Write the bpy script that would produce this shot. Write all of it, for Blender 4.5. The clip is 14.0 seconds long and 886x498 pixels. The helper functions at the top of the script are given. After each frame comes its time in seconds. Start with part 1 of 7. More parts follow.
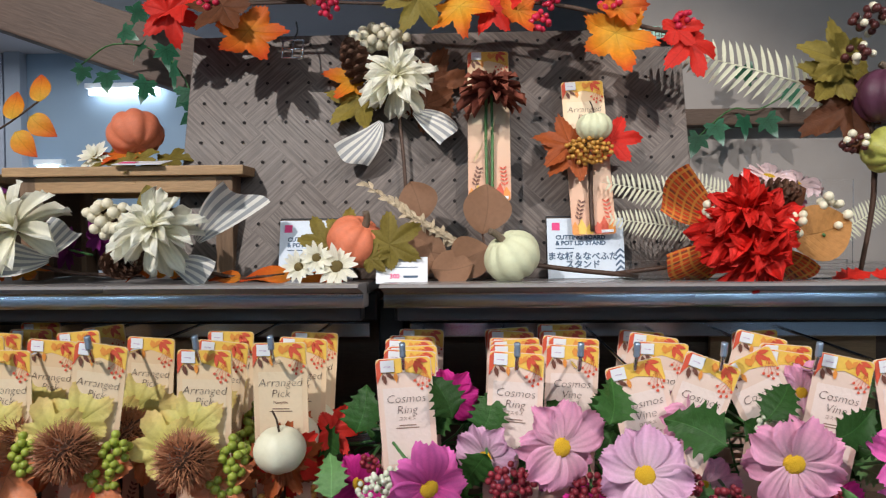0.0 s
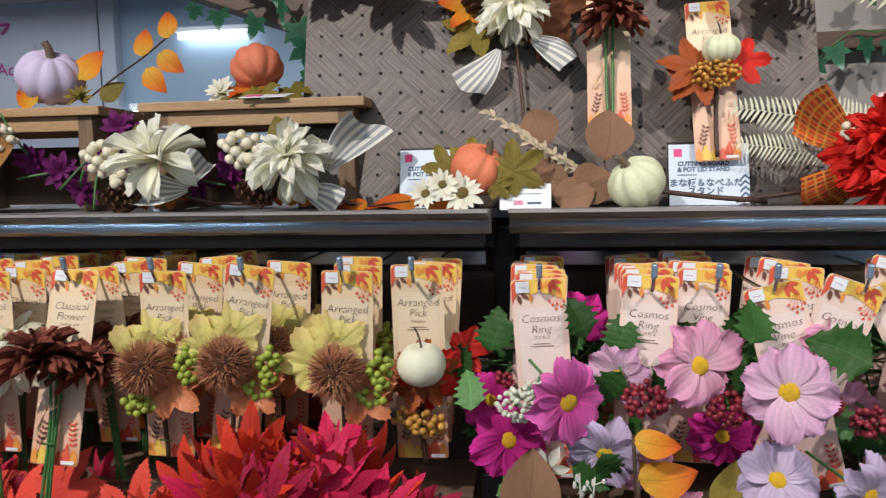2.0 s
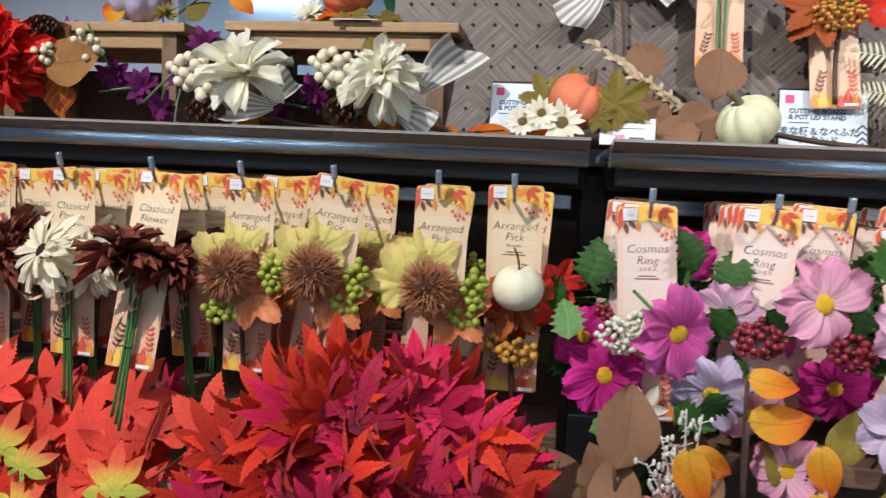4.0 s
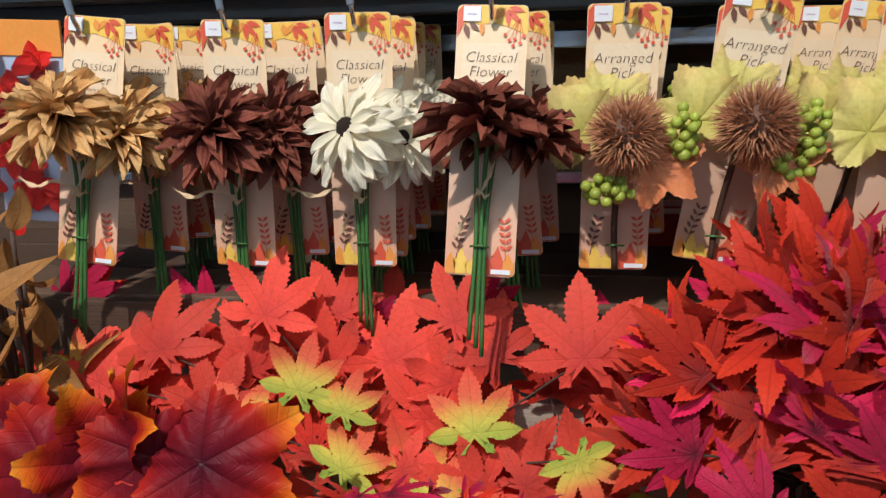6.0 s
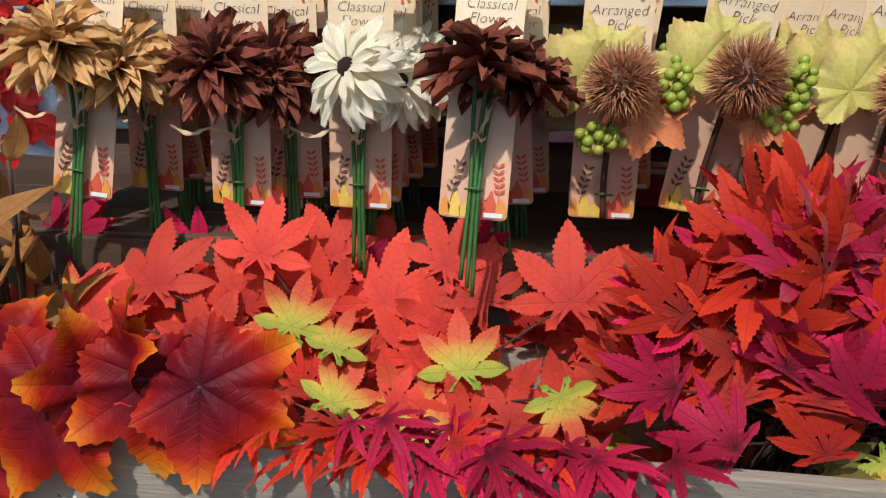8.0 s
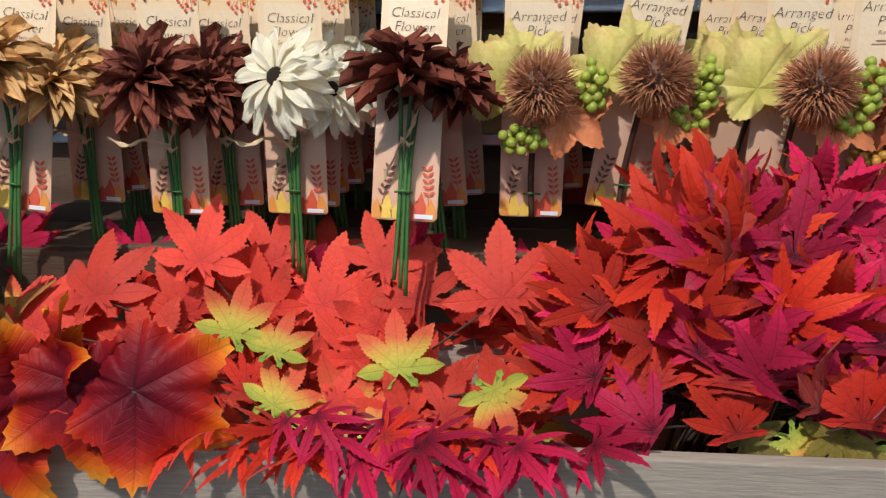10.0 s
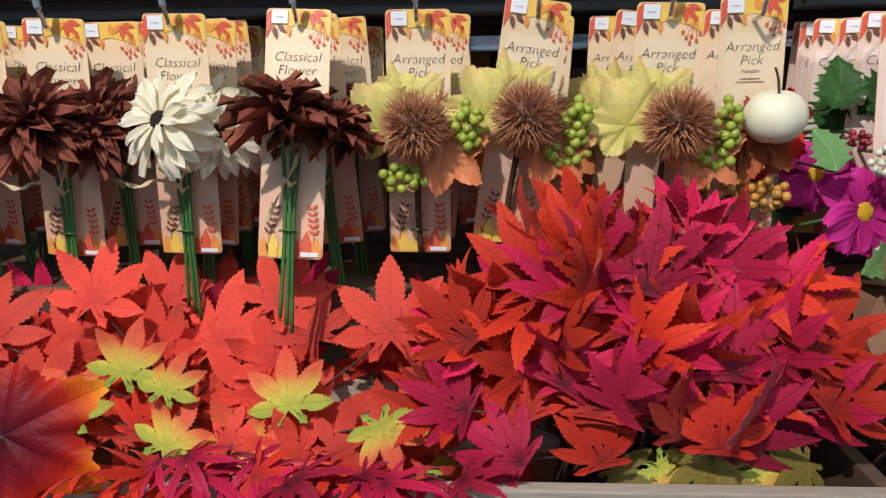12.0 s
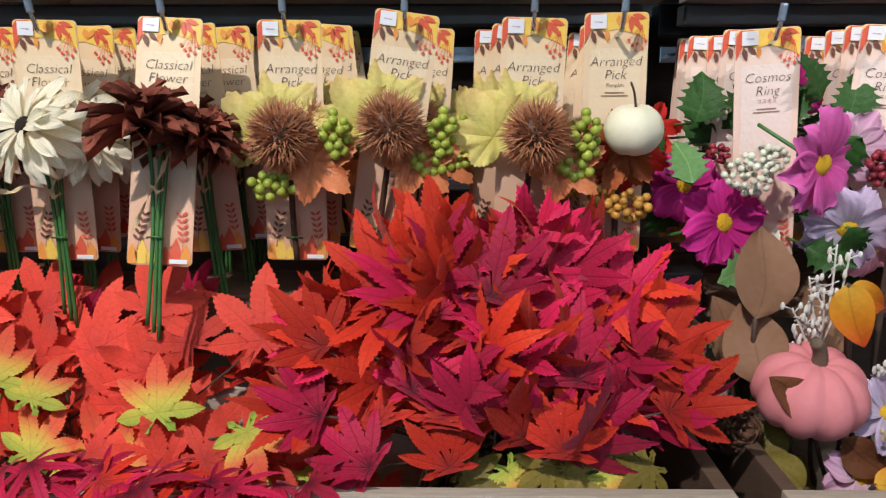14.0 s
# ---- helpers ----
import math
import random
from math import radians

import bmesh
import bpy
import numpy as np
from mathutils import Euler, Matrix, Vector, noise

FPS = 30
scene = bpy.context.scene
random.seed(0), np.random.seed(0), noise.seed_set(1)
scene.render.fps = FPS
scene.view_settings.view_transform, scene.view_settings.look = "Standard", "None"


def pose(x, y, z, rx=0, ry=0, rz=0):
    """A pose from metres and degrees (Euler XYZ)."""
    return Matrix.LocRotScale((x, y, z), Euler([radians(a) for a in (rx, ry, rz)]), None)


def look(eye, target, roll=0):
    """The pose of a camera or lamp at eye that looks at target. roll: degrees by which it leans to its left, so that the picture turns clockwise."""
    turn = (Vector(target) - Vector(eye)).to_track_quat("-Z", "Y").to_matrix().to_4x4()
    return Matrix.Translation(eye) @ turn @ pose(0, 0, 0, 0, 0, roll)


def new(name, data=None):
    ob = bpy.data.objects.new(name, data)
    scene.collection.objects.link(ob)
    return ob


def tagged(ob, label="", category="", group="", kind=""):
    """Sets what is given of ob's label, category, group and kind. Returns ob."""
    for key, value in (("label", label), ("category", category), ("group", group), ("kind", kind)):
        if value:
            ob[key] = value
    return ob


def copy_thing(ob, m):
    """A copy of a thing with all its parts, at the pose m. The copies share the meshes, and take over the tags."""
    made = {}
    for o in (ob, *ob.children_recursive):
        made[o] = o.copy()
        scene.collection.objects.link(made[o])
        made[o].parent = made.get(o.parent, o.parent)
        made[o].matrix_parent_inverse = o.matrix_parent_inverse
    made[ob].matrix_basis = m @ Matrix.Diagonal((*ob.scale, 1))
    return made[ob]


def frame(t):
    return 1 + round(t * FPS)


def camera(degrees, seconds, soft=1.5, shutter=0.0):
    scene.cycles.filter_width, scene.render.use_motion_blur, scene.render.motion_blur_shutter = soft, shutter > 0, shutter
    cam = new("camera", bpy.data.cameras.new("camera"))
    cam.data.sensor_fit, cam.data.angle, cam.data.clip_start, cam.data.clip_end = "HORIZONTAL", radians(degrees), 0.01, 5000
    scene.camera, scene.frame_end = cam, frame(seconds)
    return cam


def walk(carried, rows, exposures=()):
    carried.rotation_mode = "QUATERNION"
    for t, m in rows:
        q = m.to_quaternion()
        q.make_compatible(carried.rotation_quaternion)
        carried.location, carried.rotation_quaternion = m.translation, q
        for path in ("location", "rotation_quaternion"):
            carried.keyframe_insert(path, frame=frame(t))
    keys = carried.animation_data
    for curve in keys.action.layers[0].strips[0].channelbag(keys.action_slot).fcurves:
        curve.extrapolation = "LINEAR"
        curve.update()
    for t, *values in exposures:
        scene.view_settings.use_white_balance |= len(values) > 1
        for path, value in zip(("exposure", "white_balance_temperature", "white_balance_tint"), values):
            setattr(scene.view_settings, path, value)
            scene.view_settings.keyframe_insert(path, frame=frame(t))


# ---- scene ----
cam = camera(64.6, 14.0, soft=1.15, shutter=0.4)
PATH = [
    (0, (0.038, 0.052, 1.39), (-0.045, 2.049, 1.336), -0.5),
    (0.5, (0.02, 0.046, 1.389), (-0.088, 2.042, 1.314), -0.7),
    (1, (0.007, 0.043, 1.385), (-0.137, 2.035, 1.28), -1.3),
    (1.5, (-0.012, 0.039, 1.375), (-0.213, 2.022, 1.208), -1.1),
    (2, (-0.028, 0.031, 1.372), (-0.294, 2.002, 1.161), -1.0),
    (2.2, (-0.034, 0.027, 1.37), (-0.318, 1.995, 1.155), -1.1),
    (4.3, (-0.131, 0.056, 1.281), (-0.501, 2.009, 1.056), 3.4),
    (4.5, (-0.168, 0.065, 1.274), (-0.565, 2.011, 1.044), 3.2),
    (5, (-0.318, 0.108, 1.264), (-0.702, 2.042, 0.93), 1.1),
    (5.5, (-0.421, 0.141, 1.249), (-0.735, 2.065, 0.799), -0.5),
    (6, (-0.467, 0.159, 1.237), (-0.757, 2.072, 0.732), -1.4),
    (6.5, (-0.478, 0.157, 1.226), (-0.746, 2.061, 0.676), -0.3),
    (7, (-0.481, 0.152, 1.217), (-0.719, 2.052, 0.641), 1.1),
    (9.5, (-0.454, 0.123, 1.217), (-0.635, 2.032, 0.648), -0.0),
    (10, (-0.441, 0.123, 1.218), (-0.598, 2.037, 0.66), -0.2),
    (10.5, (-0.423, 0.125, 1.216), (-0.562, 2.046, 0.678), -0.4),
    (11, (-0.406, 0.123, 1.222), (-0.532, 2.05, 0.704), -0.8),
    (11.5, (-0.386, 0.124, 1.224), (-0.508, 2.055, 0.721), -1.1),
    (12, (-0.365, 0.119, 1.225), (-0.465, 2.058, 0.749), -0.8),
    (12.5, (-0.348, 0.114, 1.228), (-0.429, 2.061, 0.777), -0.5),
    (13, (-0.323, 0.111, 1.226), (-0.38, 2.061, 0.787), -0.3),
    (13.5, (-0.302, 0.112, 1.224), (-0.34, 2.062, 0.781), -0.1),
    (14, (-0.281, 0.114, 1.224), (-0.305, 2.063, 0.777), -0.0),
]
walk(cam, [(t, look(eye, target, roll)) for t, eye, target, roll in PATH], [(0, -0.34), (2.2, -0.34), (4.3, -0.15), (14, -0.15)])

# ---- light ----
world = bpy.data.worlds.new("shop_air")
world.use_nodes = True
world.node_tree.nodes["Background"].inputs[0].default_value = (0.85, 0.9, 1.0, 1)
world.node_tree.nodes["Background"].inputs[1].default_value = 0.12
scene.world = world


def lamp(name, kind, energy, colour, m, size=0.1, size_y=None, spot=None):
    data = bpy.data.lights.new(name, kind)
    data.energy, data.color = energy, colour
    if kind == "AREA":
        data.size = size
        if size_y:
            data.shape, data.size_y = "RECTANGLE", size_y
    else:
        data.shadow_soft_size = size
    if spot:
        data.spot_size, data.spot_blend = radians(spot), 0.5
    ob = new(name, data)
    ob.matrix_world = m
    return tagged(ob, kind="structure")


# ceiling spotlight, fill spot added at right, then the fluorescent rows of the shop
lamp("ceiling_spot_light", "SPOT", 166, (1.0, 0.93, 0.88), look((-0.95, -0.58, 2.62), (-0.55, 0.80, 1.32)), 0.02, spot=68)
# unseen extra spot that brightens the goods at the upper right
lamp("fill_spot_right", "SPOT", 106, (1.0, 0.92, 0.86), look((1.0, -0.55, 2.62), (0.42, 0.88, 1.46)), 0.02, spot=34)
lamp("tube_light_a", "AREA", 22, (0.90, 0.96, 1.0), look((0.0, -0.8, 2.66), (0.0, -0.79, 0.0)), 2.8, 0.3)
lamp("tube_light_b", "AREA", 12, (0.90, 0.96, 1.0), look((-1.5, 2.1, 2.02), (-1.5, 2.11, 0.0)), 2.0, 0.3)

# ---- materials ----
MATS = {}


def mat(name, colour, rough=0.6, var=0.12, scale=60.0, bump=0.15, metal=0.0, translucent=0.0, coat=0.0, rand=0.08, stretch=(1, 1, 1), ramp=None, axis=None, vein=0.0, streak=0.0, sheen=0.0):
    """A procedural surface: base colour, two sizes of variation, relief. ramp: colours along the distance from the object's origin (or along an axis)."""
    if name in MATS:
        return MATS[name]
    m = bpy.data.materials.new(name)
    m.use_nodes = True
    nt = m.node_tree
    nd, ln = nt.nodes, nt.links
    bsdf = nd["Principled BSDF"]
    tc = nd.new("ShaderNodeTexCoord")
    mp = nd.new("ShaderNodeMapping")
    mp.inputs["Scale"].default_value = stretch
    ln.new(tc.outputs["Object"], mp.inputs["Vector"])
    fine, broad = nd.new("ShaderNodeTexNoise"), nd.new("ShaderNodeTexNoise")
    fine.inputs["Scale"].default_value, fine.inputs["Detail"].default_value = scale * 4, 4
    broad.inputs["Scale"].default_value, broad.inputs["Detail"].default_value = scale * 0.35, 3
    ln.new(mp.outputs[0], fine.inputs["Vector"])
    ln.new(mp.outputs[0], broad.inputs["Vector"])
    mix = nd.new("ShaderNodeMath")
    mix.operation = "ADD"
    ln.new(fine.outputs[0], mix.inputs[0])
    ln.new(broad.outputs[0], mix.inputs[1])
    info = nd.new("ShaderNodeObjectInfo")
    span = nd.new("ShaderNodeMapRange")
    span.inputs["From Min"].default_value, span.inputs["From Max"].default_value = 0.6, 1.4
    span.inputs["To Min"].default_value, span.inputs["To Max"].default_value = 1 - var, 1 + var
    ln.new(mix.outputs[0], span.inputs["Value"])
    each = nd.new("ShaderNodeMapRange")
    each.inputs["To Min"].default_value, each.inputs["To Max"].default_value = 1 - rand, 1 + rand
    ln.new(info.outputs["Random"], each.inputs["Value"])
    times = nd.new("ShaderNodeMath")
    times.operation = "MULTIPLY"
    ln.new(span.outputs[0], times.inputs[0])
    ln.new(each.outputs[0], times.inputs[1])
    tone = nd.new("ShaderNodeVectorMath")
    tone.operation = "SCALE"
    if ramp:
        cr = nd.new("ShaderNodeValToRGB")
        cr.color_ramp.elements[0].position, cr.color_ramp.elements[0].color = ramp[0][0], (*ramp[0][1], 1)
        cr.color_ramp.elements[1].position, cr.color_ramp.elements[1].color = ramp[-1][0], (*ramp[-1][1], 1)
        for p, c in ramp[1:-1]:
            e = cr.color_ramp.elements.new(p)
            e.color = (*c, 1)
        wob = nd.new("ShaderNodeMath")
        wob.operation = "MULTIPLY_ADD"
        wob.inputs[1].default_value = 0.25
        ln.new(broad.outputs[0], wob.inputs[0])
        if axis is None:
            le = nd.new("ShaderNodeVectorMath")
            le.operation = "LENGTH"
            ln.new(tc.outputs["Object"], le.inputs[0])
            ln.new(le.outputs["Value"], wob.inputs[2])
        else:
            sx = nd.new("ShaderNodeSeparateXYZ")
            ln.new(tc.outputs["Object"], sx.inputs[0])
            rng = nd.new("ShaderNodeMapRange")
            rng.inputs["From Min"].default_value, rng.inputs["From Max"].default_value = axis[1], axis[2]
            ln.new(sx.outputs[axis[0]], rng.inputs["Value"])
            ln.new(rng.outputs[0], wob.inputs[2])
        off = nd.new("ShaderNodeMath")
        off.operation = "SUBTRACT"
        off.inputs[1].default_value = 0.125
        ln.new(wob.outputs[0], off.inputs[0])
        ln.new(off.outputs[0], cr.inputs[0])
        ln.new(cr.outputs[0], tone.inputs[0])
    else:
        tone.inputs[0].default_value = colour
    relief = fine.outputs[0]

    def sums(op, a, b, c=None):
        q = nd.new("ShaderNodeMath")
        q.operation = op
        for i, val in enumerate((a, b, c)):
            if val is None:
                continue
            if isinstance(val, (int, float)):
                q.inputs[i].default_value = val
            else:
                ln.new(val, q.inputs[i])
        return q.outputs[0]

    def span_of(val, lo, hi, to_lo, to_hi):
        q = nd.new("ShaderNodeMapRange")
        q.inputs["From Min"].default_value, q.inputs["From Max"].default_value = lo, hi
        q.inputs["To Min"].default_value, q.inputs["To Max"].default_value = to_lo, to_hi
        ln.new(val, q.inputs["Value"])
        return q.outputs[0]

    shade = times.outputs[0]
    if vein or streak:
        uv, sep = nd.new("ShaderNodeUVMap"), nd.new("ShaderNodeSeparateXYZ")
        ln.new(uv.outputs[0], sep.inputs[0])
    if vein:
        away = sums("ABSOLUTE", sep.outputs[0], None)
        rib = span_of(away, 0.003, 0.016, 1.0, 0.0)
        side = span_of(sums("SINE", sums("MULTIPLY", sums("MULTIPLY_ADD", away, -0.8, sep.outputs[1]), 62.0), None), 0.78, 1.0, 0.0, 1.0)
        shade = sums("MULTIPLY", shade, span_of(rib, 0, 1, 1.0, 1 - vein))
        shade = sums("MULTIPLY", shade, span_of(side, 0, 1, 1.0, 1 - 0.10 * vein))
        relief = sums("SUBTRACT", sums("MULTIPLY_ADD", side, -0.35, relief), sums("MULTIPLY", rib, 0.6))
    if streak:
        lines = sums("SINE", sums("MULTIPLY", sep.outputs[0], streak), None)
        shade = sums("MULTIPLY", shade, span_of(lines, -1, 1, 0.93, 1.05))
        relief = sums("MULTIPLY_ADD", lines, 0.5, relief)
    ln.new(shade, tone.inputs["Scale"])
    ln.new(tone.outputs[0], bsdf.inputs["Base Color"])
    rr = nd.new("ShaderNodeMapRange")
    rr.inputs["To Min"].default_value, rr.inputs["To Max"].default_value = max(0.03, rough - 0.12), min(1, rough + 0.12)
    ln.new(broad.outputs[0], rr.inputs["Value"])
    ln.new(rr.outputs[0], bsdf.inputs["Roughness"])
    bsdf.inputs["Metallic"].default_value = metal
    bsdf.inputs["Coat Weight"].default_value = coat
    bsdf.inputs["Specular IOR Level"].default_value = 0.18 if translucent else 0.5
    if bump:
        bp = nd.new("ShaderNodeBump")
        bp.inputs["Strength"].default_value, bp.inputs["Distance"].default_value = bump, 0.003
        ln.new(relief, bp.inputs["Height"])
        ln.new(bp.outputs[0], bsdf.inputs["Normal"])
    if sheen:
        bsdf.inputs["Sheen Weight"].default_value, bsdf.inputs["Sheen Roughness"].default_value = sheen, 0.45
    if translucent:
        out = nd["Material Output"]
        tr, mx = nd.new("ShaderNodeBsdfTranslucent"), nd.new("ShaderNodeMixShader")
        mx.inputs[0].default_value = translucent
        ln.new(tone.outputs[0], tr.inputs["Color"])
        ln.new(bsdf.outputs[0], mx.inputs[1])
        ln.new(tr.outputs[0], mx.inputs[2])
        ln.new(mx.outputs[0], out.inputs["Surface"])
    MATS[name] = m
    return m


def glow(name, colour, strength):
    m = mat(name, colour)
    b = m.node_tree.nodes["Principled BSDF"]
    b.inputs["Emission Color"].default_value = (*colour, 1)
    b.inputs["Emission Strength"].default_value = strength
    return m


def clear(name, colour=(1, 1, 1), rough=0.03):
    m = bpy.data.materials.new(name)
    m.use_nodes = True
    b = m.node_tree.nodes["Principled BSDF"]
    b.inputs["Base Color"].default_value = (*colour, 1)
    b.inputs["Roughness"].default_value = rough
    b.inputs["Transmission Weight"].default_value = 1.0
    b.inputs["IOR"].default_value = 1.25
    MATS[name] = m
    return m


def stripes(name, light, dark, count):
    """Woven cloth with stripes along the local x axis."""
    m = mat(name, light, 0.9, 0.1, 80, 0.3, rand=0.03, translucent=0.12)
    nd, ln = m.node_tree.nodes, m.node_tree.links
    tone = [n for n in nd if n.type == "VECT_MATH" and n.operation == "SCALE"][0]
    uv = nd.new("ShaderNodeUVMap")
    wave = nd.new("ShaderNodeTexWave")
    wave.bands_direction = "X"
    wave.inputs["Scale"].default_value, wave.inputs["Distortion"].default_value = count, 0.4
    ln.new(uv.outputs[0], wave.inputs["Vector"])
    cr = nd.new("ShaderNodeValToRGB")
    cr.color_ramp.elements[0].position, cr.color_ramp.elements[0].color = 0.42, (*light, 1)
    cr.color_ramp.elements[1].position, cr.color_ramp.elements[1].color = 0.60, (*dark, 1)
    ln.new(wave.outputs[0], cr.inputs[0])
    ln.new(cr.outputs[0], tone.inputs[0])
    return m


def plaid(name, base, line1, line2):
    m = mat(name, base, 0.9, 0.12, 80, 0.3, rand=0.03, translucent=0.12)
    nd, ln = m.node_tree.nodes, m.node_tree.links
    tone = [n for n in nd if n.type == "VECT_MATH" and n.operation == "SCALE"][0]
    uv = nd.new("ShaderNodeUVMap")
    last = None
    for direction, col, k in (("X", line1, 2.2), ("Y", line2, 2.2), ("X", line2, 3.7)):
        wave = nd.new("ShaderNodeTexWave")
        wave.bands_direction = direction
        wave.inputs["Scale"].default_value = k
        ln.new(uv.outputs[0], wave.inputs["Vector"])
        cr = nd.new("ShaderNodeValToRGB")
        cr.color_ramp.elements[0].position, cr.color_ramp.elements[0].color = 0.80, (0, 0, 0, 1)
        cr.color_ramp.elements[1].position, cr.color_ramp.elements[1].color = 0.86, (0.8, 0.8, 0.8, 1)
        ln.new(wave.outputs[0], cr.inputs[0])
        mx = nd.new("ShaderNodeMix")
        mx.data_type = "RGBA"
        ln.new(cr.outputs[0], mx.inputs[0])
        if last is None:
            mx.inputs[6].default_value = (*base, 1)
        else:
            ln.new(last.outputs[2], mx.inputs[6])
        mx.inputs[7].default_value = (*col, 1)
        last = mx
    ln.new(last.outputs[2], tone.inputs[0])
    return m


WOOD = mat("pine_wood", (0.42, 0.26, 0.13), 0.55, 0.28, 14, 0.25, stretch=(1, 9, 9))
DARKWOOD = mat("dark_brown_wood", (0.10, 0.062, 0.042), 0.6, 0.3, 14, 0.25, stretch=(1, 9, 9))
GREYWOOD = mat("weathered_wood", (0.40, 0.34, 0.28), 0.7, 0.22, 12, 0.25, stretch=(1, 10, 10))


def parquet(name, colour, light):
    """Wood-grain relief in square blocks, each turned across its neighbours."""
    m = mat(name, colour, 0.5, 0.18, 20, 0.0)
    nd, ln = m.node_tree.nodes, m.node_tree.links
    tone = [n for n in nd if n.type == "VECT_MATH" and n.operation == "SCALE"][0]
    tc = nd.new("ShaderNodeTexCoord")
    waves = []
    for turn in (45, -45):
        spin, mp, wv = nd.new("ShaderNodeMapping"), nd.new("ShaderNodeMapping"), nd.new("ShaderNodeTexNoise")
        spin.inputs["Rotation"].default_value = (0, 0, radians(turn))
        mp.inputs["Scale"].default_value = (14, 330, 1)
        wv.inputs["Scale"].default_value, wv.inputs["Detail"].default_value = 1.0, 3
        ln.new(tc.outputs["Object"], spin.inputs[0])
        ln.new(spin.outputs[0], mp.inputs[0])
        ln.new(mp.outputs[0], wv.inputs[0])
        waves.append(wv)
    mp = nd.new("ShaderNodeMapping")
    mp.inputs["Rotation"].default_value, mp.inputs["Location"].default_value = (0, 0, radians(45)), (0.013, 0.021, 0.5)
    ck = nd.new("ShaderNodeTexChecker")
    ck.inputs["Scale"].default_value = 10.5
    ln.new(tc.outputs["Object"], mp.inputs[0])
    ln.new(mp.outputs[0], ck.inputs[0])
    mx = nd.new("ShaderNodeMix")
    ln.new(ck.outputs["Fac"], mx.inputs[0])
    ln.new(waves[0].outputs[0], mx.inputs[2])
    ln.new(waves[1].outputs[0], mx.inputs[3])
    cr = nd.new("ShaderNodeValToRGB")
    cr.color_ramp.elements[0].position, cr.color_ramp.elements[0].color = 0.40, (*colour, 1)
    cr.color_ramp.elements[1].position, cr.color_ramp.elements[1].color = 0.66, (*light, 1)
    ln.new(mx.outputs[0], cr.inputs[0])
    ln.new(cr.outputs[0], tone.inputs[0])
    bp = nd.new("ShaderNodeBump")
    bp.inputs["Strength"].default_value, bp.inputs["Distance"].default_value = 0.35, 0.0015
    ln.new(mx.outputs[0], bp.inputs["Height"])
    ln.new(bp.outputs[0], nd["Principled BSDF"].inputs["Normal"])
    return m


PEG = parquet("parquet_board", (0.080, 0.060, 0.051), (0.160, 0.126, 0.110))
BLACK = mat("black_steel", (0.008, 0.009, 0.012), 0.45, 0.2, 20, 0.05)
HOLE = mat("hole_dark", (0.01, 0.008, 0.008), 0.9, 0.05)
STEEL = mat("brushed_steel", (0.58, 0.65, 0.74), 0.24, 0.1, 10, 0.05, metal=1.0, stretch=(0.2, 8, 8))
GREYSTEEL = mat("grey_painted_steel", (0.25, 0.235, 0.235), 0.28, 0.1, 10, 0.05)
CHROME = mat("chrome", (0.65, 0.68, 0.72), 0.14, 0.05, 20, 0.0, metal=1.0)
WHITEPLASTIC = mat("white_paper", (0.78, 0.80, 0.84), 0.5, 0.03, 20, 0.02, rand=0.02)
PINKINK = mat("magenta_ink", (0.75, 0.05, 0.22), 0.5, 0.03, rand=0.02)
NAVY = mat("navy_ink", (0.06, 0.11, 0.19), 0.5, 0.03, rand=0.02)
PALEINK = mat("pale_brown_ink", (0.30, 0.19, 0.14), 0.6, 0.03, rand=0.02)
INK = mat("brown_ink", (0.10, 0.055, 0.04), 0.6, 0.03, rand=0.02)
CARD = mat("cream_card", (0.8, 0.6, 0.42), 0.45, 0.04, 20, 0.02, rand=0.05, ramp=[(0.0, (0.74, 0.40, 0.26)), (0.35, (0.72, 0.47, 0.33)), (0.75, (0.80, 0.62, 0.42)), (1.0, (0.82, 0.60, 0.36))], axis=(1, -0.19, 0.01))
CARDPINK = mat("pink_card", (0.8, 0.6, 0.5), 0.45, 0.04, 20, 0.02, rand=0.05, ramp=[(0.0, (0.78, 0.52, 0.44)), (1.0, (0.82, 0.64, 0.54))], axis=(1, -0.19, 0.01))
PANEL = mat("pale_card_panel", (0.82, 0.66, 0.46), 0.45, 0.03, rand=0.02)
PANELPINK = mat("pale_pink_panel", (0.84, 0.70, 0.64), 0.45, 0.03, rand=0.02)
P_RED = mat("print_red", (0.68, 0.10, 0.05), 0.5, 0.06, rand=0.02)
P_ORANGE = mat("print_orange", (0.78, 0.30, 0.06), 0.5, 0.06, rand=0.02)
P_YELLOW = mat("print_yellow", (0.85, 0.55, 0.10), 0.5, 0.06, rand=0.02)
P_BROWN = mat("print_brown", (0.16, 0.06, 0.04), 0.5, 0.06, rand=0.02)
P_OLIVE = mat("print_olive", (0.28, 0.25, 0.12), 0.5, 0.06, rand=0.02)
STEMGREEN = mat("green_plastic_stem", (0.05, 0.16, 0.04), 0.45, 0.2, 40, 0.1)
STEMBROWN = mat("brown_plastic_stem", (0.06, 0.028, 0.016), 0.55, 0.2, 40, 0.2)
TWIG = mat("twig_brown", (0.075, 0.045, 0.032), 0.7, 0.25, 60, 0.3)
RAFFIA = mat("raffia", (0.70, 0.52, 0.31), 0.6, 0.2, 40, 0.3, stretch=(1, 1, 1))
G_WHITE = mat("cream_petal", (0.88, 0.82, 0.66), 0.65, 0.06, 6, 0.06, translucent=0.30, ramp=[(0.0, (0.72, 0.60, 0.36)), (0.3, (0.89, 0.83, 0.63)), (1.0, (0.91, 0.87, 0.72))], streak=16)
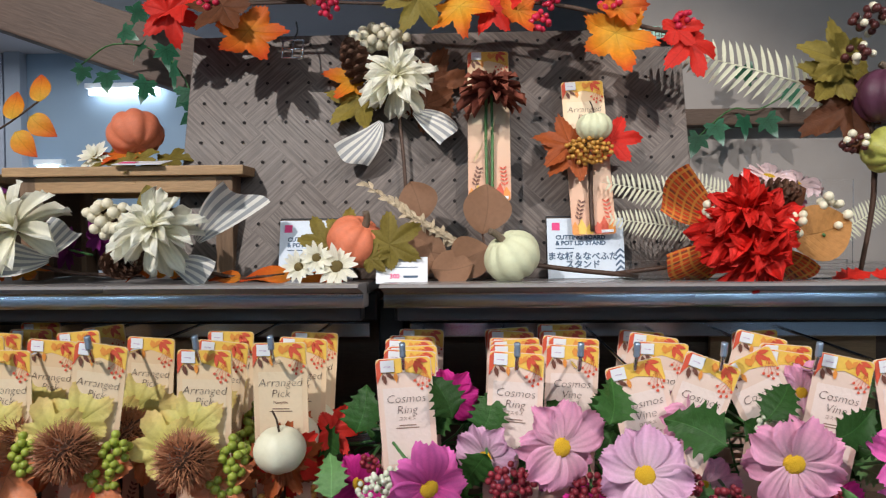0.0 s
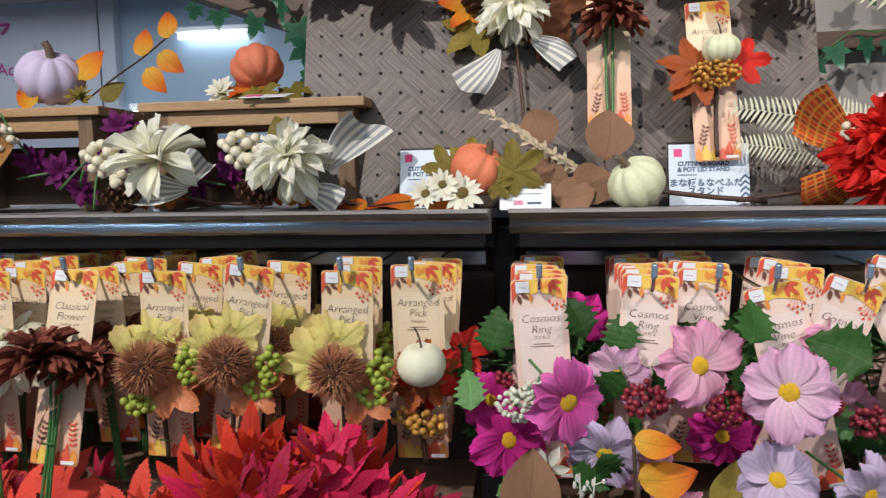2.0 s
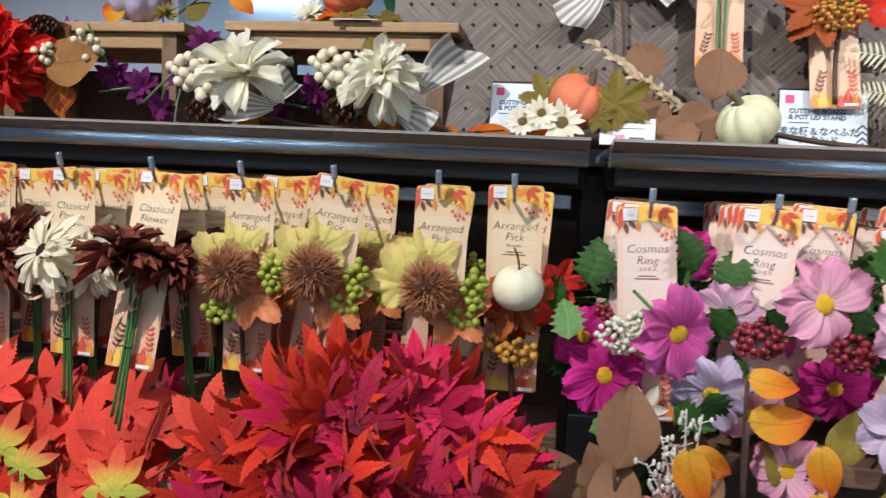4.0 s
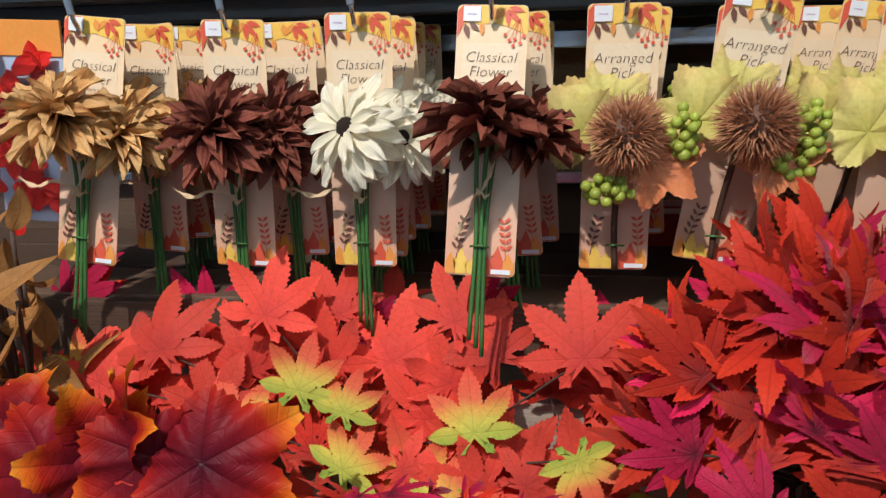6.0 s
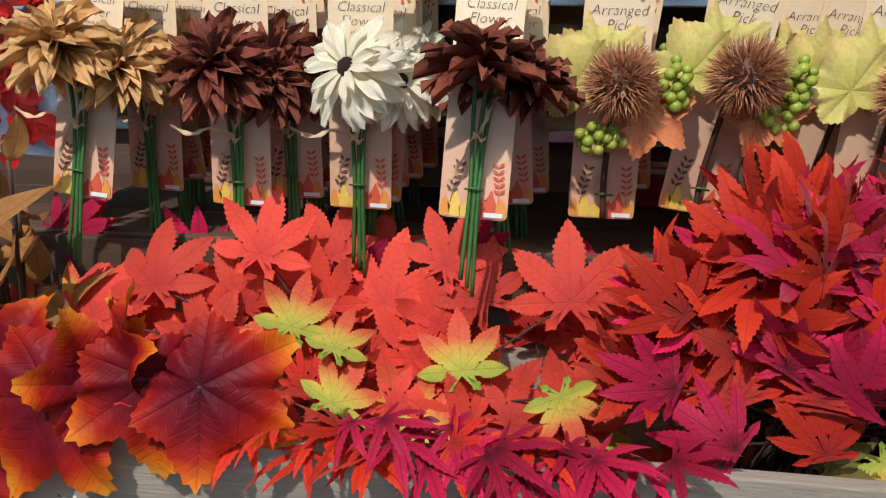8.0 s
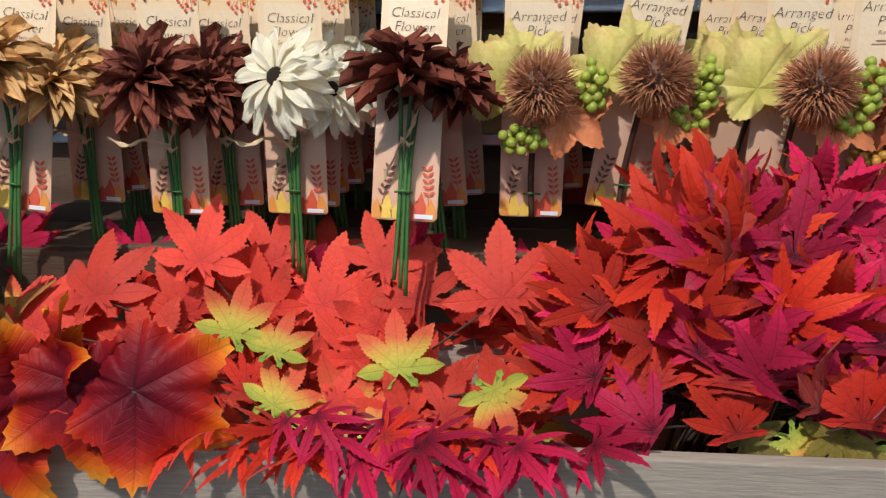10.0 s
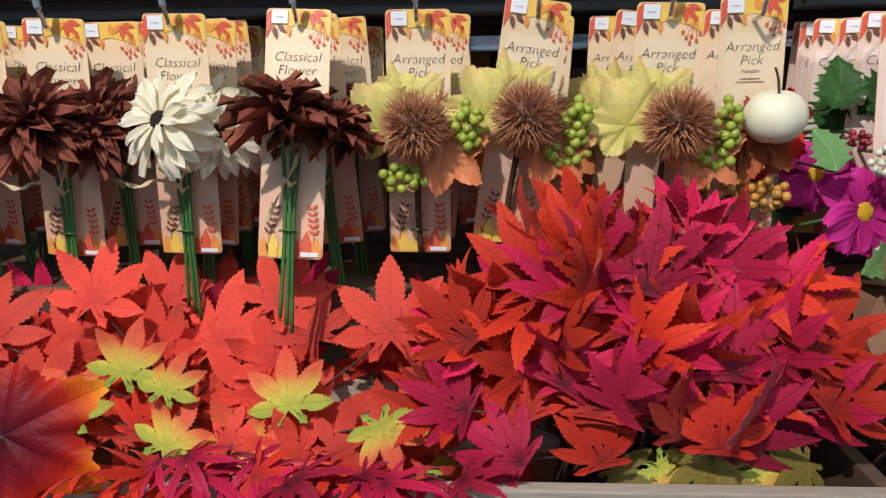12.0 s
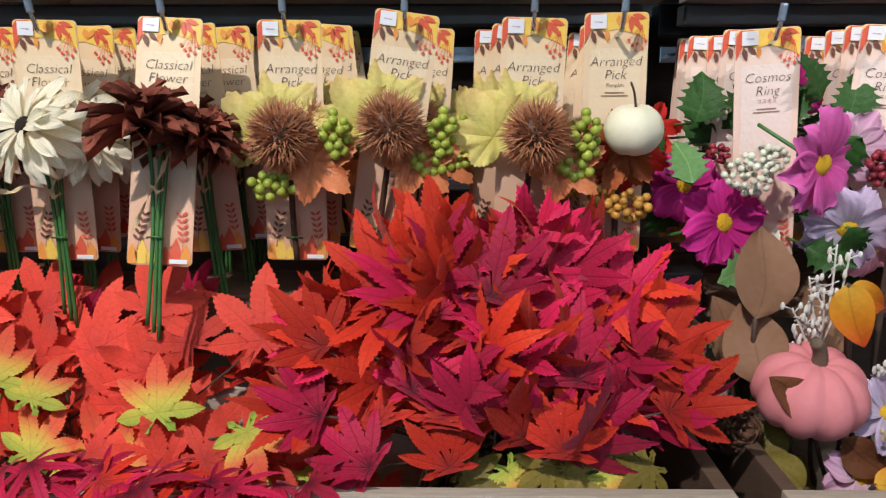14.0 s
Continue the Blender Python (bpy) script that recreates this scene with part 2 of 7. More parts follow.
G_BROWN = mat("dark_brown_petal", (0.10, 0.03, 0.028), 0.7, 0.25, 6, 0.2, translucent=0.08, rand=0.3, ramp=[(0.0, (0.045, 0.009, 0.008)), (0.5, (0.125, 0.027, 0.020)), (1.0, (0.23, 0.068, 0.042))], streak=14)
G_TAN = mat("tan_petal", (0.50, 0.30, 0.13), 0.6, 0.2, 6, 0.2, translucent=0.12, rand=0.2, ramp=[(0.0, (0.40, 0.18, 0.055)), (1.0, (0.66, 0.40, 0.17))], streak=14)
D_WHITE = mat("ivory_petal", (0.82, 0.81, 0.70), 0.7, 0.06, 6, 0.12, translucent=0.3, ramp=[(0.0, (0.66, 0.62, 0.40)), (0.4, (0.88, 0.86, 0.70)), (1.0, (0.92, 0.91, 0.80))], streak=12)
D_RED = mat("scarlet_petal", (0.64, 0.022, 0.016), 0.55, 0.25, 6, 0.12, translucent=0.15, rand=0.2, streak=14)
GERB_EYE = mat("dark_flower_eye", (0.022, 0.011, 0.007), 0.95, 0.3, 200, 0.6)
DAISY_EYE = mat("olive_flower_eye", (0.18, 0.13, 0.04), 0.9, 0.3, 200, 0.6)
YELLOW_EYE = mat("yellow_flower_eye", (0.85, 0.50, 0.02), 0.8, 0.15, 300, 0.6)


def cosmos_mat(name, inner, outer):
    return mat(name, outer, 0.65, 0.10, 5, 0.12, translucent=0.18, rand=0.06, streak=17, ramp=[(0.0, inner), (0.45, tuple((a + b) / 2 for a, b in zip(inner, outer))), (1.0, outer)])


C_MAG = cosmos_mat("magenta_petal", (0.66, 0.06, 0.30), (0.78, 0.16, 0.50))
C_DEEP = cosmos_mat("deep_magenta_petal", (0.42, 0.01, 0.16), (0.66, 0.035, 0.30))
C_PINK = cosmos_mat("pink_petal", (0.78, 0.50, 0.58), (0.72, 0.30, 0.48))
C_LILAC = cosmos_mat("lilac_petal", (0.74, 0.54, 0.62), (0.66, 0.36, 0.56))
C_LAV = cosmos_mat("lavender_petal", (0.60, 0.50, 0.62), (0.54, 0.43, 0.63))
C_BLUSH = cosmos_mat("blush_petal", (0.78, 0.58, 0.56), (0.80, 0.60, 0.62))
C_WHITE = cosmos_mat("white_petal", (0.70, 0.76, 0.58), (0.82, 0.82, 0.74))
SPINE = mat("burr_spines", (0.46, 0.20, 0.10), 0.45, 0.35, 60, 0.0)
LIME = mat("lime_berry", (0.33, 0.40, 0.055), 0.35, 0.15, 60, 0.05, rand=0.15)
GOLDB = mat("gold_berry", (0.50, 0.25, 0.045), 0.4, 0.15, 60, 0.05, rand=0.2)
CREAMB = mat("cream_berry", (0.80, 0.74, 0.56), 0.4, 0.06, 60, 0.05, rand=0.08)
REDB = mat("dark_red_berry", (0.24, 0.02, 0.035), 0.4, 0.2, 60, 0.05, rand=0.25)
BRIGHTB = mat("bright_red_berry", (0.55, 0.02, 0.06), 0.3, 0.2, 60, 0.05, rand=0.2)
BROWNB = mat("brown_berry", (0.09, 0.022, 0.02), 0.35, 0.2, 60, 0.05, rand=0.2)
GREENWB = mat("pale_green_berry", (0.70, 0.74, 0.60), 0.4, 0.06, 60, 0.05, rand=0.1)
L_RED = mat("coral_red_leaf", (0.78, 0.07, 0.03), 0.56, 0.14, 4, 0.25, translucent=0.22, rand=0.22, ramp=[(0.0, (0.62, 0.05, 0.04)), (0.4, (0.80, 0.075, 0.050)), (1.0, (0.84, 0.095, 0.060))], vein=0.06, sheen=0.2)
L_ORED = mat("orange_red_leaf", (0.66, 0.05, 0.012), 0.58, 0.16, 4, 0.25, translucent=0.2, rand=0.3, ramp=[(0.0, (0.30, 0.016, 0.014)), (0.3, (0.55, 0.026, 0.014)), (1.0, (0.66, 0.046, 0.018))], vein=0.16, sheen=0.12)
L_CRIM = mat("crimson_leaf", (0.40, 0.008, 0.05), 0.55, 0.2, 4, 0.25, translucent=0.16, rand=0.35, ramp=[(0.0, (0.14, 0.004, 0.022)), (0.22, (0.44, 0.009, 0.050)), (1.0, (0.62, 0.016, 0.085))], vein=0.28, sheen=0.15)
L_YEL = mat("yellow_green_leaf", (0.6, 0.6, 0.1), 0.6, 0.12, 4, 0.25, translucent=0.22, rand=0.12, ramp=[(0.0, (0.13, 0.36, 0.05)), (0.28, (0.36, 0.50, 0.08)), (0.46, (0.72, 0.64, 0.11)), (0.58, (0.82, 0.46, 0.10)), (0.70, (0.84, 0.17, 0.08)), (1.0, (0.84, 0.09, 0.06))], axis=(1, -0.62, 1.02), vein=0.14)
L_GRAPE = mat("dark_red_orange_leaf", (0.4, 0.05, 0.02), 0.5, 0.18, 3, 0.3, translucent=0.18, ramp=[(0.0, (0.07, 0.005, 0.016)), (0.45, (0.22, 0.008, 0.016)), (0.68, (0.44, 0.020, 0.010)), (0.86, (0.72, 0.14, 0.012)), (1.0, (0.84, 0.32, 0.03))], vein=0.25)
L_ORANGE = mat("orange_leaf", (0.75, 0.18, 0.02), 0.55, 0.15, 3, 0.15, translucent=0.22, ramp=[(0.0, (0.62, 0.24, 0.03)), (0.45, (0.70, 0.16, 0.02)), (1.0, (0.55, 0.06, 0.015))], vein=0.22)
L_YORANGE = mat("yellow_orange_leaf", (0.75, 0.35, 0.03), 0.55, 0.15, 3, 0.15, translucent=0.22, ramp=[(0.0, (0.72, 0.42, 0.05)), (0.5, (0.74, 0.27, 0.02)), (1.0, (0.60, 0.08, 0.02))], vein=0.22)
L_SCAR = mat("scarlet_leaf", (0.65, 0.03, 0.02), 0.55, 0.15, 3, 0.15, translucent=0.2, vein=0.22)
L_BROWN = mat("brown_leaf", (0.14, 0.05, 0.022), 0.6, 0.25, 3, 0.2, translucent=0.15, rand=0.2, vein=0.35)
L_RUST = mat("rust_leaf", (0.36, 0.085, 0.025), 0.5, 0.2, 3, 0.2, translucent=0.15, rand=0.15, vein=0.35)
L_COPPER = mat("copper_leaf", (0.66, 0.22, 0.095), 0.35, 0.15, 3, 0.25, translucent=0.12, rand=0.1, coat=0.3, vein=0.22)
L_LIME = mat("pale_lime_leaf", (0.66, 0.60, 0.22), 0.5, 0.14, 3, 0.3, translucent=0.25, ramp=[(0.0, (0.60, 0.56, 0.13)), (0.6, (0.78, 0.69, 0.24)), (1.0, (0.80, 0.60, 0.24))], vein=0.12, sheen=0.1)
L_OLIVE = mat("olive_leaf", (0.22, 0.17, 0.035), 0.55, 0.25, 3, 0.2, translucent=0.18, rand=0.2, vein=0.22)
L_GREEN = mat("green_leaf", (0.030, 0.088, 0.020), 0.45, 0.25, 3, 0.2, translucent=0.12, rand=0.3, vein=-0.5)
L_LGREEN = mat("fresh_green_leaf", (0.15, 0.31, 0.11), 0.5, 0.2, 3, 0.2, translucent=0.15, vein=-0.5)
L_IVY = mat("ivy_leaf", (0.03, 0.12, 0.06), 0.5, 0.3, 3, 0.2, translucent=0.1, rand=0.3, ramp=[(0.0, (0.02, 0.09, 0.045)), (0.7, (0.03, 0.13, 0.07)), (0.95, (0.35, 0.50, 0.42))], vein=0.35)
L_TAUPE = mat("taupe_round_leaf", (0.25, 0.135, 0.08), 0.65, 0.12, 3, 0.1, translucent=0.15, rand=0.12, vein=0.22)
L_DRY = mat("dry_tan_leaf", (0.42, 0.20, 0.065), 0.6, 0.25, 3, 0.3, translucent=0.2, rand=0.2, vein=0.22)
L_FERN = mat("cream_fern", (0.72, 0.72, 0.55), 0.6, 0.08, 10, 0.1, translucent=0.2)
L_WHITE = mat("white_dusty_leaf", (0.72, 0.76, 0.74), 0.8, 0.1, 10, 0.2)
PK_ORANGE = mat("coral_pumpkin", (0.72, 0.20, 0.10), 0.62, 0.12, 20, 0.2)
PK_GREEN = mat("pale_green_pumpkin", (0.72, 0.74, 0.50), 0.6, 0.08, 20, 0.15)
PK_CREAM = mat("cream_pumpkin", (0.82, 0.79, 0.60), 0.5, 0.05, 20, 0.1)
PK_PINK = mat("pink_pumpkin", (0.66, 0.22, 0.24), 0.75, 0.06, 20, 0.1)
PK_LILAC = mat("lilac_pumpkin", (0.56, 0.48, 0.66), 0.75, 0.06, 20, 0.1)
PK_PLUM = mat("plum_fruit", (0.10, 0.03, 0.06), 0.5, 0.2, 20, 0.1)
PK_GOURD = mat("green_gourd", (0.45, 0.45, 0.10), 0.45, 0.2, 20, 0.1)
PSTEM = mat("grey_brown_pumpkin_stem", (0.17, 0.125, 0.085), 0.7, 0.3, 60, 0.4)
CONE = mat("pinecone_brown", (0.13, 0.06, 0.035), 0.7, 0.3, 60, 0.3, rand=0.25)
WHEAT = mat("wheat_beige", (0.50, 0.40, 0.27), 0.75, 0.2, 60, 0.3, rand=0.2)
FROST = mat("frosted_twig", (0.72, 0.70, 0.66), 0.8, 0.15, 60, 0.3)
TEAL = mat("teal_tape", (0.28, 0.56, 0.48), 0.5, 0.08, 20, 0.05)
STRIPE = stripes("striped_linen", (0.80, 0.78, 0.72), (0.38, 0.39, 0.40), 1.6)
PLAID = plaid("orange_plaid_cloth", (0.58, 0.075, 0.022), (0.10, 0.06, 0.03), (0.62, 0.26, 0.05))
ACRYL = clear("clear_acrylic")
BAG = clear("clear_bag", (0.95, 0.97, 1.0), 0.12)

# ---- shapes ----
MESHES = {}
rng = random.Random(7)


def mesh_of(bm, material=None, smooth=True):
    me = bpy.data.meshes.new("shape")
    bm.to_mesh(me)
    bm.free()
    if smooth:
        me.polygons.foreach_set("use_smooth", [True] * len(me.polygons))
    if material:
        me.materials.append(material)
    return me


def shared(key, material, build, smooth=True):
    """One mesh per shape and material, shared by all objects that show it."""
    k = (key, material.name)
    if k not in MESHES:
        MESHES[k] = mesh_of(build(), material, smooth)
    return MESHES[k]


def part(name, me, parent, m=None, label=""):
    ob = new(name, me)
    ob.parent = parent
    if m is not None:
        ob.matrix_basis = m
    if label:
        ob["label"] = label
    return ob


def thing(name, m, label, category, group=""):
    ob = new(name)
    ob.empty_display_size = 0.02
    ob.matrix_basis = m
    return tagged(ob, label, category, group)


def T(x, y, z):
    return Matrix.Translation((x, y, z))


def R(deg, ax):
    return Matrix.Rotation(radians(deg), 4, ax)


def S(s):
    return Matrix.Diagonal((s, s, s, 1))


def facing(pos, normal, tip, size=1.0):
    """Leaf pose: z along normal, y towards tip."""
    n = Vector(normal).normalized()
    t = Vector(tip)
    t = (t - n * t.dot(n)).normalized()
    x = t.cross(n)
    return Matrix.Translation(pos) @ Matrix((x, t, n)).transposed().to_4x4() @ S(size)


def box_bm(sx, sy, sz, bevel=0.0, at=(0, 0, 0)):
    bm = bmesh.new()
    bmesh.ops.create_cube(bm, size=1, matrix=T(*at) @ Matrix.Diagonal((sx, sy, sz, 1)))
    if bevel:
        bmesh.ops.bevel(bm, geom=bm.edges[:], offset=bevel, segments=2, affect="EDGES", profile=0.6)
    return bm


def tube_bm(points, radius, sides=6, bm=None, taper=1.0):
    bm = bm or bmesh.new()
    pts = [Vector(p) for p in points]
    rings = []
    up = Vector((0.13, 0.21, 0.97))
    for i, p in enumerate(pts):
        d = (pts[min(i + 1, len(pts) - 1)] - pts[max(i - 1, 0)]).normalized()
        a = d.cross(up)
        if a.length < 0.05:
            a = d.cross(Vector((1, 0, 0)))
        a.normalize()
        b = d.cross(a)
        r = radius * (1 + (taper - 1) * i / max(1, len(pts) - 1))
        rings.append([bm.verts.new(p + (a * math.cos(k * math.tau / sides) + b * math.sin(k * math.tau / sides)) * r) for k in range(sides)])
    for u, v in zip(rings, rings[1:]):
        for k in range(sides):
            bm.faces.new((u[k], u[(k + 1) % sides], v[(k + 1) % sides], v[k]))
    bm.faces.new(rings[0][::-1])
    bm.faces.new(rings[-1])
    return bm


def bent(points, steps=5):
    """A smooth line through the points."""
    pts = [Vector(p) for p in points]
    pts = [pts[0] * 2 - pts[1]] + pts + [pts[-1] * 2 - pts[-2]]
    out = []
    for i in range(1, len(pts) - 2):
        p0, p1, p2, p3 = pts[i - 1:i + 3]
        for k in range(steps):
            t = k / steps
            out.append(0.5 * ((2 * p1) + (p2 - p0) * t + (2 * p0 - 5 * p1 + 4 * p2 - p3) * t * t + (3 * p1 - p0 - 3 * p2 + p3) * t ** 3))
    return out + [pts[-2]]


def star_leaf_bm(lobes, sinus, seed, fold=0.3, droop=0.1, steps=9, belly=0.42, width=0.17, tooth=0.12, wave=0.04, ruffle=0.0, bend=(-0.3, 0.2)):
    """A lobed leaf from its stalk point: lobes are (angle from the tip, length). Every lobe is a strip along its own rib, creased there, with toothed edges; u is the distance from the rib."""
    r = random.Random(seed)
    bm = bmesh.new()
    uv = bm.loops.layers.uv.new("UVMap")
    px, py = r.uniform(0, 6), r.uniform(0, 6)
    far = {}
    lift = [r.uniform(*bend) for _ in lobes]

    def vert(x, y, off, k=None):
        rad = math.hypot(x, y)
        z = fold * off - 1.1 * fold * off * off / max(0.05, width) - droop * rad * rad + wave * rad * (math.sin(3.1 * x + px) + math.sin(3.4 * y + py))
        z += ruffle * rad ** 3 * math.sin(7 * math.atan2(x, y) + px)
        if k is not None:
            z += lift[k] * max(0, rad - sinus) ** 2
        v = bm.verts.new((x, y, z))
        far[v] = off
        return v

    def at(ang, along, side):
        q = radians(ang)
        return -math.sin(q) * along + math.cos(q) * -side, math.cos(q) * along - math.sin(q) * side

    c = vert(0, 0, 0)
    n = len(lobes)
    gaps = []
    for i in range(n):
        a0 = lobes[i][0]
        a1 = lobes[(i + 1) % n][0] + (360 if i == n - 1 else 0)
        rs = sinus * (0.25 if a1 - a0 > 80 else min(1, (lobes[i][1] + lobes[(i + 1) % n][1]) / 1.9))
        mid = radians((a0 + a1) / 2)
        gaps.append(vert(-math.sin(mid) * rs, math.cos(mid) * rs, rs * math.sin(min(0.9, radians((a1 - a0) / 2)))))
    for i, (ang, ln) in enumerate(lobes):
        s0 = sinus * 0.9
        rib, left, right = [c], [gaps[i]], [gaps[i - 1]]
        for k in range(1, steps):
            f = k / steps
            along = s0 * 0.4 + (ln - s0 * 0.4) * f
            w = ln * width * ((0.62 + 0.38 * math.sin(math.pi / 2 * f / belly)) if f < belly else math.cos(math.pi / 2 * (f - belly) / (1 - belly)) ** 1.15)
            edge = 1 + (tooth if k % 2 else -tooth)
            push = 0.02 * ln if k % 2 else 0.0
            rib.append(vert(*at(ang, along, 0), 0, i))
            e = max(along + push, s0 * 1.02 + 0.004 * k)
            left.append(vert(*at(ang, e, w * edge), w * edge, i))
            right.append(vert(*at(ang, e, -w * edge), w * edge, i))
        tip = vert(*at(ang, ln, 0), 0, i)
        for k in range(steps - 1):
            bm.faces.new((rib[k], rib[k + 1], left[k + 1], left[k]))
            bm.faces.new((rib[k + 1], rib[k], right[k], right[k + 1]))
        bm.faces.new((rib[-1], tip, left[-1]))
        bm.faces.new((tip, rib[-1], right[-1]))
    for f in bm.faces:
        for lp in f.loops:
            lp[uv].uv = (far[lp.vert], math.hypot(lp.vert.co.x, lp.vert.co.y))
    bm.normal_update()
    for f in bm.faces:
        if f.normal.z < 0:
            f.normal_flip()
    return bm


def broad_leaf_bm(lobes, sinus, seed, fold=0.2, curl=0.1, ruffle=0.08, teeth=0.05, spokes=96, rounds=8):
    """A broad lobed leaf as one rounded sheet: ribs run to the lobe tips, the rim is toothed and ruffled."""
    r = random.Random(seed)
    bm = bmesh.new()
    uv = bm.loops.layers.uv.new("UVMap")
    p1, p2, p3 = (r.uniform(0, 6) for _ in range(3))
    roll_up = r.uniform(-0.35, 0.35)
    far = {}
    c = bm.verts.new((0, 0, 0))
    far[c] = (0, 0)
    rows = [[] for _ in range(rounds)]
    for k in range(spokes):
        ang = -180 + 360 * (k + 0.5) / spokes
        near = min(range(len(lobes)), key=lambda i: abs(ang - lobes[i][0]))
        d = ang - lobes[near][0]
        side = near + (1 if d > 0 else -1)
        half = abs(lobes[side][0] - lobes[near][0]) / 2 if 0 <= side < len(lobes) else 180 - abs(lobes[near][0])
        q = min(1, abs(d) / half)
        low = sinus if 0 <= side < len(lobes) else 0.30
        edge = low + (lobes[near][1] - low) * (1 - q) ** 0.85
        edge *= 1 + teeth * (1 if k % 2 else -1) * (1 - 0.5 * q)
        for j in range(rounds):
            f = (j + 1) / rounds
            rad = edge * f
            x, y = math.sin(radians(ang)) * rad, math.cos(radians(ang)) * rad
            off = rad * abs(math.sin(radians(d)))
            z = fold * off * (1 - off) - curl * rad * rad + roll_up * x * abs(x)
            z += ruffle * f ** 3 * (math.sin(radians(ang) * 6 + p1) + 0.7 * math.sin(radians(ang) * 11 + p2))
            z += 0.06 * rad * (math.sin(3.3 * x + p2) + math.sin(3.7 * y + p3))
            v = bm.verts.new((x, y, z))
            far[v] = (off, rad)
            rows[j].append(v)
    for k in range(spokes):
        n = (k + 1) % spokes
        faces = [bm.faces.new((c, rows[0][n], rows[0][k]))]
        for j in range(rounds - 1):
            faces.append(bm.faces.new((rows[j][k], rows[j][n], rows[j + 1][n], rows[j + 1][k])))
        for f in faces:
            for lp in f.loops:
                lp[uv].uv = far[lp.vert]
    bm.normal_update()
    for f in bm.faces:
        if f.normal.z < 0:
            f.normal_flip()
    return bm


MAPLE = [(-128, 0.45), (-84, 0.78), (-42, 0.98), (0, 1.08), (42, 0.98), (84, 0.78), (128, 0.45)]
GRAPE = [(-118, 0.72), (-58, 0.98), (0, 1.08), (58, 0.98), (118, 0.72)]
IVY = [(-115, 0.6), (-60, 0.75), (0, 1.1), (60, 0.75), (115, 0.6)]


def oval_leaf_bm(width=0.5, tip=0.7, seed=0, teeth=0, curl=0.2, fold=0.12, heart=0.0):
    """An undivided leaf from its stalk at the origin to its tip at y = 1, with a crease along the middle and side veins."""
    r = random.Random(seed)
    bm = bmesh.new()
    uv = bm.loops.layers.uv.new("UVMap")
    far = {}
    n = 18 if teeth else 14
    tw = r.uniform(-0.3, 0.3)
    sway = r.uniform(-0.08, 0.08)
    rows = []
    for i in range(n + 1):
        f = i / n
        w = width * (math.sin(math.pi * f ** tip) ** 0.8 if 0 < f < 1 else 0.012)
        vein = i % 3
        row = []
        for s in (-1, -0.5, 0, 0.5, 1):
            ww = w * (1 + (0.24 * (1 if vein == 0 else -0.6) * abs(s) ** 3 if teeth and 0 < f < 1 else 0))
            yy = f + 0.16 * abs(s) * w * (1 if teeth else 0.3) - heart * abs(s) * (1 - f) ** 2
            z = -curl * f * f + fold * abs(s) * w + tw * s * w * f + 0.03 * math.sin(6 * f + 3 * s + seed) + (0.05 * (vein == 0) * abs(s) * (1.5 - abs(s)) if teeth else 0)
            v = bm.verts.new((s * ww + sway * math.sin(math.pi * f), yy, z))
            far[v] = abs(s) * w
            row.append(v)
        rows.append(row)
    for a, b in zip(rows, rows[1:]):
        for k in range(4):
            f = bm.faces.new((a[k], a[k + 1], b[k + 1], b[k]))
            for lp in f.loops:
                lp[uv].uv = (far[lp.vert], lp.vert.co.y)
    return bm


def petal_bm(width=0.22, point=0.75, cup=0.12, curl=0.15, notch=False, ridge=0.0, cols=5, seed=0, start=0.06, ruffle=0.0, base=0.35):
    r = random.Random(seed)
    bm = bmesh.new()
    n = 7
    rows, across = [], {}
    tw = r.uniform(-0.3, 0.3)
    ph, side = r.uniform(0, 6), r.uniform(-1, 1) * ruffle
    for i in range(n + 1):
        f = i / n
        w = width * (base + (1 - base) * math.sin(math.pi / 2 * min(1, f / point))) if f < point else width * math.cos(math.pi / 2 * ((f - point) / (1 - point)) * (0.68 if notch else 0.985))
        row = []
        for k in range(cols):
            s = 2 * k / (cols - 1) - 1
            y = start + (1 - start) * f
            if notch and f > 0.9:
                y += 0.03 * (1 if k % 2 else -1) - 0.10 * s * s
            z = cup * (s * s) * w / width - curl * f * f + ridge * (k % 2) * math.sin(math.pi * f) + tw * s * w * f + ruffle * f * f * math.sin(3.4 * s + ph + 2 * f)
            row.append(bm.verts.new((s * w + side * f * f, y, z)))
            across[row[-1]] = (s, f)
        rows.append(row)
    uv = bm.loops.layers.uv.new("UVMap")
    for a, b in zip(rows, rows[1:]):
        for k in range(cols - 1):
            for lp in bm.faces.new((a[k], a[k + 1], b[k + 1], b[k])).loops:
                lp[uv].uv = across[lp.vert]
    return bm


def pumpkin_bm(ribs=9, squash=0.8, depth=0.13, lean=0.0):
    bm = bmesh.new()
    bmesh.ops.create_uvsphere(bm, u_segments=ribs * 6, v_segments=18, radius=1)
    for v in bm.verts:
        a = math.atan2(v.co.y, v.co.x)
        h = math.hypot(v.co.x, v.co.y)
        k = 1 - depth * abs(math.cos(a * ribs / 2)) ** 6 * min(1, h * 1.6)
        dip = 0.22 * math.exp(-(h / 0.3) ** 2) * (1 if v.co.z > 0 else -1)
        v.co = Vector((v.co.x * k * (1 + 0.03 * math.sin(2 * a + 1)), v.co.y * k, (v.co.z - dip) * squash * k))
    return bm


def ball_bm(r=1, sub=2):
    bm = bmesh.new()
    bmesh.ops.create_icosphere(bm, subdivisions=sub, radius=r)
    for v in bm.verts:
        v.co *= 1 + 0.03 * math.sin(v.co.x * 3 / r + v.co.z * 2 / r)
    return bm


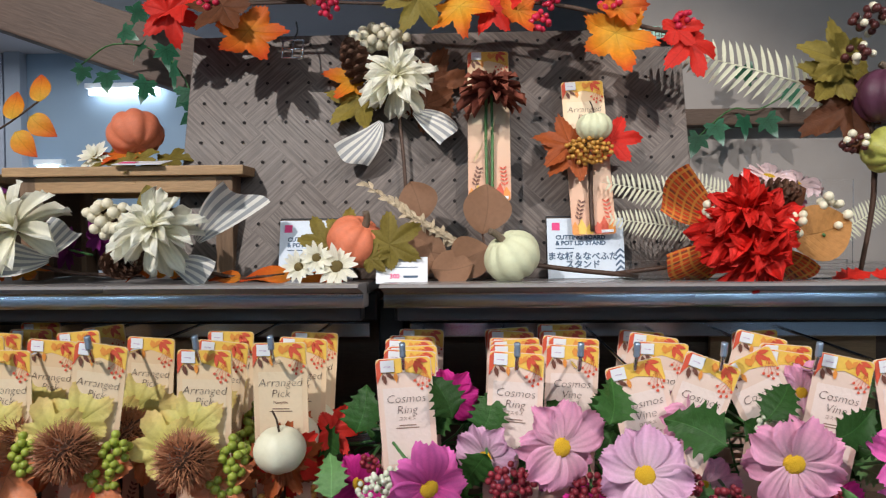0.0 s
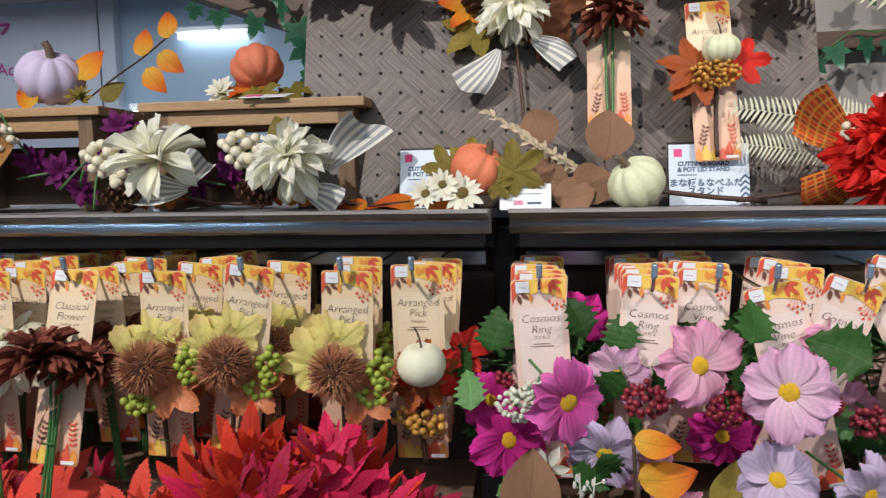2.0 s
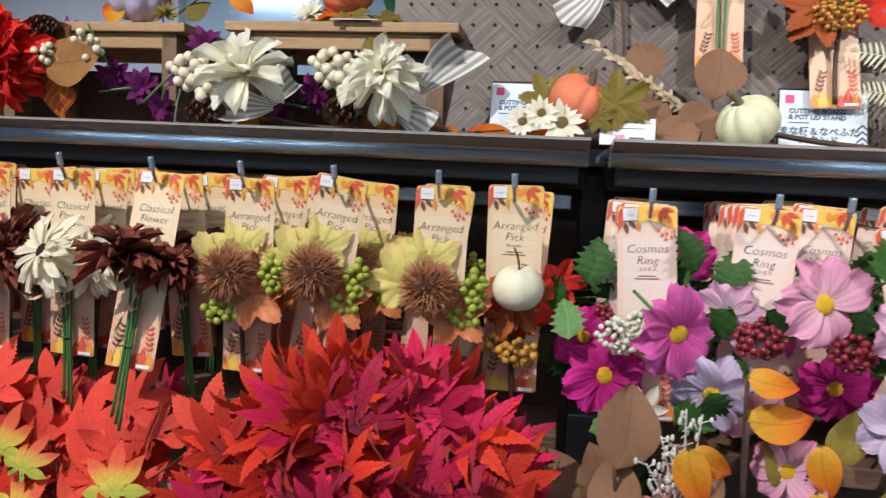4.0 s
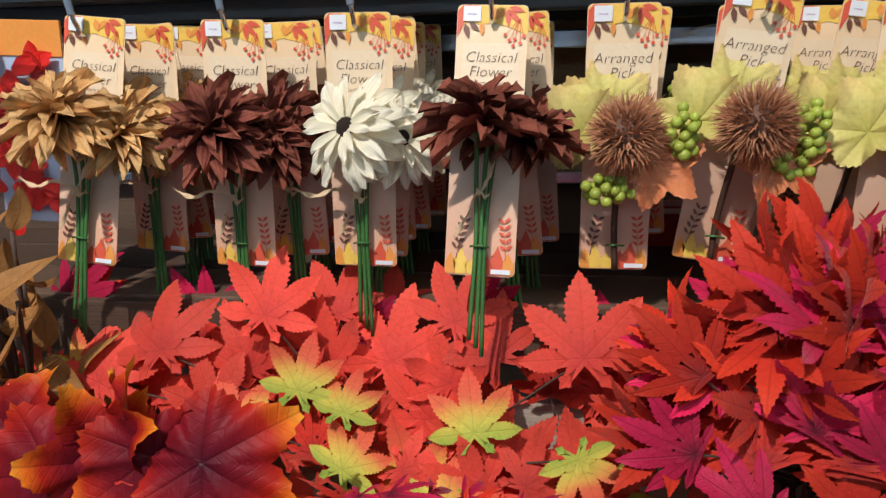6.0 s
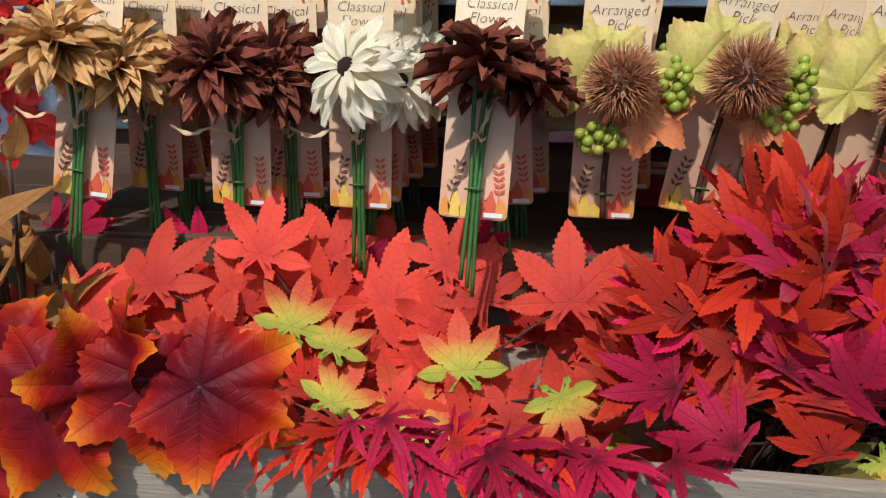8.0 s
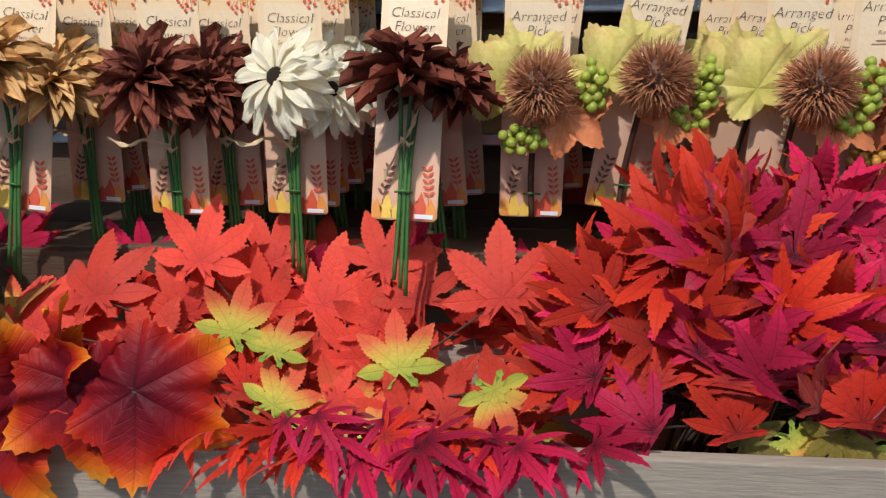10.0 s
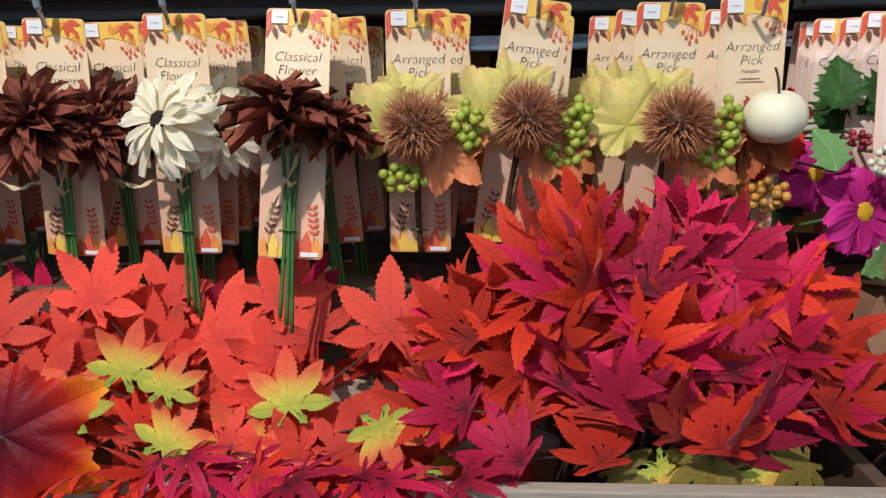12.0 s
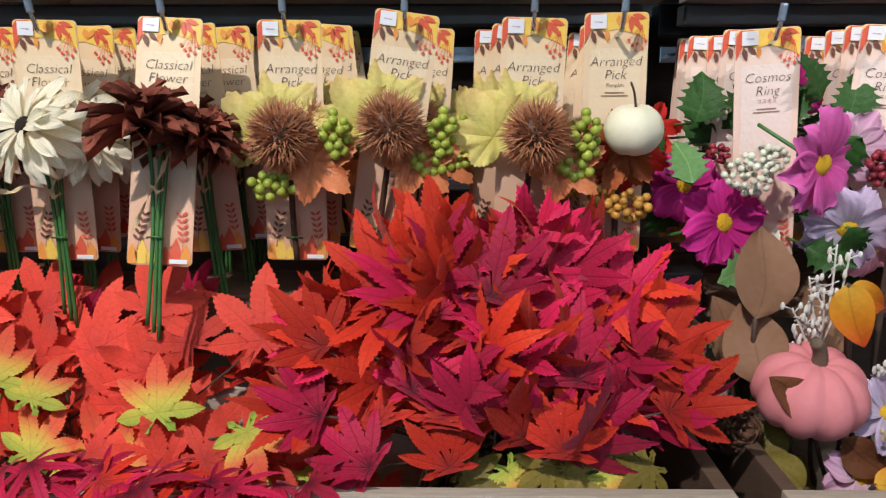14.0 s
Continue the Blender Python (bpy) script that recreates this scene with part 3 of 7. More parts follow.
def eye_bm():
    bm = bmesh.new()
    bmesh.ops.create_uvsphere(bm, u_segments=20, v_segments=10, radius=1)
    for v in bm.verts:
        a = math.atan2(v.co.y, v.co.x)
        v.co.z *= 0.45
        v.co *= 1 + 0.05 * math.sin(11 * a) * math.sin(6 * v.co.z)
    return bm


def burr_bm(radius, count, seed):
    """Spines of a chestnut burr, each a thin three-sided cone."""
    r = random.Random(seed)
    verts, faces = [], []
    core = 0.55 * radius
    for i in range(count):
        z = 1 - 2 * (i + 0.5) / count
        a = i * 2.399963 + r.uniform(-0.2, 0.2)
        h = math.sqrt(1 - z * z)
        d = Vector((h * math.cos(a), h * math.sin(a), z))
        d2 = (d + Vector((r.uniform(-1, 1), r.uniform(-1, 1), r.uniform(-1, 1))) * 0.38).normalized()
        t = d2.orthogonal().normalized()
        b = d2.cross(t)
        n = len(verts)
        ln = radius * r.uniform(0.86, 1.06)
        for k in range(3):
            verts.append(d * core + (t * math.cos(k * 2.094) + b * math.sin(k * 2.094)) * 0.00105)
        verts.append(d * core + d2 * (ln - core))
        faces += [(n, n + 1, n + 3), (n + 1, n + 2, n + 3), (n + 2, n, n + 3)]
    me = bpy.data.meshes.new("spines")
    me.from_pydata([tuple(v) for v in verts], [], faces)
    bm = bmesh.new()
    bm.from_mesh(me)
    bpy.data.meshes.remove(me)
    return bm


def ribbon_bm(seed, loops=1.0):
    """A cut piece of cloth: a fan that folds towards its gathered end. UVs run across and along."""
    r = random.Random(seed)
    bm = bmesh.new()
    uv = bm.loops.layers.uv.new("UVMap")
    nu, nv = 14, 10
    grid = []
    p1, p2 = r.uniform(0, 6), r.uniform(0, 6)
    for i in range(nu + 1):
        u = i / nu
        row = []
        for j in range(nv + 1):
            v = j / nv
            w = 0.16 + 0.84 * math.sin(math.pi / 2 * v) ** 0.9
            x = (u - 0.5) * w * 0.74 + 0.16 * v * v
            z = 0.13 * v * math.sin(u * 4.4 * loops + p1) + 0.12 * math.sin(3 * v + p2) * v + 0.30 * v * v * math.sin(2.2 * u + p2) - 0.10 * v ** 3
            row.append((bm.verts.new((x, v + 0.10 * math.sin(u * 5 + p2) * v, z)), (u, v)))
        grid.append(row)
    for i in range(nu):
        for j in range(nv):
            q = (grid[i][j], grid[i + 1][j], grid[i + 1][j + 1], grid[i][j + 1])
            f = bm.faces.new([c[0] for c in q])
            for lp, c in zip(f.loops, q):
                lp[uv].uv = c[1]
    return bm


def scale_bm():
    """One woody scale of a pine cone."""
    bm = bmesh.new()
    rows = []
    for f, w, z in ((0, 0.15, 0), (0.6, 0.5, 0.06), (0.9, 0.45, 0.14), (1.0, 0.12, 0.24)):
        rows.append([bm.verts.new((s * w, f, z - 0.05 * abs(s) + t)) for t in (0, 0.09) for s in (-1, 0, 1)])
    for a, b in zip(rows, rows[1:]):
        for k in (0, 1, 3, 4):
            bm.faces.new((a[k], a[k + 1], b[k + 1], b[k]))
    bm.faces.new((rows[-1][0], rows[-1][1], rows[-1][2], rows[-1][5], rows[-1][4], rows[-1][3]))
    return bm


SLIM = [(-98, 0.48), (-62, 0.84), (-30, 1.06), (0, 1.18), (30, 1.06), (62, 0.84), (98, 0.48)]


def maple(parent, m, material, seed=0, name="leaf", label=""):
    k = seed % 7
    slim = material is L_CRIM or material is L_ORED
    lobes = SLIM if slim else [(a * 1.08, ln) for a, ln in MAPLE]
    me = shared(("maple", k, slim), material, lambda: star_leaf_bm(lobes, 0.30 if slim else 0.33, k, fold=0.5, droop=0.02 + 0.08 * (k % 4), steps=25, width=0.128 if slim else 0.180, belly=0.50, wave=0.08, tooth=0.075, bend=(-0.6, 0.45)))
    return part(name, me, parent, m, label)


LACE = [(-120, 0.5), (-82, 0.8), (-44, 1.0), (0, 1.12), (44, 1.0), (82, 0.8), (120, 0.5)]


def lace(parent, m, material, seed=0):
    """A finely cut maple leaf with narrow lobes."""
    k = seed % 4
    me = shared(("lace", k), material, lambda: star_leaf_bm(LACE, 0.16, k + 40, fold=0.3, droop=0.15 + 0.1 * k, steps=19, width=0.088, belly=0.45, wave=0.12, tooth=0.12, bend=(-0.5, 0.4)))
    return part("leaf", me, parent, m)


def crinkled(parent, m, material, seed=0, label=""):
    """A broad lobed leaf with curling, ruffled edges."""
    k = seed % 4
    me = shared(("crinkled", k), material, lambda: broad_leaf_bm(GRAPE, 0.60, k + 60, 0.34, 0.22 - 0.14 * k, 0.075, 0.035))
    return part("leaf", me, parent, m, label)


def grape(parent, m, material, seed=0, label=""):
    k = seed % 4
    me = shared(("grape", k), material, lambda: broad_leaf_bm(GRAPE, 0.48, k + 10, 0.32, 0.26 - 0.15 * k, 0.055, 0.05))
    return part("leaf", me, parent, m, label)


def ivy(parent, m, material=None, seed=0):
    k = seed % 3
    me = shared(("ivy", k), material or L_IVY, lambda: star_leaf_bm(IVY, 0.46, k + 20, fold=0.2, droop=0.12, steps=5, width=0.27, belly=0.15, tooth=0.0))
    return part("leaf", me, parent, m)


def oval(parent, m, material, width=0.42, teeth=0, seed=0, curl=0.2, tip=0.7, heart=0.0, label=""):
    k = seed % 3
    me = shared(("oval", width, teeth, k, curl, tip), material, lambda: oval_leaf_bm(width, tip, k, teeth, curl, heart=heart))
    return part("leaf", me, parent, m, label)


def berries(parent, centre, material, count, spread, radius, seed=0, flat=(1, 1, 0.7)):
    r = random.Random(seed)
    me = shared("berry", material, lambda: ball_bm(1, 2))
    placed = []
    for i in range(count):
        best = None
        for _ in range(12):
            d = Vector([r.gauss(0, 1) for _ in range(3)])
            d.normalize()
            p = Vector([a * b * spread * r.uniform(0.55, 1) for a, b in zip(d, flat)])
            gap = min([(p - q).length for q in placed], default=9)
            if best is None or gap > best[0]:
                best = (gap, p)
        placed.append(best[1])
        part("berry", me, parent, T(*(Vector(centre) + best[1])) @ S(radius * r.uniform(0.85, 1.1)))


def bloom(parent, m, material, rings, eye=None, eye_size=0.15, key="gerb", **shape):
    """A flower head with its axis along z: rings of (count, length, lift in degrees, height)."""
    r = random.Random(len(key) * 7 + len(rings))
    n = 0
    for count, ln, lift, hgt in rings:
        for i in range(count):
            k = n % 5
            me = shared((key, k), material, lambda: petal_bm(seed=k, **shape))
            a = 360 * (i + 0.5 * (len(rings) % 2) + r.uniform(-0.18, 0.18)) / count + (45 if key == "cosmos" and hgt < 0 else hgt * 40)
            part("petal", me, parent, m @ R(a, "Z") @ T(0, 0, hgt) @ R(lift + r.uniform(-1, 1) * (22 if key == "dahlia" else 15), "X") @ R(r.uniform(-1, 1) * (20 if key in ("dahlia", "shaggy") else 7), "Y") @ S(ln * r.uniform(0.82 if key == "dahlia" else 0.9, 1.08)))
            n += 1
    if eye:
        part("flower_centre", shared("eye", eye, eye_bm), parent, m @ T(0, 0, eye_size * (0.6 if key == "gerbera" else 0.25)) @ S(eye_size))


def gerbera(parent, m, material, eye=GERB_EYE):
    bloom(parent, m, material, [(15, 0.046, -14, 0), (14, 0.042, 2, 0.002), (12, 0.030, 22, 0.003)], eye, 0.0078, "gerbera", width=0.135, point=0.72, cup=0.05, curl=0.20, cols=5, start=0.18, ruffle=0.09)


def shaggy(parent, m, material, up=0):
    bloom(parent, m, material, [(15, 0.046, -18 + up, 0), (14, 0.045, 2 + up, 0.002), (13, 0.039, 22 + up, 0.004), (10, 0.032, 42 + up, 0.005), (8, 0.025, 60 + up * 0.5, 0.005)], None, 0.01, "shaggy", width=0.15, point=0.60, cup=0.14, curl=0.12, cols=5, ruffle=0.12)


def dahlia(parent, m, material, size=0.045):
    bloom(parent, m, material, [(9, size, -26, 0), (10, size * 0.98, -4, 0.003), (9, size * 0.92, 18, 0.006), (8, size * 0.82, 40, 0.008), (6, size * 0.66, 60, 0.010), (4, size * 0.5, 76, 0.010)], None, 0.01, "dahlia", width=0.170, point=0.80, cup=0.16, curl=0.22, cols=7, ruffle=0.12)


def cosmos(parent, m, material, size=0.037):
    bloom(parent, m, material, [(4, size, 16, 0.0012), (4, size * 0.98, 4, -0.0008)], YELLOW_EYE, size * 0.21, "cosmos", width=0.385, point=0.66, cup=0.08, curl=0.20, notch=True, ridge=0.05, cols=13, ruffle=0.12, base=0.2)


def pumpkin(name, pos, size, material, label, turn=0, tilt=(0, 0), ribs=9, squash=0.8, stem=0.35, stem_mat=None, group=""):
    ob = thing(name, T(*pos) @ R(tilt[0], "X") @ R(tilt[1], "Y") @ R(turn, "Z"), label, "pumpkin", group)
    put_pumpkin(ob, Matrix(), size, material, ribs, squash, stem, stem_mat)
    return ob


def put_pumpkin(ob, m, size, material, ribs=9, squash=0.8, stem=0.35, stem_mat=None, depth=0.09):
    part("body", shared(("pumpkin", ribs, squash, depth), material, lambda: pumpkin_bm(ribs, squash, depth)), ob, m @ S(size))
    part("stem", shared(("pstem", stem), stem_mat or PSTEM, lambda: tube_bm(bent([(0, 0, 0.5 * squash), (0.02, 0, 0.8 * squash), (-0.06, 0.02, 0.8 * squash + stem * 0.6), (-0.2, 0.02, 0.8 * squash + stem)]), 0.05 if stem > 0.7 else 0.15, 7, taper=0.75)), ob, m @ S(size))


def pinecone(parent, m, length=0.05):
    me = shared("scale", CONE, scale_bm, False)
    part("cone_core", shared("cone_core", CONE, lambda: ball_bm(0.35, 2)), parent, m @ Matrix.Diagonal((length * 0.6, length * 0.6, length * 1.2, 1)))
    n = 0
    for k in range(8):
        f = k / 7
        count = 8 if 0 < k < 6 else 6
        rr = 0.5 * math.sin(math.pi * (0.18 + 0.70 * f)) ** 0.8
        for i in range(count):
            part("scale", me, parent, m @ T(0, 0, (f - 0.5) * length) @ R(360 * (i + 0.5 * (k % 2)) / count, "Z") @ R(-8 + 60 * f, "X") @ S(length * rr * 0.85))


def ribbon(parent, m, material, seed=0, label=""):
    part("ribbon", shared(("ribbon", seed), material, lambda: ribbon_bm(seed)), parent, m, label)


def stalk(parent, points, radius, material, name="stem", sides=6, label=""):
    return part(name, mesh_of(tube_bm(bent(points), radius, sides), material), parent, None, label)


def frond_bm(n=18, width=0.2, droop=0.12):
    """A fern frond along y from 0 to 1."""
    bm = bmesh.new()
    tube_bm([(0, f / 8, -droop * (f / 8) ** 2) for f in range(9)], 0.008, 5, bm, 0.3)
    for i in range(n):
        f = 0.08 + 0.9 * i / n
        w = width * math.sin(math.pi * (0.15 + 0.8 * f)) ** 0.7
        for s in (-1, 1):
            y, z = f + (0.01 if s > 0 else 0), -droop * f * f
            t = 0.33 / n
            a = [bm.verts.new(c) for c in ((0, y - t, z), (s * w * 0.5, y - t * 0.6 + w * 0.22, z + 0.02), (s * w, y + w * 0.40, z - 0.01), (s * w * 0.5, y + t * 1.1 + w * 0.22, z + 0.02), (0, y + t, z))]
            bm.faces.new(a[::s])
    return bm


def letters(body, size, material, shear=0.0, width=1.0, bold=0.0):
    """Lettering as a thin mesh, centred."""
    cu = bpy.data.curves.new("lettering", "FONT")
    cu.body, cu.size, cu.shear, cu.align_x, cu.align_y, cu.resolution_u = body, size, shear, "CENTER", "CENTER", 2
    cu.offset, cu.space_line = bold, 0.95
    ob = new("lettering", cu)
    me = bpy.data.meshes.new_from_object(ob.evaluated_get(bpy.context.evaluated_depsgraph_get()))
    bpy.data.objects.remove(ob)
    me.materials.clear()
    me.materials.append(material)
    return me


def flat_bm(outline, z=0.0, bm=None, slot=0):
    bm = bm or bmesh.new()
    f = bm.faces.new([bm.verts.new((x, y, z)) for x, y in outline])
    f.material_index = slot
    if f.normal.z < 0:
        f.normal_flip()
    f.normal_update()
    if f.normal.z < 0:
        f.normal_flip()
    return bm


def sliver(x, y, ang, ln, w):
    """Outline of a printed leaf."""
    c, s = math.cos(radians(ang)), math.sin(radians(ang))
    pts = [(0, 0), (0.35, -1), (0.7, -0.8), (1, 0), (0.7, 0.8), (0.35, 1)]
    return [(x + ln * f * c - w * g * s, y + ln * f * s + w * g * c) for f, g in pts]


def disc(x, y, r, n=10):
    return [(x + r * math.cos(k * math.tau / n), y + r * math.sin(k * math.tau / n)) for k in range(n)]


CW, CT, CB = 0.0262, 0.012, -0.188


def card_bm():
    """A hang card with rounded corners, a slot and a slight bow. y up, print towards z."""
    bm = bmesh.new()
    r = 0.004
    top = [(CW - r + r * math.sin(k * math.pi / 8), CT - r + r * math.cos(k * math.pi / 8)) for k in range(5)]
    rim = [(-x, y) for x, y in top[::-1]] + top + [(CW, -0.05), (CW, -0.10), (CW, -0.15)]
    low = [(CW - r + r * math.cos(k * math.pi / 8), CB + r - r * math.sin(k * math.pi / 8)) for k in range(5)]
    rim += low + [(-x, y) for x, y in low[::-1]] + [(-CW, -0.15), (-CW, -0.10), (-CW, -0.05)]
    bow = lambda y: -0.004 * math.sin(math.pi * (CT - y) / 0.2)
    for z in (0.0, -0.0006):
        vs = [bm.verts.new((x, y, z)) for x, y in rim]
        f = bm.faces.new(vs if z < 0 else vs[::-1])
    bm.verts.ensure_lookup_table()
    n = len(rim)
    for i in range(n):
        bm.faces.new((bm.verts[i], bm.verts[(i + 1) % n], bm.verts[n + (i + 1) % n], bm.verts[n + i]))
    bmesh.ops.recalc_face_normals(bm, faces=bm.faces[:])
    return bm


def art_bm(style):
    """Printed autumn leaves of a card: head corners and foot."""
    bm = bmesh.new()
    z = 0.0006
    e = 0.0003
    head = [[(-0.0255, 0.0095), (-0.0255, -0.008), (-0.018, 0.0), (-0.008, -0.003), (0.0, -0.001), (0.008, -0.003), (0.015, -0.005), (0.0255, -0.010), (0.0255, 0.0095), (0.022, 0.0115), (-0.022, 0.0115)]]
    flat_bm(head[0], z, bm, 2)
    flat_bm([(-0.0258, 0.007), (-0.0258, -0.012), (-0.020, 0.0), (-0.008, 0.003), (-0.012, 0.0112), (-0.022, 0.0114)], z + e, bm, 0)
    for x, y, a, ln, w, s in ((0.011, 0.009, -48, 0.014, 0.0024, 0), (0.011, 0.009, -85, 0.013, 0.0022, 0), (0.012, 0.010, -15, 0.012, 0.0022, 0), (0.010, 0.010, -125, 0.010, 0.0022, 1), (0.001, 0.010, -75, 0.010, 0.003, 1),
                              (-0.020, -0.002, -75, 0.011, 0.0022, 3), (-0.017, -0.001, -40, 0.010, 0.0020, 3), (-0.008, -0.001, -85, 0.010, 0.002, 1)):
        flat_bm(sliver(x, y, a, ln, w), z + 2 * e, bm, s)
    for k, (x, y) in enumerate(((0.010, -0.010), (0.013, -0.014), (0.017, -0.013), (0.021, -0.016), (0.016, -0.018), (0.0235, -0.011))):
        flat_bm(disc(x, y, 0.0014, 8), z + 3 * e, bm, 0)
        flat_bm([(x - 0.0002, y), (x + 0.0002, y), (0.0205, 0.002), (0.020, 0.002)], z + 2 * e, bm, 0)
    # foot
    for x, h, s in ((-0.022, 0.016, 1), (-0.014, 0.020, 2), (-0.005, 0.013, 2), (0.005, 0.015, 0), (0.013, 0.022, 0), (0.021, 0.017, 1)):
        w = 0.0062
        out = [(x - w * 0.6, -0.187), (x - w, -0.187 + h * 0.5), (x - w * 0.4, -0.187 + h * 0.75), (x, -0.187 + h), (x + w * 0.4, -0.187 + h * 0.7), (x + w * 0.7, -0.187 + h * 0.5), (x + w * 0.6, -0.187)]
        flat_bm([(max(-0.0256, min(0.0256, a)), b) for a, b in out], z + e * (1 + (s == 0)), bm, s)
    for x0, lean in ((-0.018, 14), (0.019, -6)):
        for k in range(5):
            y = -0.168 + 0.005 * k
            xx = x0 + 0.005 * k * math.tan(radians(lean))
            for sgn in (1, -1):
                flat_bm([(max(-0.0256, min(0.0256, a)), b) for a, b in sliver(xx, y, 90 - sgn * 50 - lean, 0.006, 0.0012)], z + 3 * e, bm, 0 if x0 > 0 else 3)
        flat_bm([(x0 - 0.0003, -0.176), (x0 + 0.0003, -0.176), (x0 + 0.021 * math.tan(radians(lean)), -0.147)], z + 3 * e, bm, 0 if x0 > 0 else 3)
    return bm


def quad(x0, y0, x1, y1):
    return [(x0, y0), (x1, y0), (x1, y1), (x0, y1)]


CARDS = {}


def card_parts(parent, style, title, sub=""):
    """The hang card of a product: card, print, lettering and price sticker."""
    key = (style, title, sub)
    if key not in CARDS:
        art = art_bm("pick" if style == "cream" else "ring")
        art_me = mesh_of(art, P_RED, False)
        for mm in (P_ORANGE, P_YELLOW, P_BROWN, P_OLIVE):
            art_me.materials.append(mm)
        panel = mesh_of(flat_bm(quad(-0.021, -0.088, 0.021, -0.016), 0.0003), PANEL if style == "cream" else PANELPINK, False)
        bars = bmesh.new()
        for x0, y0, w in ((-0.008, -0.0520, 0.016), (-0.011, -0.0545, 0.022)):
            flat_bm(quad(x0, y0, x0 + w, y0 + 0.0009), 0.0008, bars)
        st = bmesh.new()
        flat_bm(quad(-0.0215, -0.0005, -0.0085, 0.0105), 0.0018, st)
        foot = bmesh.new()
        flat_bm(quad(0.0085, -0.186, 0.023, -0.1825), 0.0018, foot)
        logo = bmesh.new()
        flat_bm(quad(-0.0185, 0.0044, -0.0152, 0.0050), 0.0021, logo)
        flat_bm(quad(-0.0148, 0.0040, -0.0118, 0.0049), 0.0021, logo)
        CARDS[key] = (mesh_of(card_bm(), CARD if style == "cream" else CARDPINK, False), art_me, panel, letters(title, 0.0112, INK, 0.20, bold=-0.00022), letters(sub, 0.0042, PALEINK, 0.1) if sub else None, mesh_of(bars, PALEINK, False), mesh_of(st, WHITEPLASTIC, False), mesh_of(logo, mat("faded_violet_ink", (0.52, 0.38, 0.56), 0.5), False), mesh_of(foot, WHITEPLASTIC, False))
    card, art, panel, txt, subm, bars, st, logo, foot = CARDS[key]
    base = part("card", card, parent)
    part("printed_leaves", art, base, None, "red and orange printed autumn leaves")
    part("printed_panel", panel, base)
    part("lettering", txt, base, T(0, -0.032, 0.0009))
    if subm:
        part("subtitle", subm, base, T(0, -0.0455, 0.0009))
    part("small_print", bars, base)
    part("price_sticker", st, base, None, "white price sticker")
    part("sticker_logo", logo, base)
    part("foot_sticker", foot, base)
    return base


def hanging(x, y, z, tilt=0.0, turn=0.0, lean=0.0):
    """Pose of a hanging product: x right, y up, z towards the shopper."""
    return T(x, y, z) @ R(turn, "Z") @ R(tilt, "Y") @ R(90 + lean, "X")


def gerbera_pick(m, material, label, up=20, shag=False, second=True, yaw=0):
    ob = thing("flower_pick", m, label, "artificial flower", "flower picks on hooks")
    card_parts(ob, "cream", "Classical\nFlower", "Gerbera pick")
    for k, (dx, top) in enumerate(((-0.005, 0.02), (0.001, 0.016), (0.006, 0.012))):
        stalk(ob, [(dx * 1.8 + top * 0.2, -0.073, 0.026), (dx, -0.115, 0.010), (dx * 0.6, -0.165, 0.008), (dx * 0.9, -0.235 - 0.006 * k, 0.007)], 0.0017, STEMGREEN)
    flower = (lambda o, mm, mt: shaggy(o, mm, mt, 18 if up > 60 else 6)) if shag else gerbera
    flower(ob, T(0.0, -0.084 if up > 60 else -0.072, 0.038) @ R(yaw, "Y") @ R(-up, "X"), material)
    if second:
        flower(ob, T(0.034, -0.090 if up > 60 else -0.082, 0.012) @ R(30, "Y") @ R(-up, "X") @ S(0.85), material)
    def twist(pts, width):
        """A thin strip that turns along its way."""
        line = bent(pts, 7)
        bm = bmesh.new()
        rail = []
        for i, p in enumerate(line):
            turn = 0.5 + i * 0.33
            w = Vector((math.cos(turn) * 0.5, 0.9, math.sin(turn))) * width * (0.75 + 0.25 * math.sin(i * 1.3))
            rail.append((bm.verts.new(p - w), bm.verts.new(p + Vector((0, 0, width * 0.35))), bm.verts.new(p + w)))
        for u, v in zip(rail, rail[1:]):
            bm.faces.new((u[0], u[1], v[1], v[0]))
            bm.faces.new((u[1], u[2], v[2], v[1]))
        return bm

    part("raffia_tie", shared("raffia", RAFFIA, lambda: twist([(0.011, -0.096, 0.014), (0.005, -0.114, 0.016), (-0.001, -0.127, 0.016), (-0.009, -0.142, 0.013), (-0.019, -0.160, 0.008)], 0.0024)), ob, None, "twisted raffia string")
    part("raffia_knot", shared("knot", RAFFIA, lambda: twist([(-0.006, -0.131, 0.012), (-0.002, -0.126, 0.017), (0.003, -0.130, 0.016), (0.006, -0.126, 0.012)], 0.0030)), ob)
    if up < 60:
        part("raffia_strand", shared("strand", RAFFIA, lambda: twist([(0.002, -0.126, 0.015), (-0.018, -0.121, 0.018), (-0.036, -0.127, 0.016), (-0.056, -0.122, 0.010)], 0.0020)), ob)
    part("wire_tie", shared("wiretie", STEMGREEN, lambda: tube_bm([(-0.007, -0.166, 0.010), (0, -0.165, 0.0125), (0.007, -0.166, 0.010)], 0.0009, 5)), ob)
    return ob


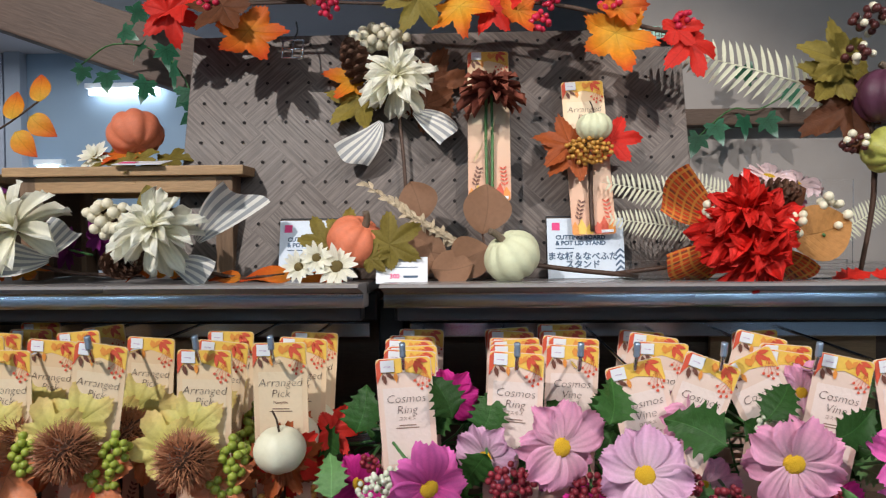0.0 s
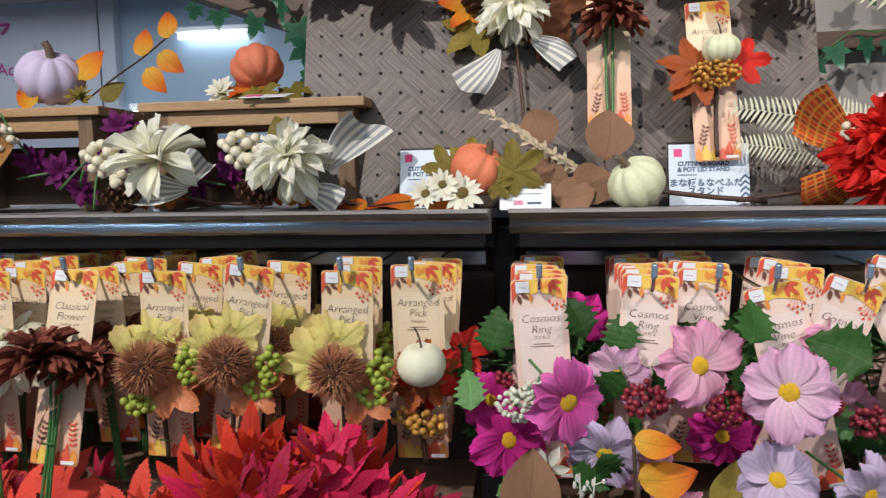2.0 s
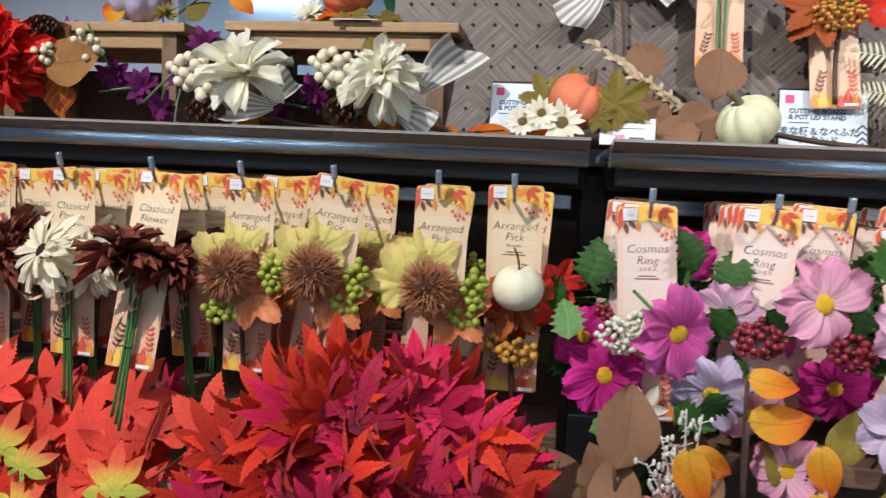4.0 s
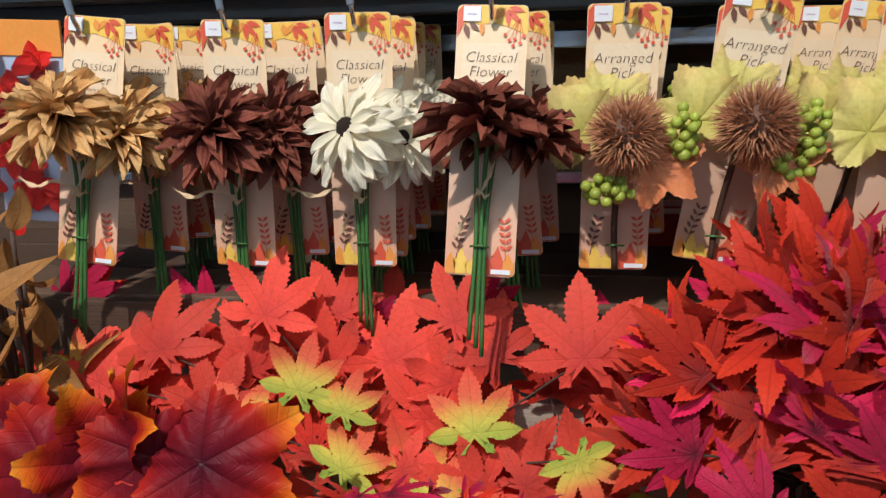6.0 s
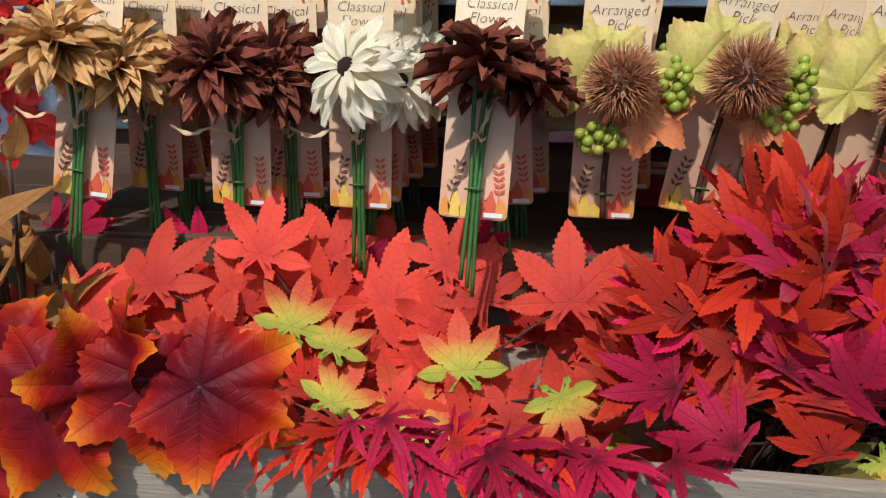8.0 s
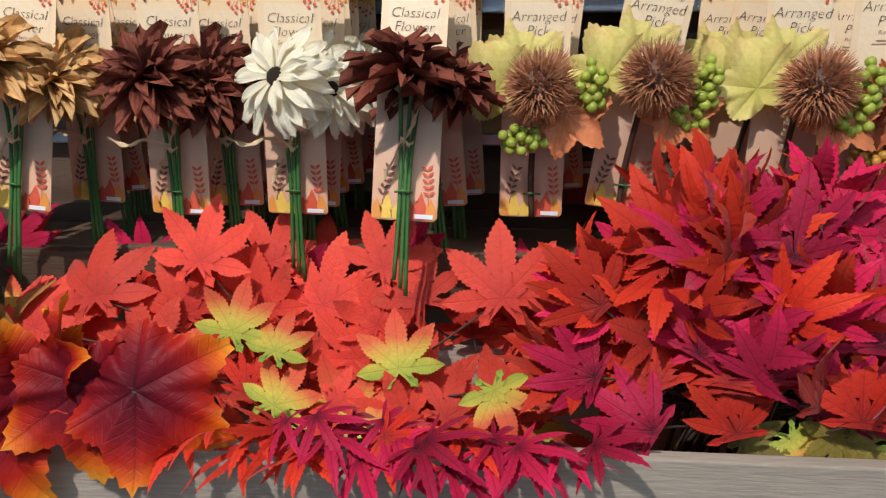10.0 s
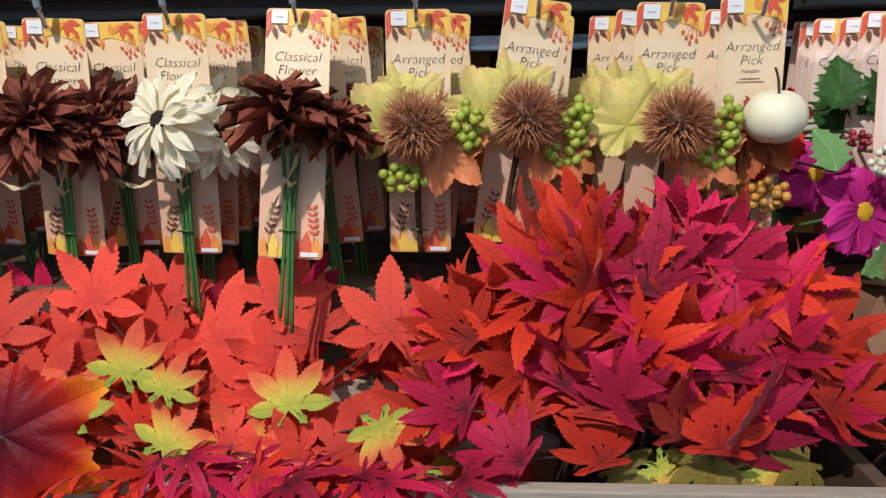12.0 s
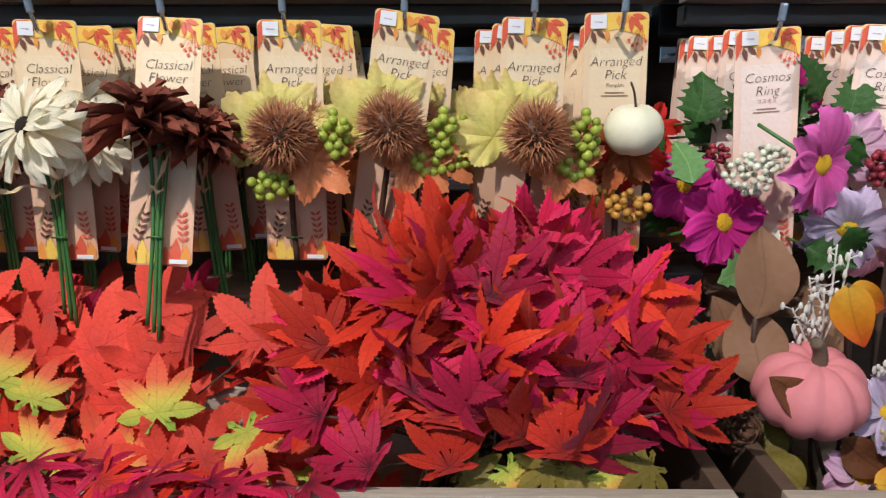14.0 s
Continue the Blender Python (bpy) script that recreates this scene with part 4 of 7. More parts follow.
def chestnut_pick(m, label, flip=False, low=True):
    ob = thing("chestnut_pick", m, label, "artificial flower", "chestnut picks on hooks")
    card_parts(ob, "cream", "Arranged\nPick", "Chestnut")
    stalk(ob, [(0.0, -0.10, 0.016), (-0.001, -0.15, 0.008), (0.001, -0.186, 0.008)], 0.0026, STEMBROWN)
    c = Vector((0.001, -0.078, 0.046))
    burr = part("burr", shared("burr", SPINE, lambda: burr_bm(0.0315, 820, 3), False), ob, T(*c), "spiny brown chestnut burr")
    part("burr_core", shared("burrcore", CONE, lambda: ball_bm(0.019, 2)), burr)
    crinkled(ob, facing((-0.030, -0.082, 0.014), (-0.15, 0.05, 1), (-0.55, 1, 0.1), 0.040), L_LIME, 1, "pale lime fabric leaf")
    crinkled(ob, facing((-0.010, -0.064, 0.008), (0.1, 0.10, 1), (-0.15, 1, 0.2), 0.040), L_LIME, 0, "pale lime fabric leaf")
    crinkled(ob, facing((0.022, -0.098, 0.032), (0.15, 0.3, 1), (0.75, -0.65, 0.15), 0.037), L_COPPER, 2, "shiny copper leaf")
    berries(ob, (0.041, -0.078, 0.034), LIME, 20, 0.017, 0.0043, 1, (0.75, 1.15, 0.6))
    berries(ob, (-0.010, -0.118, 0.038) if low else (0.032, -0.104, 0.036), LIME, 18 if low else 10, 0.016 if low else 0.012, 0.0043, 2, (1.2, 0.7, 0.6))
    part("wire_tie", shared("wiretie", STEMGREEN, lambda: tube_bm([(-0.007, -0.166, 0.010), (0, -0.165, 0.0125), (0.007, -0.166, 0.010)], 0.0009, 5)), ob)
    return ob


def pumpkin_pick(m, label):
    ob = thing("pumpkin_pick", m, label, "artificial flower", "pumpkin picks on hooks")
    card_parts(ob, "cream", "Arranged\nPick", "Pumpkin")
    put_pumpkin(ob, T(0.008, -0.080, 0.036) @ R(-82, "X"), 0.0232, PK_CREAM, 6, 0.93, 0.85, STEMBROWN, 0.03)
    for ang, mt, ln in ((250, L_RUST, 0.036), (300, L_RUST, 0.034), (200, L_RUST, 0.036), (20, L_RUST, 0.038), (340, L_SCAR, 0.042), (160, L_RUST, 0.034)):
        a = radians(ang)
        grape(ob, facing((0.004, -0.096, 0.020), (0.1 * math.cos(a), 0.1, 1), (math.cos(a), math.sin(a), 0.15), ln), mt, ang)
    berries(ob, (0.010, -0.142, 0.026), GOLDB, 22, 0.016, 0.0040, 5, (1.2, 0.75, 0.6))
    berries(ob, (-0.014, -0.138, 0.020), GOLDB, 12, 0.012, 0.0038, 6, (1, 0.9, 0.6))
    stalk(ob, [(0.004, -0.10, 0.016), (0.002, -0.15, 0.010), (0.004, -0.19, 0.008)], 0.0028, STEMBROWN)
    return ob


def cosmos_card(m, title, label):
    ob = thing("cosmos_garland", m, label, "artificial flower", "cosmos garlands on hooks")
    card_parts(ob, "pink", title, "コスモス")
    return ob


def hook(x, z, y0=0.69, y1=0.95):
    ob = thing("display_hook", T(x, y1, z), "chrome wire display hook with a bluish steel tip", "hook", "display hooks")
    d = y0 - y1
    part("wire", shared(("hookwire", round(d, 3)), CHROME, lambda: tube_bm(bent([(0, 0, 0.0), (0, d * 0.5, -0.002), (0, d * 0.93, -0.003), (0, d, 0.006), (0, d - 0.006, 0.022)]), 0.0019, 6)), ob)
    part("tip", shared("hooktip", mat("blue_steel_tip", (0.38, 0.50, 0.66), 0.22, 0.1, metal=0.55), lambda: tube_bm([(0, 0, 0), (0, -0.0005, 0.002), (0, -0.003, 0.011), (0, -0.0035, 0.0125)], 0.0030, 8)), ob, T(0, d - 0.004, 0.013))
    return ob

# ---- the shop round the display ----
def slab(name, x0, x1, y0, y1, z0, z1, material, bevel=0.0015, kind="structure", label="", category=""):
    ob = new(name, mesh_of(box_bm(x1 - x0, y1 - y0, z1 - z0, bevel), material, False))
    ob.matrix_basis = T((x0 + x1) / 2, (y0 + y1) / 2, (z0 + z1) / 2)
    return tagged(ob, label, category, kind=kind)


WALL = mat("pale_blue_wall", (0.50, 0.58, 0.68), 0.7, 0.06, 1.5, 0.05)
CEIL = mat("ceiling_panel", (0.55, 0.56, 0.60), 0.8, 0.06, 2, 0.05)
FLOOR = mat("shop_floor", (0.45, 0.42, 0.38), 0.35, 0.1, 3, 0.05)
GREYWALL = mat("grey_backboard", (0.34, 0.31, 0.29), 0.65, 0.10, 3, 0.08)
slab("floor", -4, 4, -3, 5, -0.1, 0, FLOOR)
slab("ceiling", -4, 4, -3, 5, 2.7, 2.8, CEIL)
slab("wall_north", -4, 4, 5, 5.1, 0, 2.7, WALL)
slab("wall_south", -4, 4, -3.1, -3, 0, 2.7, WALL)
slab("wall_west", -4.1, -4, -3, 5, 0, 2.7, WALL)
slab("wall_east", 4, 4.1, -3, 5, 0, 2.7, WALL)
slab("partition", -1.62, -0.2, 2.62, 2.7, 0, 2.7, mat("pale_partition", (0.26, 0.35, 0.46), 0.5, 0.06, 1.5, 0.03))
slab("partition_return", -1.68, -1.62, 2.58, 5, 0, 2.7, mat("white_partition", (0.42, 0.46, 0.54), 0.6, 0.06, 1.5, 0.03))
slab("wall_sign_board", -3.2, -1.70, 2.60, 2.64, 1.5, 2.35, mat("sign_white", (0.40, 0.42, 0.50), 0.5, 0.05, 2, 0.02))
sign = thing("wall_sign", T(-2.23, 2.597, 1.94) @ R(90, "X"), "purple lettering on a white shop sign", "sign")
part("lettering", letters("ヘアア", 0.115, mat("purple_ink", (0.35, 0.03, 0.22), 0.5), bold=0.002), sign)
part("small_lettering", letters("Hair Ac", 0.07, mat("purple_ink", (0.35, 0.03, 0.22), 0.5)), sign, T(0.06, -0.13, 0))
TUBE = glow("fluorescent_tube", (0.85, 0.95, 1.0), 13.0)
for x0, x1, y, z in ((-1.36, -1.10, 2.585, 1.905), (-1.56, -1.49, 2.585, 1.628)):
    ob = thing("fluorescent_lamp", T((x0 + x1) / 2, y, z), "glowing white fluorescent lamp on the far partition", "lamp", "fluorescent lamps")
    part("tube", mesh_of(tube_bm([(-(x1 - x0) / 2, 0, 0), (0, 0, 0), ((x1 - x0) / 2, 0, 0)], 0.011, 8), TUBE), ob)
    part("housing", mesh_of(box_bm(x1 - x0 + 0.04, 0.03, 0.02, 0.003), WHITEPLASTIC, False), ob, T(0, 0.012, 0.026))
for x in (-2.0, -0.2, 1.6):
    ob = thing("fluorescent_lamp", T(x, -2.1, 2.08), "white fluorescent lamp hanging over the aisle behind", "lamp", "fluorescent lamps")
    part("tube", mesh_of(tube_bm([(-0.7, 0, 0), (0, 0, 0), (0.7, 0, 0)], 0.020, 8), glow("aisle_tube", (0.62, 0.84, 1.0), 20.0)), ob, T(0, 0, -0.03))
    part("housing", mesh_of(box_bm(1.48, 0.10, 0.03, 0.004), WHITEPLASTIC, False), ob, T(0, 0, 0.012))
    for xx in (-0.6, 0.6):
        part("hanger", mesh_of(tube_bm([(xx, 0, 0.02), (xx, 0, 0.3), (xx, 0, 0.62)], 0.004, 6), CHROME), ob)
slab("soffit", -3.2, 0.28, 1.6, 2.62, 2.06, 2.12, mat("soffit_white", (0.55, 0.52, 0.56), 0.7, 0.05, 2, 0.03))
slab("backboard", 0.30, 1.6, 1.38, 1.42, 1.2, 2.1, GREYWALL)
slab("backboard_ledge", 0.28, 1.6, 1.34, 1.38, 1.575, 1.605, DARKWOOD, 0.003)
slab("backboard_top_trim", 0.28, 1.6, 1.36, 1.378, 1.83, 1.85, mat("white_trim", (0.5, 0.52, 0.55), 0.5), 0.002)
# sloping timber of the display roof
beam = tagged(new("sloping_timber_beam", mesh_of(box_bm(1.5, 0.10, 0.10, 0.004), mat("beam_wood", (0.13, 0.085, 0.065), 0.6, 0.3, 8, 0.25, stretch=(1, 8, 8)), False)), "dark stained timber beam sloping over the display", "beam")
beam.matrix_basis = T(-0.62, 1.30, 1.742) @ R(19.5, "Y")
post = tagged(new("timber_post", mesh_of(box_bm(0.09, 0.09, 1.62, 0.004), MATS["beam_wood"], False)), "dark stained timber post behind the board", "post")
post.matrix_basis = T(-0.35, 1.30, 0.81)

# ---- shelf unit ----
XL, XR, XJ = -1.35, 0.95, -0.068
unit = thing("shelf_unit", T(0, 0, 0), "black steel shop shelf unit with brushed metal fronts", "shelf")
for x0, x1 in ((XL, XJ - 0.012), (XJ + 0.010, XR)):
    w, c = x1 - x0, (x0 + x1) / 2
    part("shelf_board", mesh_of(box_bm(w, 0.46, 0.012, 0.001), GREYSTEEL, False), unit, T(c, 1.06, 1.324))
    fr = bmesh.new()
    prof = [(0.842, 1.3320), (0.778, 1.3345), (0.771, 1.3338), (0.768, 1.3310), (0.8050, 1.3225), (0.8043, 1.3195), (0.8039, 1.3165), (0.8039, 1.3130), (0.8043, 1.3100), (0.8052, 1.3068), (0.8070, 1.3058), (0.842, 1.3050)]
    rings = [[fr.verts.new((x, y, z)) for y, z in prof] for x in (-w / 2, w / 2)]
    n = len(prof)
    for k in range(n):
        f = fr.faces.new((rings[0][k], rings[0][(k + 1) % n], rings[1][(k + 1) % n], rings[1][k]))
        f.material_index = 1 if 4 <= k <= 9 else 0
    fr.faces.new(rings[0])
    fr.faces.new(rings[1][::-1])
    bmesh.ops.recalc_face_normals(fr, faces=fr.faces[:])
    me = mesh_of(fr, GREYSTEEL, False)
    for f in me.polygons:
        f.use_smooth = f.material_index == 1
    me.materials.append(STEEL)
    part("shelf_front", me, unit, T(c, 0, 0), "brushed metal front edge")
    part("under_rail", mesh_of(box_bm(w - 0.02, 0.03, 0.02, 0.002), mat("dark_rail", (0.07, 0.07, 0.075), 0.35, 0.1, 10, 0.05), False), unit, T(c, 0.865, 1.296))
    part("cross_beam", mesh_of(box_bm(w, 0.03, 0.034, 0.002), BLACK, False), unit, T(c, 0.925, 1.296))
    part("back_bar", mesh_of(box_bm(w - 0.03, 0.010, 0.020, 0.002), STEEL, False), unit, T(c, 0.955, 1.262), "chrome hook bar")
for x in (XL + 0.02, XJ, XR - 0.02):
    part("post", mesh_of(box_bm(0.034, 0.05, 1.30, 0.003), BLACK, False), unit, T(x, 0.985, 0.65))
part("back_panel", mesh_of(box_bm(XR - XL, 0.012, 0.90, 0.001), DARKWOOD, False), unit, T((XL + XR) / 2, 1.03, 0.86))
# patches of light on the back panel, put in as paler boards
for x in (-0.46, 0.47):
    part("pale_back_panel", mesh_of(box_bm(0.22, 0.008, 0.20, 0.001), WOOD, False), unit, T(x, 1.018, 1.20))
# the front deck plank has a paler tone than the two behind
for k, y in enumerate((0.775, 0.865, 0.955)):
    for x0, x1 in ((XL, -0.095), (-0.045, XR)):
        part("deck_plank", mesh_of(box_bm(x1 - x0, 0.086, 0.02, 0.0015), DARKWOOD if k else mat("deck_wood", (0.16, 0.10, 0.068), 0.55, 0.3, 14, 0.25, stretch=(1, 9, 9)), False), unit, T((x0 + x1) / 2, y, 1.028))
part("deck_front", mesh_of(box_bm(-0.095 - XL, 0.014, 0.05, 0.0015), DARKWOOD, False), unit, T((XL - 0.095) / 2, 0.727, 1.010))
part("lower_rail", mesh_of(box_bm(-0.095 - XL, 0.012, 0.016, 0.002), STEEL, False), unit, T((XL - 0.095) / 2, 1.005, 1.105))
part("side_foot", mesh_of(box_bm(0.035, 0.05, 0.40, 0.002), BLACK, False), unit, T(-0.068, 0.76, 0.86))

stock = thing("stock_box", T(-0.335, 0.955, 1.0385), "small red and white carton at the back of the deck", "box")
part("carton", mesh_of(box_bm(0.085, 0.04, 0.045, 0.0015, (0, 0, 0.0225)), mat("red_carton", (0.42, 0.03, 0.02), 0.45, 0.1, 10, 0.03), False), stock)
part("white_band", mesh_of(box_bm(0.086, 0.041, 0.006, 0.0005, (0, 0, 0.040)), WHITEPLASTIC, False), stock)

# ---- trough of leaves ----
def trough(x0, x1, y0=0.535, y1=0.715, z0=0.80, z1=0.957):
    ob = thing("wooden_trough", T(x0, y0, z0), "weathered pale wooden trough holding fabric leaves", "box", "wooden troughs")
    w, d, h = x1 - x0, y1 - y0, z1 - z0
    part("front_board", mesh_of(box_bm(w, 0.012, h, 0.0015), GREYWOOD, False), ob, T(w / 2, 0.006, h / 2))
    part("back_board", mesh_of(box_bm(w, 0.012, h, 0.0015), GREYWOOD, False), ob, T(w / 2, d, h / 2))
    part("bottom_board", mesh_of(box_bm(w - 0.03, d - 0.02, 0.01, 0.001), GREYWOOD, False), ob, T(w / 2, d / 2, 0.03))
    for x in (0.006, w - 0.006):
        part("end_board", mesh_of(box_bm(0.012, d - 0.016, h, 0.0015), DARKWOOD, False), ob, T(x, d / 2 + 0.003, h / 2))
    return ob


trough(-1.05, -0.088)
trough(-0.055, 0.75)
tbl = thing("display_table", T(0, 0.62, 0), "dark wooden table under the troughs", "table")
part("tabletop", mesh_of(box_bm(2.3, 0.34, 0.03, 0.003), DARKWOOD, False), tbl, T(-0.2, 0, 0.784))
for x in (-1.25, 0.85):
    for y in (-0.13, 0.13):
        part("leg", mesh_of(box_bm(0.05, 0.05, 0.769, 0.003), DARKWOOD, False), tbl, T(x, y, 0.3845))


def spray(name, group, label, leaves, foot, material=TWIG, shape=maple):
    """A twig whose leaves are (pose, material, seed): each leaf hangs on a stalk that runs to the twig."""
    ob = thing(name, T(*foot), label, "artificial leaves", group)
    inv = ob.matrix_basis.inverted()
    bm = bmesh.new()
    cx = sum((m.translation for m, _, _ in leaves), Vector()) / len(leaves)
    fork = Vector(foot).lerp(cx, 0.6) + Vector((0, 0.01, -0.01))
    tube_bm([inv @ p for p in bent([Vector(foot), Vector(foot).lerp(fork, 0.5) + Vector((0.004, 0.004, 0)), fork], 4)], 0.0022, 5, bm)
    for m, mt, sd in leaves:
        p = m.translation
        back = m.col[2].to_3d().normalized()
        part("leaf_stalk", mesh_of(tube_bm([inv @ q for q in bent([fork, fork.lerp(p, 0.6) - back * 0.008, p - back * 0.0012], 3)], 0.0011, 5, None, 0.8), material), ob)
        shape(ob, inv @ m, mt, sd)
    part("twig", mesh_of(bm, material), ob)
    return ob


def face_leaf(x, y, z, ang, size, mt, seed, up=0.25, side=0.0):
    """A leaf turned to the aisle; ang: degrees of its tip from upright, to the right."""
    n = Vector((side, -1, up))
    y -= 0.014 if mt is L_YEL else 0
    t = Vector((math.sin(radians(ang)), 0.15, math.cos(radians(ang))))
    return (facing((x, y, z), n, t, size), mt, seed)


SHOWN = [(-0.695, 0.675, 1.042, 8, 0.052, L_RED, 0), (-0.592, 0.683, 1.001, 12, 0.058, L_RED, 1), (-0.519, 0.648, 0.968, -8, 0.048, L_YEL, 2), (-0.622, 0.652, 0.978, 14, 0.036, L_YEL, 3),
         (-0.622, 0.640, 0.935, 30, 0.044, L_YEL, 0), (-0.442, 0.632, 0.960, 160, 0.040, L_YEL, 1), (-0.437, 0.661, 1.020, -3, 0.058, L_RED, 2), (-0.785, 0.665, 1.012, -8, 0.056, L_RED, 3),
         (-0.661, 0.662, 0.990, 10, 0.046, L_YEL, 0), (-0.540, 0.690, 1.035, 25, 0.050, L_RED, 1), (-0.505, 0.680, 1.010, -40, 0.050, L_RED, 2), (-0.840, 0.655, 0.985, 20, 0.052, L_RED, 3),
         (-0.735, 0.650, 0.965, -25, 0.050, L_RED, 1), (-0.575, 0.630, 0.935, 120, 0.040, L_RED, 2), (-0.480, 0.625, 0.930, 60, 0.042, L_RED, 0), (-0.640, 0.700, 1.035, -30, 0.048, L_RED, 2)]
G_RED = "red maple sprays"
for i in range(0, len(SHOWN), 4):
    ls = [face_leaf(*s[:4], s[4] * (1.0 if s[5] is L_YEL else 1.14), *s[5:], 0.55) for s in SHOWN[i:i + 4]]
    cxx = sum(s[0] for s in SHOWN[i:i + 4]) / 4
    spray("maple_spray", G_RED, "coral red fabric maple spray with yellow green leaves", ls, (cxx, 0.66, 0.84))
rg = random.Random(11)
for k in range(17):
    cxx = -0.93 + 0.033 * k
    ls = []
    for j in range(5):
        y = rg.uniform(0.61, 0.74)
        x = cxx + rg.gauss(0, 0.045)
        z = 0.885 + (y - 0.60) * 0.95 + rg.uniform(-0.04, 0.03)
        mt = L_YEL if rg.random() < 0.14 else (L_ORED if rg.random() < 0.12 else L_RED)
        if y > 0.71 and rg.random() < 0.5:
            mt = L_CRIM
        ls.append(face_leaf(x, y, z, rg.gauss(0, 55), rg.uniform(0.046, 0.062), mt, rg.randrange(9), rg.uniform(0.0, 0.8), rg.uniform(-0.5, 0.5)))
    spray("maple_spray", G_RED, "coral red fabric maple spray with yellow green leaves", ls, (cxx, 0.67, 0.835))

# crimson mound
G_CRIM = "crimson maple sprays"
CRIM = [(-0.314, 0.571, 1.073, -5, 0.058, L_CRIM, 0), (-0.276, 0.565, 1.088, 12, 0.060, L_CRIM, 1), (-0.217, 0.560, 1.030, 5, 0.066, L_CRIM, 2), (-0.358, 0.545, 0.972, -60, 0.052, L_CRIM, 3),
        (-0.165, 0.565, 1.045, 35, 0.060, L_ORED, 0), (-0.304, 0.545, 0.972, -15, 0.046, L_ORED, 1), (-0.228, 0.543, 0.985, 5, 0.056, L_ORED, 2), (-0.272, 0.555, 1.005, 5, 0.046, L_ORED, 3),
        (-0.392, 0.575, 1.048, -45, 0.056, L_ORED, 1), (-0.350, 0.585, 1.085, -20, 0.060, L_ORED, 2), (-0.330, 0.560, 1.022, 30, 0.050, L_CRIM, 3), (-0.155, 0.555, 1.010, 55, 0.060, L_ORED, 0),
        (-0.320, 0.600, 1.098, -15, 0.056, L_ORED, 0), (-0.245, 0.590, 1.095, 25, 0.058, L_CRIM, 2), (-0.190, 0.580, 1.070, 40, 0.062, L_CRIM, 1), (-0.395, 0.565, 1.000, -70, 0.050, L_CRIM, 2)]
for i in range(0, len(CRIM), 4):
    ls = [face_leaf(s[0] + 0.022, *s[1:4], s[4] * 0.95, *s[5:], 0.4) for s in CRIM[i:i + 4]]
    spray("maple_spray", G_CRIM, "crimson and orange red fabric maple spray", ls, (-0.34 + 0.05 * (i // 4), 0.62, 0.835))
for k in range(26):
    ls = []
    for j in range(6):
        a = rg.uniform(-90, 90)
        e = rg.uniform(-5, 80)
        d = Vector((math.sin(radians(a)) * math.cos(radians(e)), -math.cos(radians(a)) * math.cos(radians(e)), math.sin(radians(e))))
        sc = rg.uniform(0.62, 0.95)
        p = Vector((-0.252 + d.x * 0.150 * sc, 0.625 + d.y * 0.085 * sc, 0.985 + d.z * 0.135 * sc))
        t = Vector((d.x * 1.0 + rg.gauss(0, 0.3), -0.25 + rg.gauss(0, 0.3), 0.95 + rg.gauss(0, 0.25)))
        n = d * 0.5 + Vector((rg.gauss(0, 0.75), -0.35, rg.gauss(0.1, 0.45)))
        right = p.x > -0.25
        mt = (L_CRIM if rg.random() < (0.66 if right else 0.25) else L_ORED)
        ls.append((facing(p, n, t, rg.uniform(0.046, 0.062)), mt, rg.randrange(9)))
    spray("maple_spray", G_CRIM, "crimson and orange red fabric maple spray", ls, (-0.34 + 0.007 * k, 0.64, 0.835))
# finely cut low sprays that hang over the front board
for x, y, z, ang, size, mt in ((-0.53, 0.535, 0.962, 85, 0.058, L_CRIM), (-0.47, 0.530, 0.960, 100, 0.060, L_CRIM), (-0.61, 0.540, 0.958, -80, 0.052, L_ORED), (-0.56, 0.545, 0.970, 20, 0.050, L_CRIM), (-0.42, 0.540, 0.966, 80, 0.052, L_CRIM)):
    ls = []
    for j in range(5):
        n = Vector((rg.gauss(0, 0.35), -0.18 + rg.gauss(0, 0.2), 1.0))
        t = Vector((math.sin(radians(ang + 30 * (j - 2))), -0.40, -0.10 * j))
        ls.append((facing((x + 0.022 * (j - 2), y - 0.006 * (j % 3), z + rg.uniform(-0.006, 0.012)), n, t, size * rg.uniform(0.70, 0.95)), mt if j else L_ORED, j))
    spray("maple_spray", "low maple sprays", "crimson finely cut fabric maple spray hanging over the trough", ls, (x, 0.60, 0.90), shape=lace)
for k, x in enumerate((-0.20, -0.27)):
    ls = [(facing((x + 0.03 * j, 0.562, 0.958 + 0.003 * j), (0.2 * j - 0.2, -1, 0.8), (0.9 - 0.7 * j, -0.2, -0.25), 0.030), L_YEL if j == 1 else L_OLIVE, j) for j in range(3)]
    spray("maple_spray", "low maple sprays", "yellow green fabric maple spray lying at the trough edge", ls, (x, 0.60, 0.88))


def big_leaf_spray(foot, leaves, label, group, material, twig=TWIG, shape=crinkled):
    ob = thing("leaf_spray", T(*foot), label, "artificial leaves", group)
    inv = ob.matrix_basis.inverted()
    bm = bmesh.new()
    for i, (p, n, t, s) in enumerate(leaves):
        m = facing(p, n, t, s)
        tube_bm([inv @ q for q in bent([Vector(foot), Vector(foot).lerp(Vector(p), 0.6) + Vector((0, 0.01, 0)), Vector(p)], 4)], 0.0019, 6, bm)
        shape(ob, inv @ m, material, i)
    part("twig", mesh_of(bm, twig), ob)
    return ob


